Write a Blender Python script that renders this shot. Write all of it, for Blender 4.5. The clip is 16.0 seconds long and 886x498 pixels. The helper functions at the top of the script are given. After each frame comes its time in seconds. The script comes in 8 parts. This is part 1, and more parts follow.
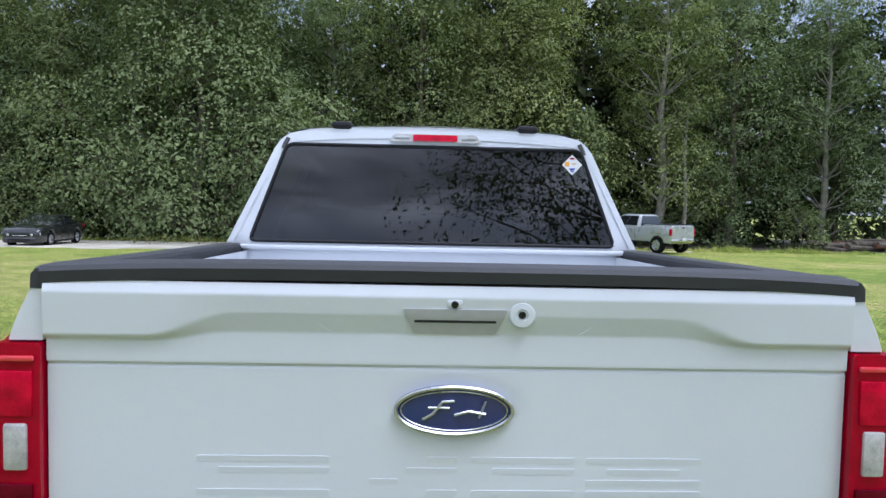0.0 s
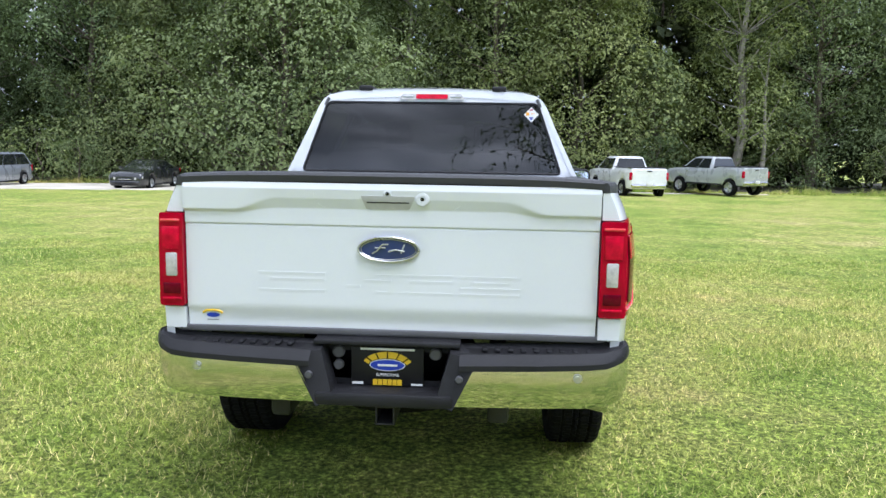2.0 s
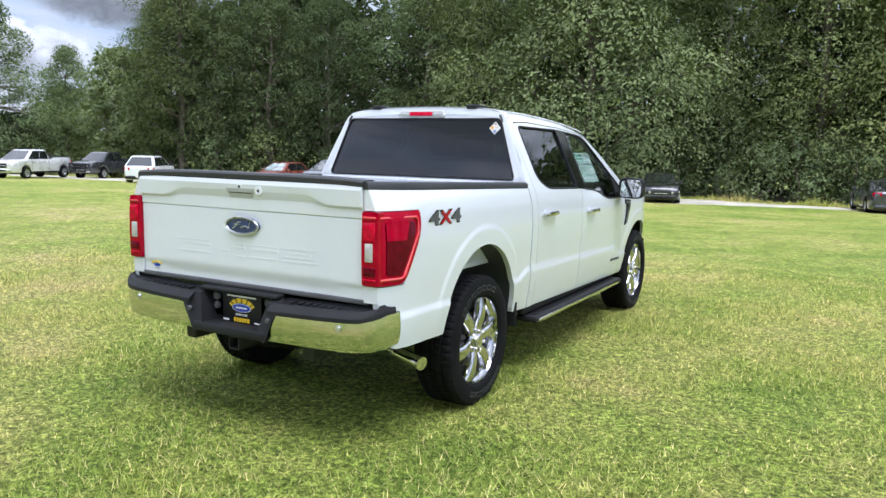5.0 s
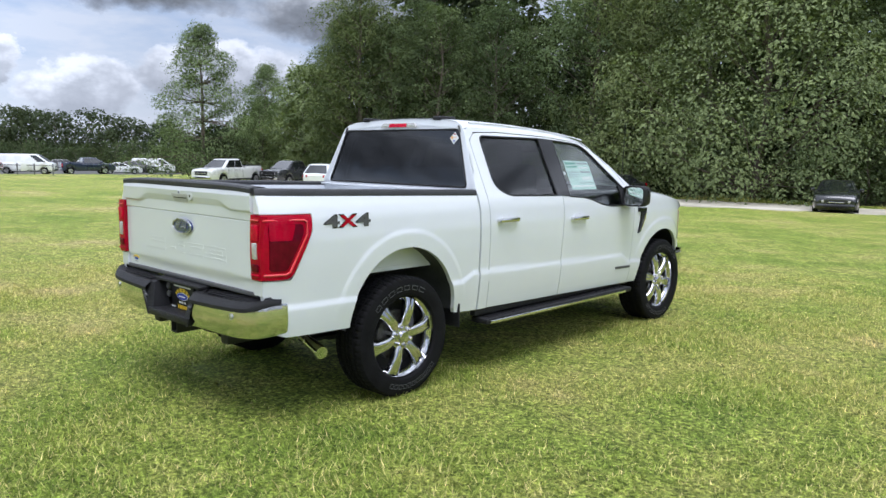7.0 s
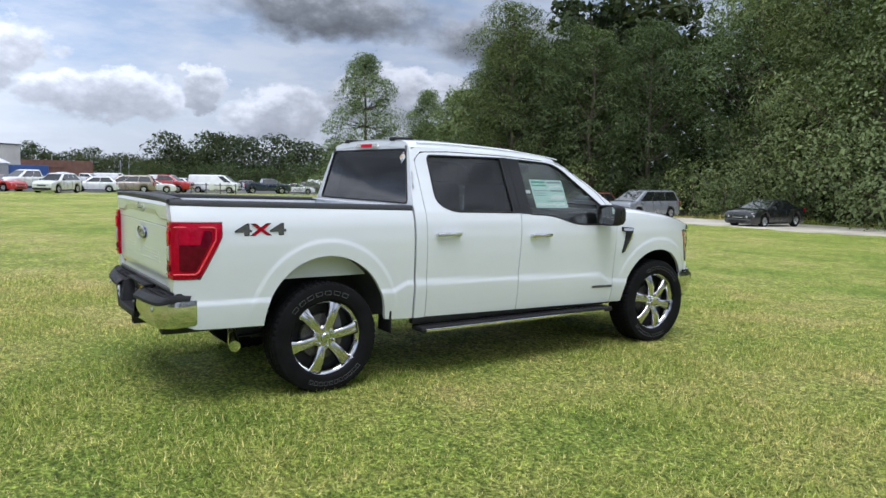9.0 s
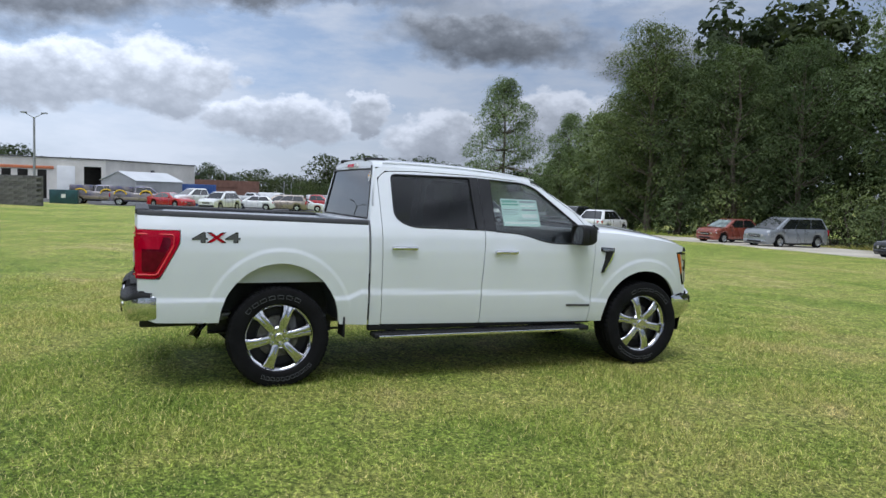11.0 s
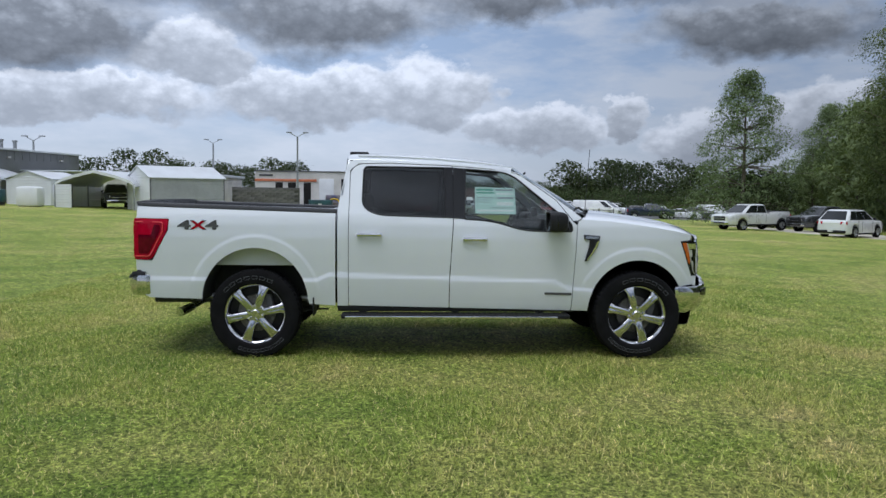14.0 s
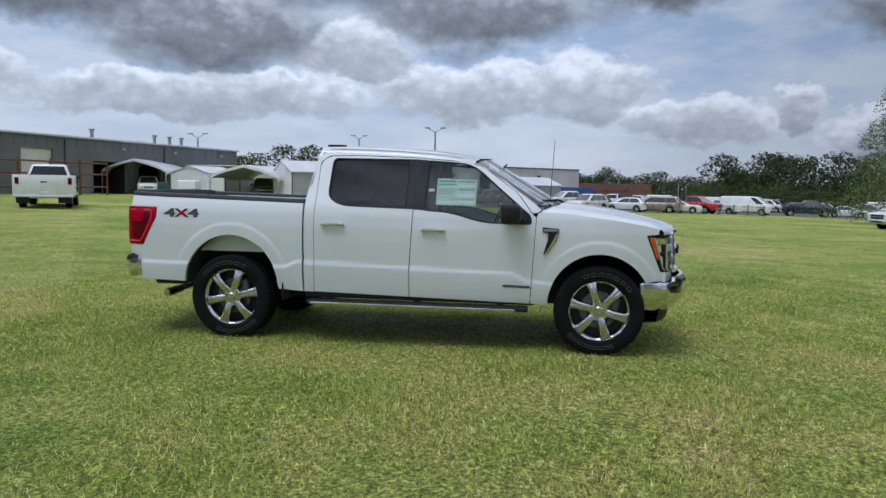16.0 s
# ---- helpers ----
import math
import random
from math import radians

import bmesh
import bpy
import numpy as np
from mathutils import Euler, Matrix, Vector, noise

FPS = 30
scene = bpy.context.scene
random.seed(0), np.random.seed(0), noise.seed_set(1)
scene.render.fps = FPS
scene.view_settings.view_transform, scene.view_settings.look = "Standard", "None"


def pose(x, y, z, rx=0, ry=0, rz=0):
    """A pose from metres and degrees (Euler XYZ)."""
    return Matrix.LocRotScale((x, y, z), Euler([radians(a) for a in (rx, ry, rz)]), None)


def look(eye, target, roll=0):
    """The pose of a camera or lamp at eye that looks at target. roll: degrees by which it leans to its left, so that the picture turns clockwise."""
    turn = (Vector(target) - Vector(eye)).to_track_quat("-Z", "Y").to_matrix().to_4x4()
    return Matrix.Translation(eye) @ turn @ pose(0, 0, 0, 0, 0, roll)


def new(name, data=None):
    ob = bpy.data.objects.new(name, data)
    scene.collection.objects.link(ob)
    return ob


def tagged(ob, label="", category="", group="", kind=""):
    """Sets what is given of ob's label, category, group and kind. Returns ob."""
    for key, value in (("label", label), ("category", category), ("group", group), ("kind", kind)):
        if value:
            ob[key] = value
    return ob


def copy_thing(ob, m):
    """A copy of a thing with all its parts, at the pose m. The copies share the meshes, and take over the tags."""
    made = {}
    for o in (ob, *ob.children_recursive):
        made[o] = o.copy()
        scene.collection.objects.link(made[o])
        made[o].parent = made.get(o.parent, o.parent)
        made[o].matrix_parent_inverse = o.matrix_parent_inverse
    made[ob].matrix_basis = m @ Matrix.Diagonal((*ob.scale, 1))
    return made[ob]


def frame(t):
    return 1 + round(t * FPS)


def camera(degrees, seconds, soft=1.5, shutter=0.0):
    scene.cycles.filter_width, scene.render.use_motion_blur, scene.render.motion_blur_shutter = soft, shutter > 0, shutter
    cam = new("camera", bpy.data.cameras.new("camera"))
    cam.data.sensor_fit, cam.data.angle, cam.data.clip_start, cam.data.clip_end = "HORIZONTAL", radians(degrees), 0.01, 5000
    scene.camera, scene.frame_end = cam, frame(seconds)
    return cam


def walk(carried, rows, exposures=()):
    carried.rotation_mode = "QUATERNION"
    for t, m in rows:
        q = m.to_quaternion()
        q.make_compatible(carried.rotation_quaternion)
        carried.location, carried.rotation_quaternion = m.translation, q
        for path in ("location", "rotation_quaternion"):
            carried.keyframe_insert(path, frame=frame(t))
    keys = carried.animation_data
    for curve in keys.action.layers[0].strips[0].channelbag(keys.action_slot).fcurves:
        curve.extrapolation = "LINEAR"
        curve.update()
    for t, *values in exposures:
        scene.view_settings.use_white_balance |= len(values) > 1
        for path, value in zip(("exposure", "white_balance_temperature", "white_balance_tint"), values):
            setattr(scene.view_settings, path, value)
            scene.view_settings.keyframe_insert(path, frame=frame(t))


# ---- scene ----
cam = camera(60.8, 16.0)
PATH = [
    (0, (-0.085, -0.022, 1.62), (-0.006, 1.972, 1.501), 1.25),
    (0.5, (-0.022, -0.422, 1.599), (0.04, 1.569, 1.426), 0.94),
    (1, (-0.01, -0.821, 1.6), (0.019, 1.166, 1.375), 0.89),
    (1.5, (0.162, -1.212, 1.594), (0.128, 0.771, 1.339), 0.84),
    (2, (0.435, -1.464, 1.601), (0.3, 0.514, 1.333), 0.88),
    (2.5, (0.802, -1.598, 1.606), (0.526, 0.364, 1.333), 1.08),
    (3, (1.244, -1.752, 1.614), (0.817, 0.182, 1.338), 1.28),
    (3.5, (1.647, -1.746, 1.626), (1.082, 0.152, 1.346), 1.53),
    (4, (2.147, -1.763, 1.632), (1.435, 0.086, 1.358), 1.45),
    (6.5, (4.363, -1.146, 1.665), (3.089, 0.377, 1.417), 0.96),
    (7, (4.735, -0.906, 1.685), (3.371, 0.536, 1.437), 0.85),
    (7.5, (5.149, -0.65, 1.682), (3.699, 0.707, 1.445), 1.14),
    (8, (5.48, -0.352, 1.672), (3.953, 0.92, 1.447), 1.11),
    (8.5, (5.893, -0.064, 1.677), (4.295, 1.119, 1.466), 1.04),
    (9, (6.206, 0.253, 1.676), (4.549, 1.356, 1.48), 1.12),
    (11.5, (7.591, 1.937, 1.675), (5.705, 2.586, 1.534), 1.84),
    (12, (7.785, 2.333, 1.66), (5.866, 2.88, 1.52), 1.59),
    (12.5, (7.932, 2.731, 1.633), (5.984, 3.164, 1.493), 1.24),
    (13, (8.077, 3.178, 1.606), (6.107, 3.493, 1.464), 0.86),
    (13.5, (8.102, 3.631, 1.586), (6.117, 3.836, 1.443), 0.62),
    (14, (8.205, 4.117, 1.568), (6.212, 4.211, 1.425), 0.63),
    (14.5, (8.252, 4.575, 1.567), (6.257, 4.57, 1.42), 0.79),
    (15, (8.275, 5.042, 1.553), (6.283, 4.939, 1.403), 0.81),
    (15.5, (8.277, 5.528, 1.57), (6.293, 5.327, 1.415), 1.08),
    (16, (8.228, 5.976, 1.56), (6.258, 5.671, 1.398), 0.93),
]
walk(cam, [(t, look(eye, target, roll)) for t, eye, target, roll in PATH],
     [(0, 1.08, 5330, 18), (1.5, 1.52, 5480, 16), (3.5, 1.52, 5540, 16), (7, 1.16, 5700, 15), (9, 0.92, 5720, 14), (11.5, 0.60, 5620, 13), (13.5, 0.45, 5600, 13), (16, 0.36, 5560, 13.5)])
TX, TY = 0.008, 2.669           # the truck's centre line and rear axle

# ---- world, sun, exposure ----
SUN_ELEV, SUN_AZ = radians(68.4), radians(127)


def ramp(nt, stops, inp=None):
    n = nt.nodes.new("ShaderNodeValToRGB")
    els = n.color_ramp.elements
    while len(els) < len(stops):
        els.new(0.5)
    for e, (p, c) in zip(els, stops):
        e.position, e.color = p, (*c, 1) if len(c) == 3 else c
    if inp is not None:
        nt.links.new(inp, n.inputs[0])
    return n.outputs[0]


def math_node(nt, op, a, b=None, clamp=False):
    n = nt.nodes.new("ShaderNodeMath")
    n.operation, n.use_clamp = op, clamp
    for i, v in enumerate((a, b)):
        if v is None:
            continue
        if isinstance(v, (int, float)):
            n.inputs[i].default_value = v
        else:
            nt.links.new(v, n.inputs[i])
    return n.outputs[0]


def noise_node(nt, vec, scale, detail=4.0, rough=0.55, dist=0.0):
    n = nt.nodes.new("ShaderNodeTexNoise")
    n.inputs["Scale"].default_value, n.inputs["Detail"].default_value = scale, detail
    n.inputs["Roughness"].default_value, n.inputs["Distortion"].default_value = rough, dist
    if vec is not None:
        nt.links.new(vec, n.inputs["Vector"])
    return n.outputs["Fac"]


def mix_node(nt, fac, a, b, blend="MIX"):
    n = nt.nodes.new("ShaderNodeMix")
    n.data_type, n.blend_type = "RGBA", blend
    for i, v in ((0, fac), (6, a), (7, b)):
        if isinstance(v, (int, float)):
            n.inputs[i].default_value = v
        elif isinstance(v, tuple):
            n.inputs[i].default_value = (*v, 1) if len(v) == 3 else v
        else:
            nt.links.new(v, n.inputs[i])
    return n.outputs[2]


def make_world():
    w = bpy.data.worlds.new("sky")
    scene.world = w
    w.use_nodes = True
    nt = w.node_tree
    nt.nodes.clear()
    out, bg = nt.nodes.new("ShaderNodeOutputWorld"), nt.nodes.new("ShaderNodeBackground")
    nt.links.new(bg.outputs[0], out.inputs[0])
    sky = nt.nodes.new("ShaderNodeTexSky")
    sky.sky_type, sky.sun_disc = "NISHITA", False
    sky.sun_elevation, sky.sun_rotation = SUN_ELEV, SUN_AZ
    sky.air_density, sky.dust_density = 1.0, 1.5
    blue = nt.nodes.new("ShaderNodeVectorMath")
    blue.operation = "SCALE"
    nt.links.new(sky.outputs[0], blue.inputs[0])
    blue.inputs["Scale"].default_value = 0.06
    tc = nt.nodes.new("ShaderNodeTexCoord")
    sep = nt.nodes.new("ShaderNodeSeparateXYZ")
    nt.links.new(tc.outputs["Generated"], sep.inputs[0])
    up = math_node(nt, "MAXIMUM", sep.outputs[2], 0.0)

    az = math_node(nt, "ARCTAN2", sep.outputs[1], math_node(nt, "MULTIPLY", sep.outputs[0], -1.0))
    el = math_node(nt, "ARCSINE", sep.outputs[2])

    def plane(ka, ke, shift):
        comb = nt.nodes.new("ShaderNodeCombineXYZ")
        nt.links.new(math_node(nt, "MULTIPLY", az, ka), comb.inputs[0])
        nt.links.new(math_node(nt, "MULTIPLY", el, ke), comb.inputs[1])
        comb.inputs[2].default_value = shift
        return comb.outputs[0]

    def centred(n, k):
        return math_node(nt, "MULTIPLY", math_node(nt, "SUBTRACT", n, 0.5), k)

    # ragged outlines: the direction is shaken by a broad and a fine noise before the clouds are laid out
    shake_a = math_node(nt, "ADD", centred(noise_node(nt, plane(9, 13, 1.7), 1.0, 3.0), 0.16), centred(noise_node(nt, plane(34, 46, 4.1), 1.0, 7.0, 0.62), 0.060))
    shake_e = math_node(nt, "ADD", centred(noise_node(nt, plane(9, 13, 8.3), 1.0, 3.0), 0.055), centred(noise_node(nt, plane(34, 46, 6.9), 1.0, 7.0, 0.62), 0.036))
    a2, e2 = math_node(nt, "ADD", az, shake_a), math_node(nt, "ADD", el, shake_e)
    puff = nt.nodes.new("ShaderNodeTexVoronoi")
    puff.feature = "SMOOTH_F1"
    puff.inputs["Scale"].default_value, puff.inputs["Smoothness"].default_value = 1.0, 0.35
    puff.inputs["Detail"].default_value, puff.inputs["Roughness"].default_value = 3.0, 0.6
    nt.links.new(plane(30, 44, 2.2), puff.inputs["Vector"])
    relief = math_node(nt, "ADD", centred(puff.outputs["Distance"], -0.42), centred(noise_node(nt, plane(26, 44, 3.3), 1.0, 6.0, 0.55), 0.45))
    haze = ramp(nt, [(0.0, (0.400, 0.415, 0.425)), (0.05, (0.375, 0.40, 0.42)), (0.14, (0.29, 0.345, 0.415)), (0.3, (0.225, 0.28, 0.355))], up)
    veil = ramp(nt, [(0.38, (0, 0, 0)), (0.62, (0.7, 0.7, 0.7))], noise_node(nt, plane(7, 22, 9.4), 1.0, 6.0, 0.6))
    col = mix_node(nt, veil, mix_node(nt, 0.8, blue.outputs[0], haze), (0.43, 0.440, 0.442))
    for bank, shades, edge, grain in ((HEAPS, HEAP_SHADES, 0.34, 0.70), (DECKS, DECK_SHADES, 0.70, 0.7)):
        for mid, rise, wide, tall in bank:
            u = math_node(nt, "MULTIPLY", math_node(nt, "SUBTRACT", a2, radians(180 - mid)), 1 / radians(wide))
            v = math_node(nt, "MULTIPLY", math_node(nt, "SUBTRACT", e2, radians(rise)), 1 / radians(tall))
            f = math_node(nt, "SUBTRACT", 1.0, math_node(nt, "ADD", math_node(nt, "MULTIPLY", u, u), math_node(nt, "MULTIPLY", v, v)))
            cover = ramp(nt, [(0.0, (0, 0, 0)), (edge, (1, 1, 1))], f)
            rim = math_node(nt, "MULTIPLY", math_node(nt, "SUBTRACT", 1.0, f), 0.22)
            lit = math_node(nt, "ADD", math_node(nt, "ADD", math_node(nt, "MULTIPLY", v, 0.40), rim), math_node(nt, "ADD", math_node(nt, "MULTIPLY", relief, grain), 0.46))
            col = mix_node(nt, cover, col, ramp(nt, shades, lit))
    # the sky is paler to the south-west than over the woods
    pale = nt.nodes.new("ShaderNodeMapRange")
    pale.inputs["From Min"].default_value, pale.inputs["From Max"].default_value = -0.05, 0.45
    pale.inputs["To Min"].default_value, pale.inputs["To Max"].default_value = 1.0, 0.64
    nt.links.new(az, pale.inputs["Value"])
    col = mix_node(nt, 1.0, col, pale.outputs[0], "MULTIPLY")
    # over the banks a streaked grey deck closes the sky
    high = ramp(nt, [(0.235, (0, 0, 0)), (0.33, (1, 1, 1))], math_node(nt, "ADD", up, shake_e))
    streak = nt.nodes.new("ShaderNodeCombineXYZ")
    nt.links.new(math_node(nt, "ADD", sep.outputs[0], 1.7), streak.inputs[0])
    nt.links.new(sep.outputs[1], streak.inputs[1])
    nt.links.new(math_node(nt, "MULTIPLY", up, 6.0), streak.inputs[2])
    deck = ramp(nt, DECK_RAMP, noise_node(nt, streak.outputs[0], 3.0, 7.0, 0.55, 0.3))
    col = mix_node(nt, high, col, deck)
    nt.links.new(col, bg.inputs[0])
    bg.inputs[1].default_value = SKY_STRENGTH


SKY_STRENGTH = 1.2
# banks of cloud near the horizon, in degrees: bearing, height, half width, half height; white heaps, then the grey decks over them
HEAPS = [(159, 4.0, 5.0, 2.2), (150, 5.6, 6.0, 2.4), (170.5, 5.0, 4.6, 2.0), (164.8, 6.2, 2.0, 1.5), (207, 6.2, 14, 1.9), (187, 7.2, 8.5, 2.6), (178, 7.2, 4.4, 3.3), (196, 9.6, 4.5, 2.6), (128, 7.0, 9.0, 3.0), (226, 7.0, 9.0, 2.6)]
DECKS = [(155, 11.6, 10, 2.5), (141, 9.8, 8, 2.4), (206, 10.8, 9.5, 3.6), (217, 13.0, 11, 2.8), (186.5, 13.2, 11, 3.5), (172, 14.2, 7, 2.2), (198, 17, 18, 4.6), (165, 16.4, 24, 3.4)]
HEAP_SHADES = [(0.06, (0.25, 0.262, 0.272)), (0.30, (0.315, 0.327, 0.335)), (0.48, (0.40, 0.412, 0.418)), (0.72, (0.55, 0.556, 0.556))]
DECK_SHADES = [(0.05, (0.105, 0.112, 0.119)), (0.35, (0.165, 0.174, 0.182)), (0.70, (0.33, 0.342, 0.350))]
DECK_RAMP = [(0.35, (0.78, 0.79, 0.79)), (0.44, (0.54, 0.552, 0.556)), (0.53, (0.32, 0.331, 0.335)), (0.64, (0.17, 0.178, 0.182))]
make_world()
sun = new("sun", bpy.data.lights.new("sun", "SUN"))
sun.data.energy, sun.data.angle, sun.data.color = 1.25, radians(36), (1.0, 0.96, 0.90)
sun.matrix_world = look((12.6, -9.5, 40), (0, 0, 0))

# ---- materials ----
def mat(name, color, rough=0.5, metal=0.0, vary=0.12, scale=6.0, fine=60.0, bump=0.0, color2=None, coat=0.0, spec=0.5,
        random_tint=0.0, island_tint=0.0, rough_vary=0.08):
    """A surface with variation at two scales: broad staining and fine grain."""
    m = bpy.data.materials.new(name)
    m.use_nodes = True
    nt = m.node_tree
    b = nt.nodes["Principled BSDF"]
    tc = nt.nodes.new("ShaderNodeTexCoord").outputs["Object"]
    broad, grain = noise_node(nt, tc, scale, 5.0), noise_node(nt, tc, fine, 3.0)
    c2 = color2 or tuple(c * (1 - 2.2 * vary) for c in color)
    c1 = tuple(min(1.0, c * (1 + 0.6 * vary)) for c in color)
    col = mix_node(nt, ramp(nt, [(0.3, (0, 0, 0)), (0.7, (1, 1, 1))], broad), c2, c1)
    col = mix_node(nt, 0.5 * vary + 0.02, col, ramp(nt, [(0.3, (0, 0, 0)), (0.7, (1, 1, 1))], grain), "OVERLAY")
    if random_tint or island_tint:
        if island_tint:
            r = nt.nodes.new("ShaderNodeNewGeometry").outputs["Random Per Island"]
        else:
            r = nt.nodes.new("ShaderNodeObjectInfo").outputs["Random"]
        k = random_tint or island_tint
        v = ramp(nt, [(0, (1 - k,) * 3), (1, (1 + k * 0.6,) * 3)], r)
        col = mix_node(nt, 1.0, col, v, "MULTIPLY")
    nt.links.new(col, b.inputs["Base Color"])
    rr = nt.nodes.new("ShaderNodeMapRange")
    rr.inputs["To Min"].default_value, rr.inputs["To Max"].default_value = max(0.0, rough - rough_vary), min(1.0, rough + rough_vary)
    nt.links.new(broad, rr.inputs["Value"])
    nt.links.new(rr.outputs[0], b.inputs["Roughness"])
    b.inputs["Metallic"].default_value = metal
    b.inputs["Specular IOR Level"].default_value = spec
    b.inputs["Coat Weight"].default_value = coat
    b.inputs["Coat Roughness"].default_value = 0.03
    if bump:
        bp = nt.nodes.new("ShaderNodeBump")
        bp.inputs["Strength"].default_value, bp.inputs["Distance"].default_value = bump, 0.01
        nt.links.new(grain, bp.inputs["Height"])
        nt.links.new(bp.outputs[0], b.inputs["Normal"])
    return m


def glass_mat(name, color, rough=0.0, ior=1.5):
    m = bpy.data.materials.new(name)
    m.use_nodes = True
    b = m.node_tree.nodes["Principled BSDF"]
    b.inputs["Base Color"].default_value = (*color, 1)
    b.inputs["Transmission Weight"].default_value = 1.0
    b.inputs["Roughness"].default_value = rough
    b.inputs["IOR"].default_value = ior
    return m


def foliage_mat(name, dark, light, spread=0.3):
    """Leaves: a tint of its own for each leaf, drifts of tone through the crown, some light through the blade."""
    m = bpy.data.materials.new(name)
    m.use_nodes = True
    nt = m.node_tree
    b = nt.nodes["Principled BSDF"]
    geo = nt.nodes.new("ShaderNodeNewGeometry")
    obi = nt.nodes.new("ShaderNodeObjectInfo").outputs["Random"]
    tc = nt.nodes.new("ShaderNodeTexCoord").outputs["Object"]
    n = ramp(nt, [(0.3, (0, 0, 0)), (0.7, (1, 1, 1))], noise_node(nt, tc, 0.55, 5.0))
    mixed = math_node(nt, "ADD", math_node(nt, "MULTIPLY", geo.outputs["Random Per Island"], spread), math_node(nt, "MULTIPLY", n, 1 - spread))
    col = ramp(nt, [(0.15, dark), (0.85, light)], mixed)
    col = mix_node(nt, 1.0, col, ramp(nt, [(0, (0.86, 0.91, 0.92)), (0.6, (1.0, 1.0, 1.0)), (1, (1.16, 1.09, 0.90))], obi), "MULTIPLY")
    mottle = noise_node(nt, tc, 15.0, 3.0, 0.7)
    col = mix_node(nt, 1.0, col, ramp(nt, [(0.38, (0.55, 0.58, 0.55)), (0.60, (1.3, 1.28, 1.2))], mottle), "MULTIPLY")
    nt.links.new(col, b.inputs["Base Color"])
    b.inputs["Roughness"].default_value = 0.8
    b.inputs["Specular IOR Level"].default_value = 0.12
    tr = nt.nodes.new("ShaderNodeBsdfTranslucent")
    nt.links.new(mix_node(nt, 1.0, col, (1.1, 1.25, 0.6), "MULTIPLY"), tr.inputs[0])
    mx = nt.nodes.new("ShaderNodeMixShader")
    mx.inputs[0].default_value = 0.30
    out = nt.nodes["Material Output"]
    nt.links.new(b.outputs[0], mx.inputs[1])
    nt.links.new(tr.outputs[0], mx.inputs[2])
    nt.links.new(mx.outputs[0], out.inputs[0])
    return m


def grass_mat(name, blades):
    """Mown bahia grass: green with straw-coloured patches at several scales."""
    m = bpy.data.materials.new(name)
    m.use_nodes = True
    nt = m.node_tree
    b = nt.nodes["Principled BSDF"]
    geo = nt.nodes.new("ShaderNodeNewGeometry")
    pos = geo.outputs["Position"]
    n1, n2, n3 = noise_node(nt, pos, 0.16, 4.0), noise_node(nt, pos, 0.9, 6.0, 0.7), noise_node(nt, pos, 34.0, 6.0, 0.75)
    f = math_node(nt, "ADD", math_node(nt, "MULTIPLY", n1, 0.5), math_node(nt, "MULTIPLY", n2, 0.5))
    near = ramp(nt, [(0.40, GRASS[0]), (0.472, GRASS[1]), (0.548, GRASS[2]), (0.625, GRASS[3])], f)
    if blades:
        r = geo.outputs["Random Per Island"]
        near = mix_node(nt, ramp(nt, [(0.70, (0, 0, 0)), (0.97, (0.85, 0.85, 0.85))], r), near, (0.42, 0.355, 0.18))
        near = mix_node(nt, 1.0, near, ramp(nt, [(0, (0.80, 0.84, 0.74)), (0.5, (1.48, 1.50, 1.42)), (1, (2.35, 2.30, 2.15))], r), "MULTIPLY")
    else:
        near = mix_node(nt, 1.0, near, ramp(nt, [(0.37, (0.40, 0.43, 0.35)), (0.50, (0.95, 0.97, 0.92)), (0.63, (2.0, 1.95, 1.85))], n3), "MULTIPLY")
        n4 = noise_node(nt, pos, 6.0, 6.0, 0.75)
        near = mix_node(nt, 1.0, near, ramp(nt, [(0.36, (0.66, 0.70, 0.62)), (0.64, (1.32, 1.28, 1.26))], n4), "MULTIPLY")
    tuft = noise_node(nt, pos, 17.0, 3.0, 0.65)
    near = mix_node(nt, 1.0, near, ramp(nt, [(0.36, (0.62, 0.66, 0.58)), (0.50, (1.0, 1.0, 1.0)), (0.66, (1.45, 1.42, 1.42))], tuft), "MULTIPLY")
    nt.links.new(near, b.inputs["Base Color"])
    b.inputs["Roughness"].default_value = 0.75
    b.inputs["Specular IOR Level"].default_value = 0.2
    if blades:
        tr = nt.nodes.new("ShaderNodeBsdfTranslucent")
        nt.links.new(near, tr.inputs[0])
        mx = nt.nodes.new("ShaderNodeMixShader")
        mx.inputs[0].default_value = 0.35
        nt.links.new(b.outputs[0], mx.inputs[1])
        nt.links.new(tr.outputs[0], mx.inputs[2])
        nt.links.new(mx.outputs[0], nt.nodes["Material Output"].inputs[0])
    if not blades:
        bp = nt.nodes.new("ShaderNodeBump")
        bp.inputs["Strength"].default_value, bp.inputs["Distance"].default_value = 0.9, 0.05
        nt.links.new(n3, bp.inputs["Height"])
        nt.links.new(bp.outputs[0], b.inputs["Normal"])
    return m


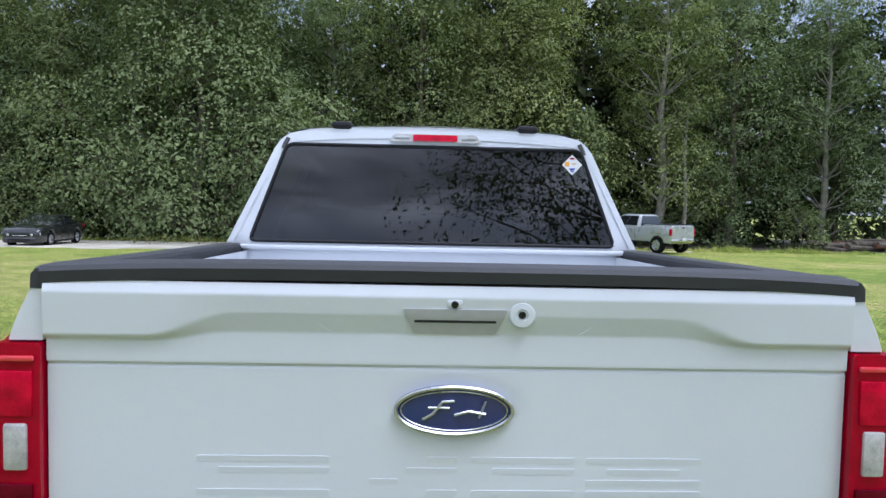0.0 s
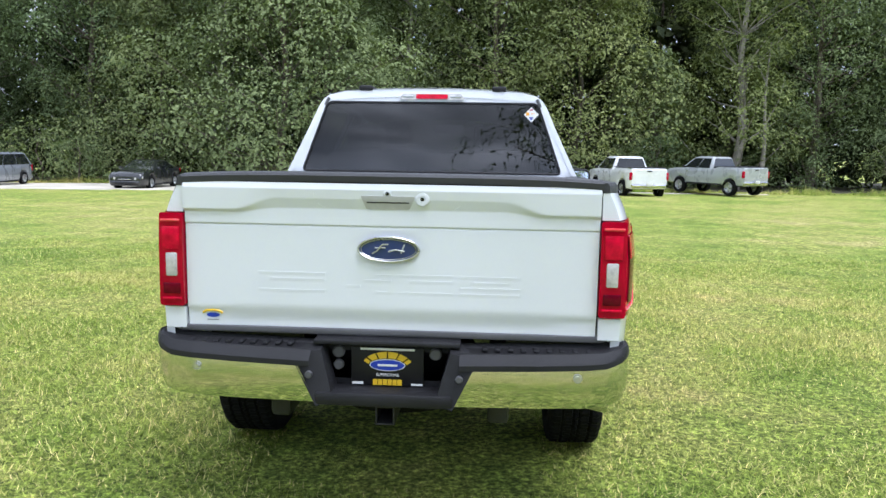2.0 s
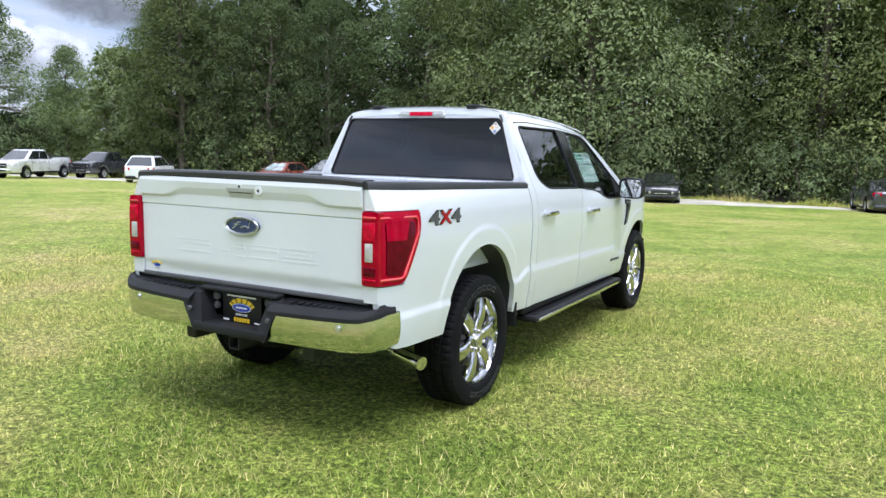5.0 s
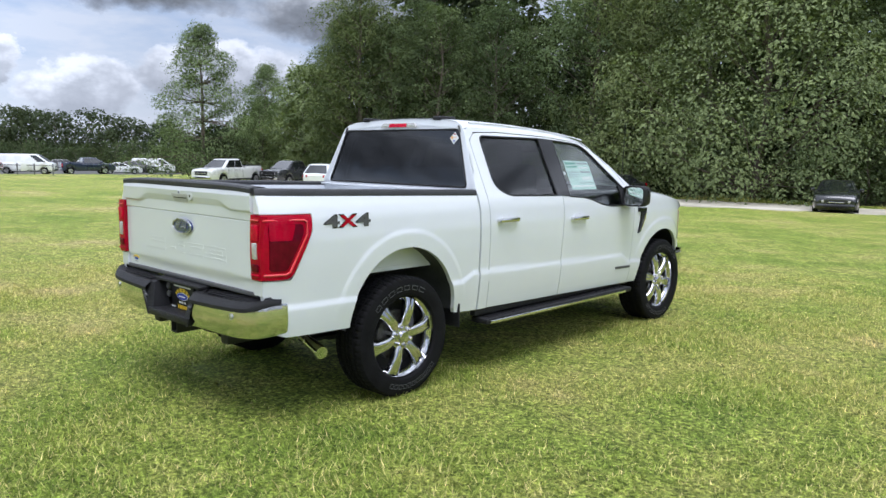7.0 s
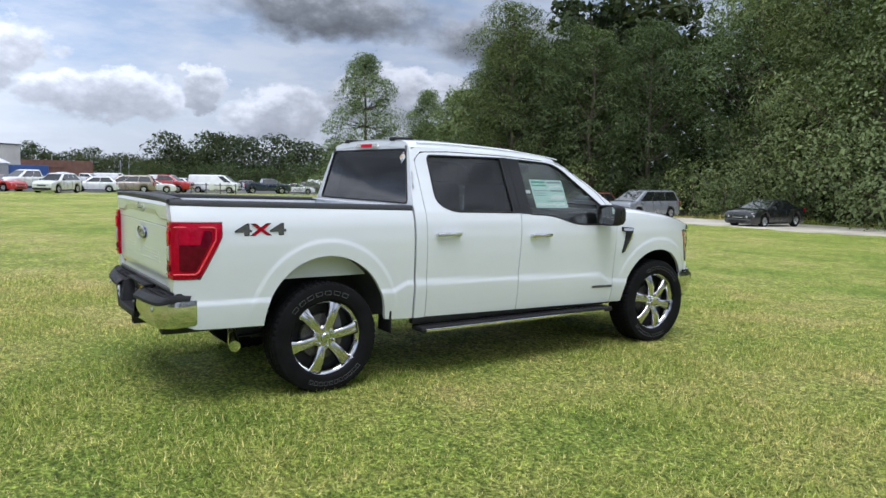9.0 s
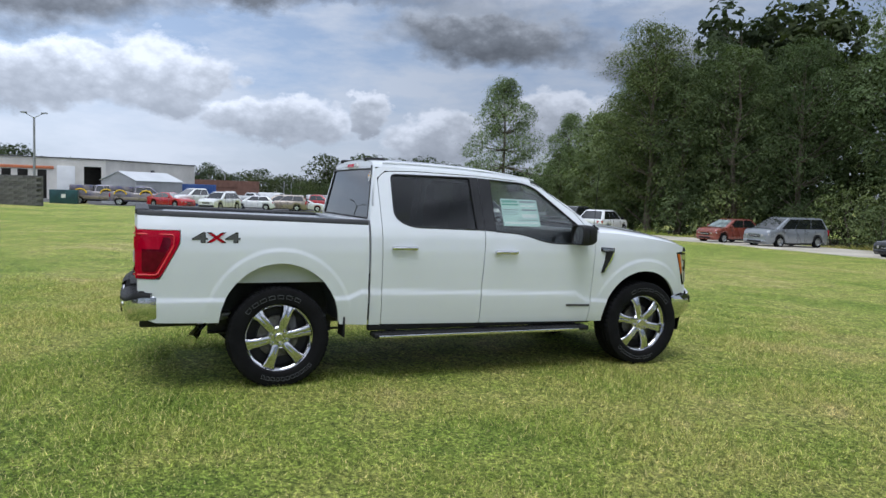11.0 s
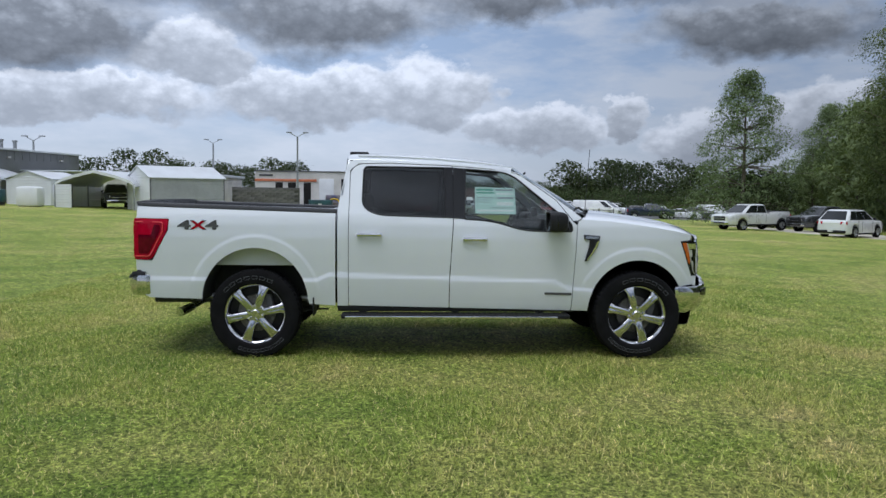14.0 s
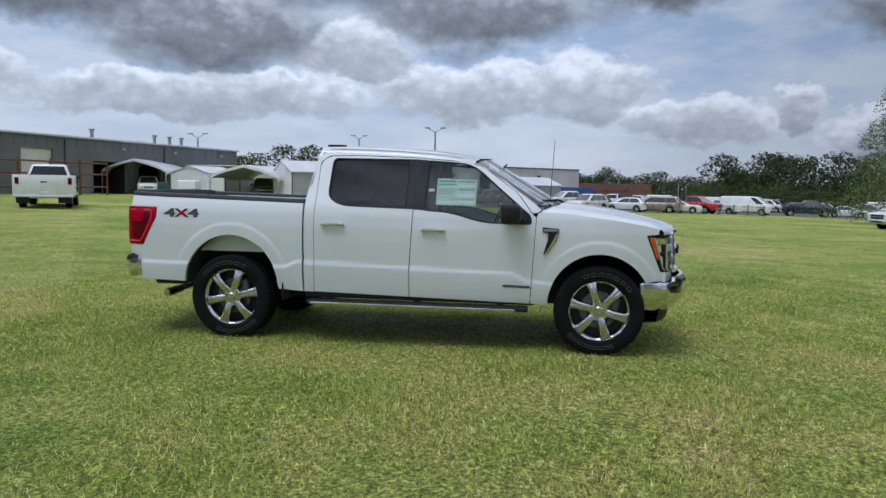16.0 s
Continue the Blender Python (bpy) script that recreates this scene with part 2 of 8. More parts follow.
GRASS = [(0.163, 0.232, 0.038), (0.235, 0.288, 0.056), (0.318, 0.325, 0.093), (0.405, 0.350, 0.155)]
M_GROUND, M_BLADES = grass_mat("turf", False), grass_mat("grass_blades", True)
M_WHITE = mat("white_paint", (0.715, 0.74, 0.775), 0.32, vary=0.015, scale=1.5, fine=200, coat=1.0)
M_CHROME = mat("chrome", (0.68, 0.68, 0.69), 0.07, 1.0, vary=0.03, scale=8, fine=80, rough_vary=0.03)
M_BLACK = mat("black_plastic", (0.017, 0.017, 0.019), 0.55, spec=0.28, vary=0.15, scale=7, fine=400, bump=0.25)
M_RAIL = mat("rail_plastic", (0.035, 0.036, 0.040), 0.5, vary=0.12, scale=4, fine=400, bump=0.3)
M_GLOSSBLACK = mat("gloss_black", (0.008, 0.008, 0.009), 0.10, vary=0.05, spec=0.4, coat=0.15)
M_PLATEBLACK = mat("plate_black", (0.009, 0.009, 0.010), 0.45, vary=0.08, spec=0.3)
M_GREYTRIM = mat("grey_trim", (0.09, 0.09, 0.095), 0.6, vary=0.1, fine=300)
M_RUBBER = mat("tyre_rubber", (0.009, 0.009, 0.010), 0.8, spec=0.14, vary=0.25, scale=9, fine=150, bump=0.3)
M_FRAME = mat("chassis_steel", (0.02, 0.02, 0.022), 0.6, vary=0.3, scale=9, fine=90, bump=0.2)
M_LINER = mat("wheel_well_liner", (0.07, 0.072, 0.075), 0.7, vary=0.2, scale=5, fine=120, bump=0.3)
M_INNER = mat("cab_lining", (0.055, 0.055, 0.06), 0.8, vary=0.15, fine=250, bump=0.2)
M_RED = mat("red_lens", (0.40, 0.0005, 0.018), 0.12, spec=0.05, vary=0.1, scale=14, fine=90, coat=0.25)
M_REDDARK = mat("dark_red_lens", (0.12, 0.0005, 0.010), 0.12, spec=0.05, vary=0.15, scale=18, fine=120, coat=0.25)
M_REDBRIGHT = mat("bright_red_lens", (0.62, 0.003, 0.030), 0.15, spec=0.05, vary=0.2, scale=20, fine=120, coat=0.25)
M_LENSWHITE = mat("clear_lens", (0.55, 0.53, 0.51), 0.15, vary=0.15, scale=30, fine=200, coat=1.0)
M_RIM = mat("rim_chrome", (0.58, 0.58, 0.60), 0.07, 1.0, vary=0.03, scale=8, fine=80, rough_vary=0.03)
M_GUIDE = mat("light_guide", (0.80, 0.045, 0.06), 0.2, vary=0.05, coat=1.0)
M_AMBER = mat("amber_lens", (0.62, 0.11, 0.012), 0.15, vary=0.15, scale=30, coat=1.0)
M_SILVER = mat("satin_silver", (0.62, 0.63, 0.64), 0.28, 0.9, vary=0.05)
M_HANDLE = mat("handle_grey", (0.48, 0.48, 0.49), 0.35, 0.1, vary=0.05)
M_BRAKE = mat("cast_iron", (0.22, 0.21, 0.20), 0.5, 0.9, vary=0.3, scale=20)
M_TINT = glass_mat("privacy_glass", (0.050, 0.053, 0.057), ior=1.6)
M_TINTSIDE = glass_mat("tinted_door_glass", (0.13, 0.14, 0.145), ior=1.5)
M_GLASS = glass_mat("window_glass", (0.56, 0.62, 0.61), ior=1.5)
M_WINDSCREEN = glass_mat("windscreen_glass", (0.82, 0.88, 0.86))
M_BLUEBADGE = mat("blue_enamel", (0.012, 0.026, 0.15), 0.12, vary=0.1, coat=1.0)
M_YELLOW = mat("yellow_print", (0.75, 0.50, 0.01), 0.45, vary=0.05)
M_WHITEPRINT = mat("white_print", (0.78, 0.78, 0.76), 0.5, vary=0.05)
M_TYREPRINT = mat("tyre_print", (0.12, 0.12, 0.125), 0.7, vary=0.1)
M_GREYPRINT = mat("grey_print", (0.25, 0.27, 0.29), 0.5, vary=0.05)
M_BLUEPRINT = mat("blue_print", (0.02, 0.05, 0.42), 0.4, vary=0.05)
M_PAPER = mat("pale_green_paper", (0.52, 0.70, 0.62), 0.7, vary=0.04, fine=120)
M_PAPERGREEN = mat("green_print", (0.10, 0.33, 0.24), 0.7, vary=0.05)
M_ORANGE = mat("orange_print", (0.80, 0.38, 0.03), 0.5, vary=0.05)
M_MIRROR = mat("mirror_glass", (0.9, 0.9, 0.9), 0.02, 1.0, vary=0.0, rough_vary=0.0)
M_BARK = mat("bark", (0.16, 0.13, 0.10), 0.9, vary=0.3, scale=2.0, fine=14, bump=0.8)
M_BARKPALE = mat("pale_bark", (0.34, 0.31, 0.27), 0.9, vary=0.25, scale=2.0, fine=14, bump=0.6)
M_LEAF = foliage_mat("oak_leaves", (0.115, 0.150, 0.072), (0.235, 0.285, 0.142))
M_LEAF_LIGHT = foliage_mat("young_leaves", (0.1452, 0.1830, 0.0880), (0.2772, 0.3256, 0.1628))
# dark green of the far tree line; also paints the shade inside the woods
M_LEAF_FAR_SHADE = foliage_mat("distant_and_shaded_leaves", (0.036, 0.050, 0.028), (0.080, 0.100, 0.052))
M_LEAF_DARK = foliage_mat("far_leaves", (0.066, 0.092, 0.044), (0.145, 0.182, 0.084))
M_GRAVEL = mat("gravel", (0.58, 0.54, 0.46), 0.95, vary=0.2, scale=0.5, fine=22, bump=1.0, color2=(0.36, 0.33, 0.25))


# ---- mesh helpers ----
class Geo:
    """Gathers points and faces for one mesh."""

    def __init__(self):
        self.v, self.f = [], []

    def add(self, verts, faces, m=None):
        k = len(self.v)
        self.v += [tuple(m @ Vector(p)) for p in verts] if m is not None else [tuple(p) for p in verts]
        self.f += [tuple(i + k for i in q) for q in faces]
        return self

    def box(self, c, s, r=0.0, m=None, seg=2):
        """A box about c with full sizes s and edges rounded by r."""
        bm = bmesh.new()
        bmesh.ops.create_cube(bm, size=1.0)
        bmesh.ops.transform(bm, matrix=Matrix.Translation(c) @ Matrix.Diagonal((*s, 1)), verts=bm.verts)
        if r:
            bmesh.ops.bevel(bm, geom=bm.edges[:], offset=min(r, min(s) * 0.49), segments=seg, profile=0.5, affect="EDGES")
        self.take(bm, m)
        return self

    def take(self, bm, m=None):
        bm.verts.index_update()
        self.add([v.co.copy() for v in bm.verts], [[v.index for v in q.verts] for q in bm.faces], m)
        bm.free()
        return self

    def grid(self, rows, close_u=False, close_v=False, m=None):
        """Quads over rows of points."""
        nr, nc = len(rows), len(rows[0])
        f = []
        for i in range(nr if close_v else nr - 1):
            for j in range(nc if close_u else nc - 1):
                a, b = i, (i + 1) % nr
                c, d = j, (j + 1) % nc
                f.append((a * nc + c, a * nc + d, b * nc + d, b * nc + c))
        return self.add([p for r in rows for p in r], f, m)

    def tube(self, pts, radii, n=10, caps=True):
        """A tube along pts."""
        rows, up = [], Vector((0.13, 0.27, 0.95)).normalized()
        pts = [Vector(p) for p in pts]
        for i, p in enumerate(pts):
            d = (pts[min(i + 1, len(pts) - 1)] - pts[max(i - 1, 0)]).normalized()
            s = d.cross(up)
            if s.length < 1e-3:
                s = d.cross(Vector((1, 0, 0)))
            s.normalize()
            t = d.cross(s)
            r = radii[i] if isinstance(radii, (list, tuple)) else radii
            rows.append([p + r * (math.cos(a) * s + math.sin(a) * t) for a in [2 * math.pi * k / n for k in range(n)]])
        k = len(self.v)
        self.grid(rows, close_u=True)
        if caps:
            self.f.append(tuple(range(k + n - 1, k - 1, -1)))
            self.f.append(tuple(range(k + (len(rows) - 1) * n, k + len(rows) * n)))
        return self

    def lathe(self, prof, n=48, m=None, a0=0.0, a1=2 * math.pi):
        """prof: (radius, along x) pairs turned about the x axis."""
        full = abs(a1 - a0 - 2 * math.pi) < 1e-6
        cnt = n if full else n + 1
        rows = []
        for k in range(cnt):
            a = a0 + (a1 - a0) * k / n
            rows.append([(x, r * math.cos(a), r * math.sin(a)) for r, x in prof])
        return self.grid(rows, close_v=full, m=m)

    def prism(self, poly, z0, z1, m=None):
        """A flat polygon (x, y) drawn out from z0 to z1."""
        n = len(poly)
        v = [(x, y, z0) for x, y in poly] + [(x, y, z1) for x, y in poly]
        f = [tuple(range(n - 1, -1, -1)), tuple(range(n, 2 * n))]
        f += [(i, (i + 1) % n, n + (i + 1) % n, n + i) for i in range(n)]
        return self.add(v, f, m)


def to_mesh(name, geo, material, angle=35):
    me = bpy.data.meshes.new(name)
    me.from_pydata(geo.v, [], geo.f)
    me.validate()
    if angle:
        me.shade_smooth()
        me.set_sharp_from_angle(angle=radians(angle))
    for x in material if isinstance(material, (list, tuple)) else [material]:
        me.materials.append(x)
    return me


def part(name, geo, material, parent=None, label="", angle=35, at=None):
    """One mesh object, under a thing or a part."""
    ob = new(name, to_mesh(name, geo, material, angle) if isinstance(geo, Geo) else geo)
    if parent is not None:
        ob.parent = parent
    if at is not None:
        ob.matrix_basis = at
    if label:
        tagged(ob, label)
    return ob


def thing(name, label, category, at=None, group="", kind=""):
    ob = new(name)
    ob.empty_display_size = 0.2
    if at is not None:
        ob.matrix_basis = at
    return tagged(ob, label, category, group, kind)


def inside(poly, p):
    x, y = poly[:, 0], poly[:, 1]
    x2, y2 = np.roll(x, -1), np.roll(y, -1)
    px, py = p[:, 0:1], p[:, 1:2]
    cross = ((y > py) != (y2 > py)) & (px < (x2 - x) * (py - y) / np.where(y2 == y, 1e-12, y2 - y) + x)
    return cross.sum(1) % 2 == 1


def resample(poly, step):
    out = []
    for i, a in enumerate(poly):
        b = poly[(i + 1) % len(poly)]
        n = max(1, int(math.ceil(math.hypot(b[0] - a[0], b[1] - a[1]) / step)))
        out += [(a[0] + (b[0] - a[0]) * k / n, a[1] + (b[1] - a[1]) * k / n) for k in range(n)]
    return out


def rounded(poly, r, n=5):
    """The polygon with its corners rounded; r a number or one for each corner."""
    out, m = [], len(poly)
    for i in range(m):
        p, a, b = Vector(poly[i]), Vector(poly[i - 1]), Vector(poly[(i + 1) % m])
        ri = r[i] if isinstance(r, (list, tuple)) else r
        if ri <= 0:
            out.append(tuple(p))
            continue
        da, db = a - p, b - p
        k = min(ri, da.length * 0.49, db.length * 0.49)
        s, e = p + da.normalized() * k, p + db.normalized() * k
        for j in range(n + 1):
            t = j / n
            q = s * (1 - t) ** 2 + p * 2 * t * (1 - t) + e * t * t
            out.append(tuple(q))
    return out


def sheet(name, outline, shape, material, parent, holes=(), step=0.035, depth=0.02, inward=(0, 0, 0), flip=False, label="", back=False):
    """A panel of sheet metal: a flat outline with holes, laid on a curved surface shape(u, v), with its edges turned in by
    depth along inward, or closed at the back as a slab."""
    from mathutils.geometry import delaunay_2d_cdt
    loops = [resample(outline, step)] + [resample(h, step) for h in holes]
    pts, edges = [], []
    for lp in loops:
        k = len(pts)
        pts += lp
        edges += [(k + i, k + (i + 1) % len(lp)) for i in range(len(lp))]
    arr = [np.array(lp) for lp in loops]
    lo, hi = arr[0].min(0), arr[0].max(0)
    gx, gy = np.arange(lo[0] + step / 2, hi[0], step), np.arange(lo[1] + step / 2, hi[1], step)
    cand = np.array([(x, y) for x in gx for y in gy]).reshape(-1, 2)
    if len(cand):
        keep = inside(arr[0], cand)
        for h in arr[1:]:
            keep &= ~inside(h, cand)
        cand = cand[keep]
        rim = np.concatenate(arr)
        if len(cand):
            gap = np.array([np.min(np.hypot(rim[:, 0] - c[0], rim[:, 1] - c[1])) for c in cand])
            pts += [tuple(c) for c in cand[gap > 0.45 * step]]
    vs, _, fs, _, _, _ = delaunay_2d_cdt([Vector(p) for p in pts], edges, [], 0, 1e-5)
    cen = np.array([np.mean([vs[i] for i in q], axis=0) for q in fs])
    ok = inside(arr[0], cen)
    for h in arr[1:]:
        ok &= ~inside(h, cen)
    fs = [tuple(q) for q, o in zip(fs, ok) if o]
    P = [Vector(shape(u, v)) for u, v in vs]
    e = 0.004
    N = []
    for (u, v) in vs:
        du = Vector(shape(u + e, v)) - Vector(shape(u - e, v))
        dv = Vector(shape(u, v + e)) - Vector(shape(u, v - e))
        n = du.cross(dv).normalized()
        N.append(-n if flip else n)
    if flip:
        fs = [q[::-1] for q in fs]
    verts, norms, faces = [tuple(p) for p in P], [tuple(n) for n in N], list(fs)
    inw = Vector(inward)
    seen = {}
    for q in fs:
        for i in range(len(q)):
            a, b = q[i], q[(i + 1) % len(q)]
            seen.setdefault((min(a, b), max(a, b)), []).append((a, b))
    for ab in seen.values():
        if len(ab) == 1 and depth:
            a, b = ab[0]
            k = len(verts)
            off = [(inw if inw.length else -N[i]) * depth for i in (a, b)]
            quad = [P[b], P[a], P[a] + off[0], P[b] + off[1]]
            n = (quad[1] - quad[0]).cross(quad[2] - quad[0])
            n = n.normalized() if n.length > 1e-12 else Vector((0, 0, 1))
            verts += [tuple(p) for p in quad]
            norms += [tuple(n)] * 4
            faces.append((k, k + 1, k + 2, k + 3))
    if back:
        k = len(verts)
        verts += [tuple(p + (inw if inw.length else -n) * depth) for p, n in zip(P, N)]
        norms += [tuple(-n) for n in N]
        faces += [tuple(i + k for i in q[::-1]) for q in fs]
    me = bpy.data.meshes.new(name)
    me.from_pydata(verts, [], faces)
    me.shade_smooth()
    me.normals_split_custom_set_from_vertices(norms)
    me.materials.append(material)
    return part(name, me, None, parent, label)


def lettering(name, text, size, material, parent, at, depth=0.004, label="", bold=0.0):
    """Raised letters in the built-in font, as a mesh."""
    cu = bpy.data.curves.new(name, "FONT")
    cu.body, cu.size, cu.extrude, cu.align_x, cu.align_y = text, size, depth, "CENTER", "CENTER"
    cu.offset = bold
    tmp = new("letter_source", cu)
    me = bpy.data.meshes.new_from_object(tmp.evaluated_get(bpy.context.evaluated_depsgraph_get()))
    bpy.data.objects.remove(tmp)
    me.materials.clear()
    me.materials.append(material)
    return part(name, me, None, parent, label, at=at)


# ---- ground ----
def sstep(a, b, x):
    t = min(1.0, max(0.0, (x - a) / (b - a)))
    return t * t * (3 - 2 * t)


def zg(x, y):
    """Height of the field: level by the truck, falling gently to the woods and the car park, rising to the sheds."""
    z = -0.0198 * max(0.0, min(y, 70.0) - 6.0)
    z -= 0.0062 * max(0.0, min(-x, 130.0) - 8.0) * sstep(-25, 5, y)
    z += 0.022 * min(30.0, max(0.0, -y - 5.0)) * sstep(0, -15, x)
    return z + fall(x)


def fall(x):
    """The whole field tips gently down to the west of the truck."""
    return -0.0012 * max(0.0, -x - 3.0)


def build_ground():
    g = Geo()
    rad = [0.0, 0.6] + [1.2 * 1.16 ** k for k in range(46)]
    n = 96
    g.v.append((4.0, 3.0, 0.0))
    for r in rad[1:]:
        for k in range(n):
            a = 2 * math.pi * k / n
            x, y = 4 + r * math.cos(a), 3 + r * math.sin(a)
            g.v.append((x, y, zg(x, y) - 0.004))
    g.f += [(0, 1 + k, 1 + (k + 1) % n) for k in range(n)]
    for i in range(len(rad) - 2):
        a, b = 1 + i * n, 1 + (i + 1) * n
        g.f += [(a + k, b + k, b + (k + 1) % n, a + (k + 1) % n) for k in range(n)]
    ob = part("ground", g, M_GROUND, angle=60)
    tagged(ob, "mown green lawn with straw-coloured patches", "lawn", kind="structure")


def strip(name, line, material, label, lift=0.012, kind="structure", wobble=0.5, cuts=7):
    """A flat strip laid on the ground: rows of (x0, y0, x1, y1) from one edge to the other."""
    g, rows = Geo(), []
    pts = []
    for i in range(len(line) - 1):
        for k in range(8):
            t = k / 8
            pts.append([a + (b - a) * t for a, b in zip(line[i], line[i + 1])])
    pts.append(list(line[-1]))
    for i, (x0, y0, x1, y1) in enumerate(pts):
        w0, w1 = wobble * noise.noise((i * 0.45, 3.3, 0)), wobble * noise.noise((i * 0.45, 9.1, 0))
        d = Vector((x1 - x0, y1 - y0)).normalized()
        row = []
        for k in range(cuts):
            t = k / (cuts - 1)
            x, y = x0 + d.x * w0 + (x1 + d.x * w1 - x0 - d.x * w0) * t, y0 + d.y * w0 + (y1 + d.y * w1 - y0 - d.y * w0) * t
            row.append((x, y, zg(x, y) + lift * (1 if 0 < k < cuts - 1 else -0.5) + 0.02 * noise.noise((x * 0.8, y * 0.8, 0))))
        rows.append(row)
    g.grid(rows)
    ob = part(name, g, material, angle=60)
    return tagged(ob, label, name.split("_")[0], kind=kind)


build_ground()
strip("road", [(15, 40.0, 15, 40.6), (6.5, 38.2, 6.5, 39.8), (0.7, 36.6, 0.6, 40), (-4.6, 34.6, -4.6, 41.8), (-9, 33.0, -10, 42.6), (-13.8, 31.9, -15.9, 42.7), (-20, 32.4, -22.3, 42.2),
               (-27.8, 31.9, -31, 40), (-35.5, 30.6, -39, 37), (-43, 30.6, -47, 35.5), (-51, 31.4, -54, 34.5), (-57, 32, -58, 33)],
      M_GRAVEL, "pale gravel track along the edge of the woods")
# dark strip added to shade the woods' floor and cut the green bounce
M_WOODS_SHADE = mat("leaf_litter", (0.060, 0.048, 0.030), 0.95, vary=0.35, scale=0.8, fine=18, bump=0.8, color2=(0.035, 0.040, 0.018))
strip("leaf_litter", [(40, 43.5, 40, 78), (26, 43, 26, 78), (15, 42.5, 15, 78), (6.5, 41.8, 6.5, 78), (0.6, 42.2, 0.6, 78), (-4.6, 43.8, -4.6, 78), (-10, 44.6, -10, 76), (-15.9, 44.7, -18, 74), (-22.3, 44.2, -26, 72), (-31, 42, -36, 68),
                      (-39, 39, -46, 62), (-47, 37.5, -56, 58)], M_WOODS_SHADE, "dark strip under the trees standing in for the woods' shade", lift=0.03, cuts=9)
M_ASPHALT = mat("asphalt", (0.13, 0.13, 0.13), 0.9, vary=0.2, scale=0.4, fine=20, bump=0.4)
strip("car_park", [(-84, 38, -92, 52), (-82.5, 30, -112, 58), (-76, 20, -135, 56), (-65, 10, -158, 50), (-62, -4, -168, 5), (-66, -12, -168, -34)], M_ASPHALT,
      "grey asphalt of the crowded car park", lift=0.03)


# ---- woods ----
def leaves_mesh(name, centres, hearts, sizes, material, seed, flat=0.28, stretch=1.45):
    """Many leaf sprays, each a kite of four corners, lying like shingles over their clumps and shaded with them."""
    rng = np.random.default_rng(seed)
    n = len(centres)
    out = centres - hearts
    out /= np.linalg.norm(out, axis=1, keepdims=True) + 1e-6
    soft = out * 0.9 + np.array([0, 0, flat]) + rng.normal(size=(n, 3)) * 0.20
    soft /= np.linalg.norm(soft, axis=1, keepdims=True)
    nrm = soft + rng.normal(size=(n, 3)) * 0.30
    nrm /= np.linalg.norm(nrm, axis=1, keepdims=True)
    ref = rng.normal(size=(n, 3))
    u = np.cross(nrm, ref)
    u /= np.linalg.norm(u, axis=1, keepdims=True) + 1e-9
    w = np.cross(nrm, u)
    s = (sizes * rng.uniform(0.55, 1.3, n))[:, None]
    base, tip = centres - u * s * stretch * 0.5, centres + u * s * stretch * 0.5 - np.array([0, 0, 1]) * s * 0.2
    mid = centres + nrm * s * 0.1
    v = np.stack([base, mid - w * s * 0.42, tip, mid + w * s * 0.42], 1).reshape(-1, 3)
    me = bpy.data.meshes.new(name)
    me.vertices.add(4 * n)
    me.vertices.foreach_set("co", v.astype(np.float32).ravel())
    me.loops.add(4 * n)
    me.loops.foreach_set("vertex_index", np.arange(4 * n, dtype=np.int32))
    me.polygons.add(n)
    me.polygons.foreach_set("loop_start", np.arange(0, 4 * n, 4, dtype=np.int32))
    me.polygons.foreach_set("use_smooth", np.ones(n, dtype=bool))
    me.update()
    me.normals_split_custom_set(np.repeat(soft, 4, axis=0).tolist())
    me.materials.append(material)
    return me


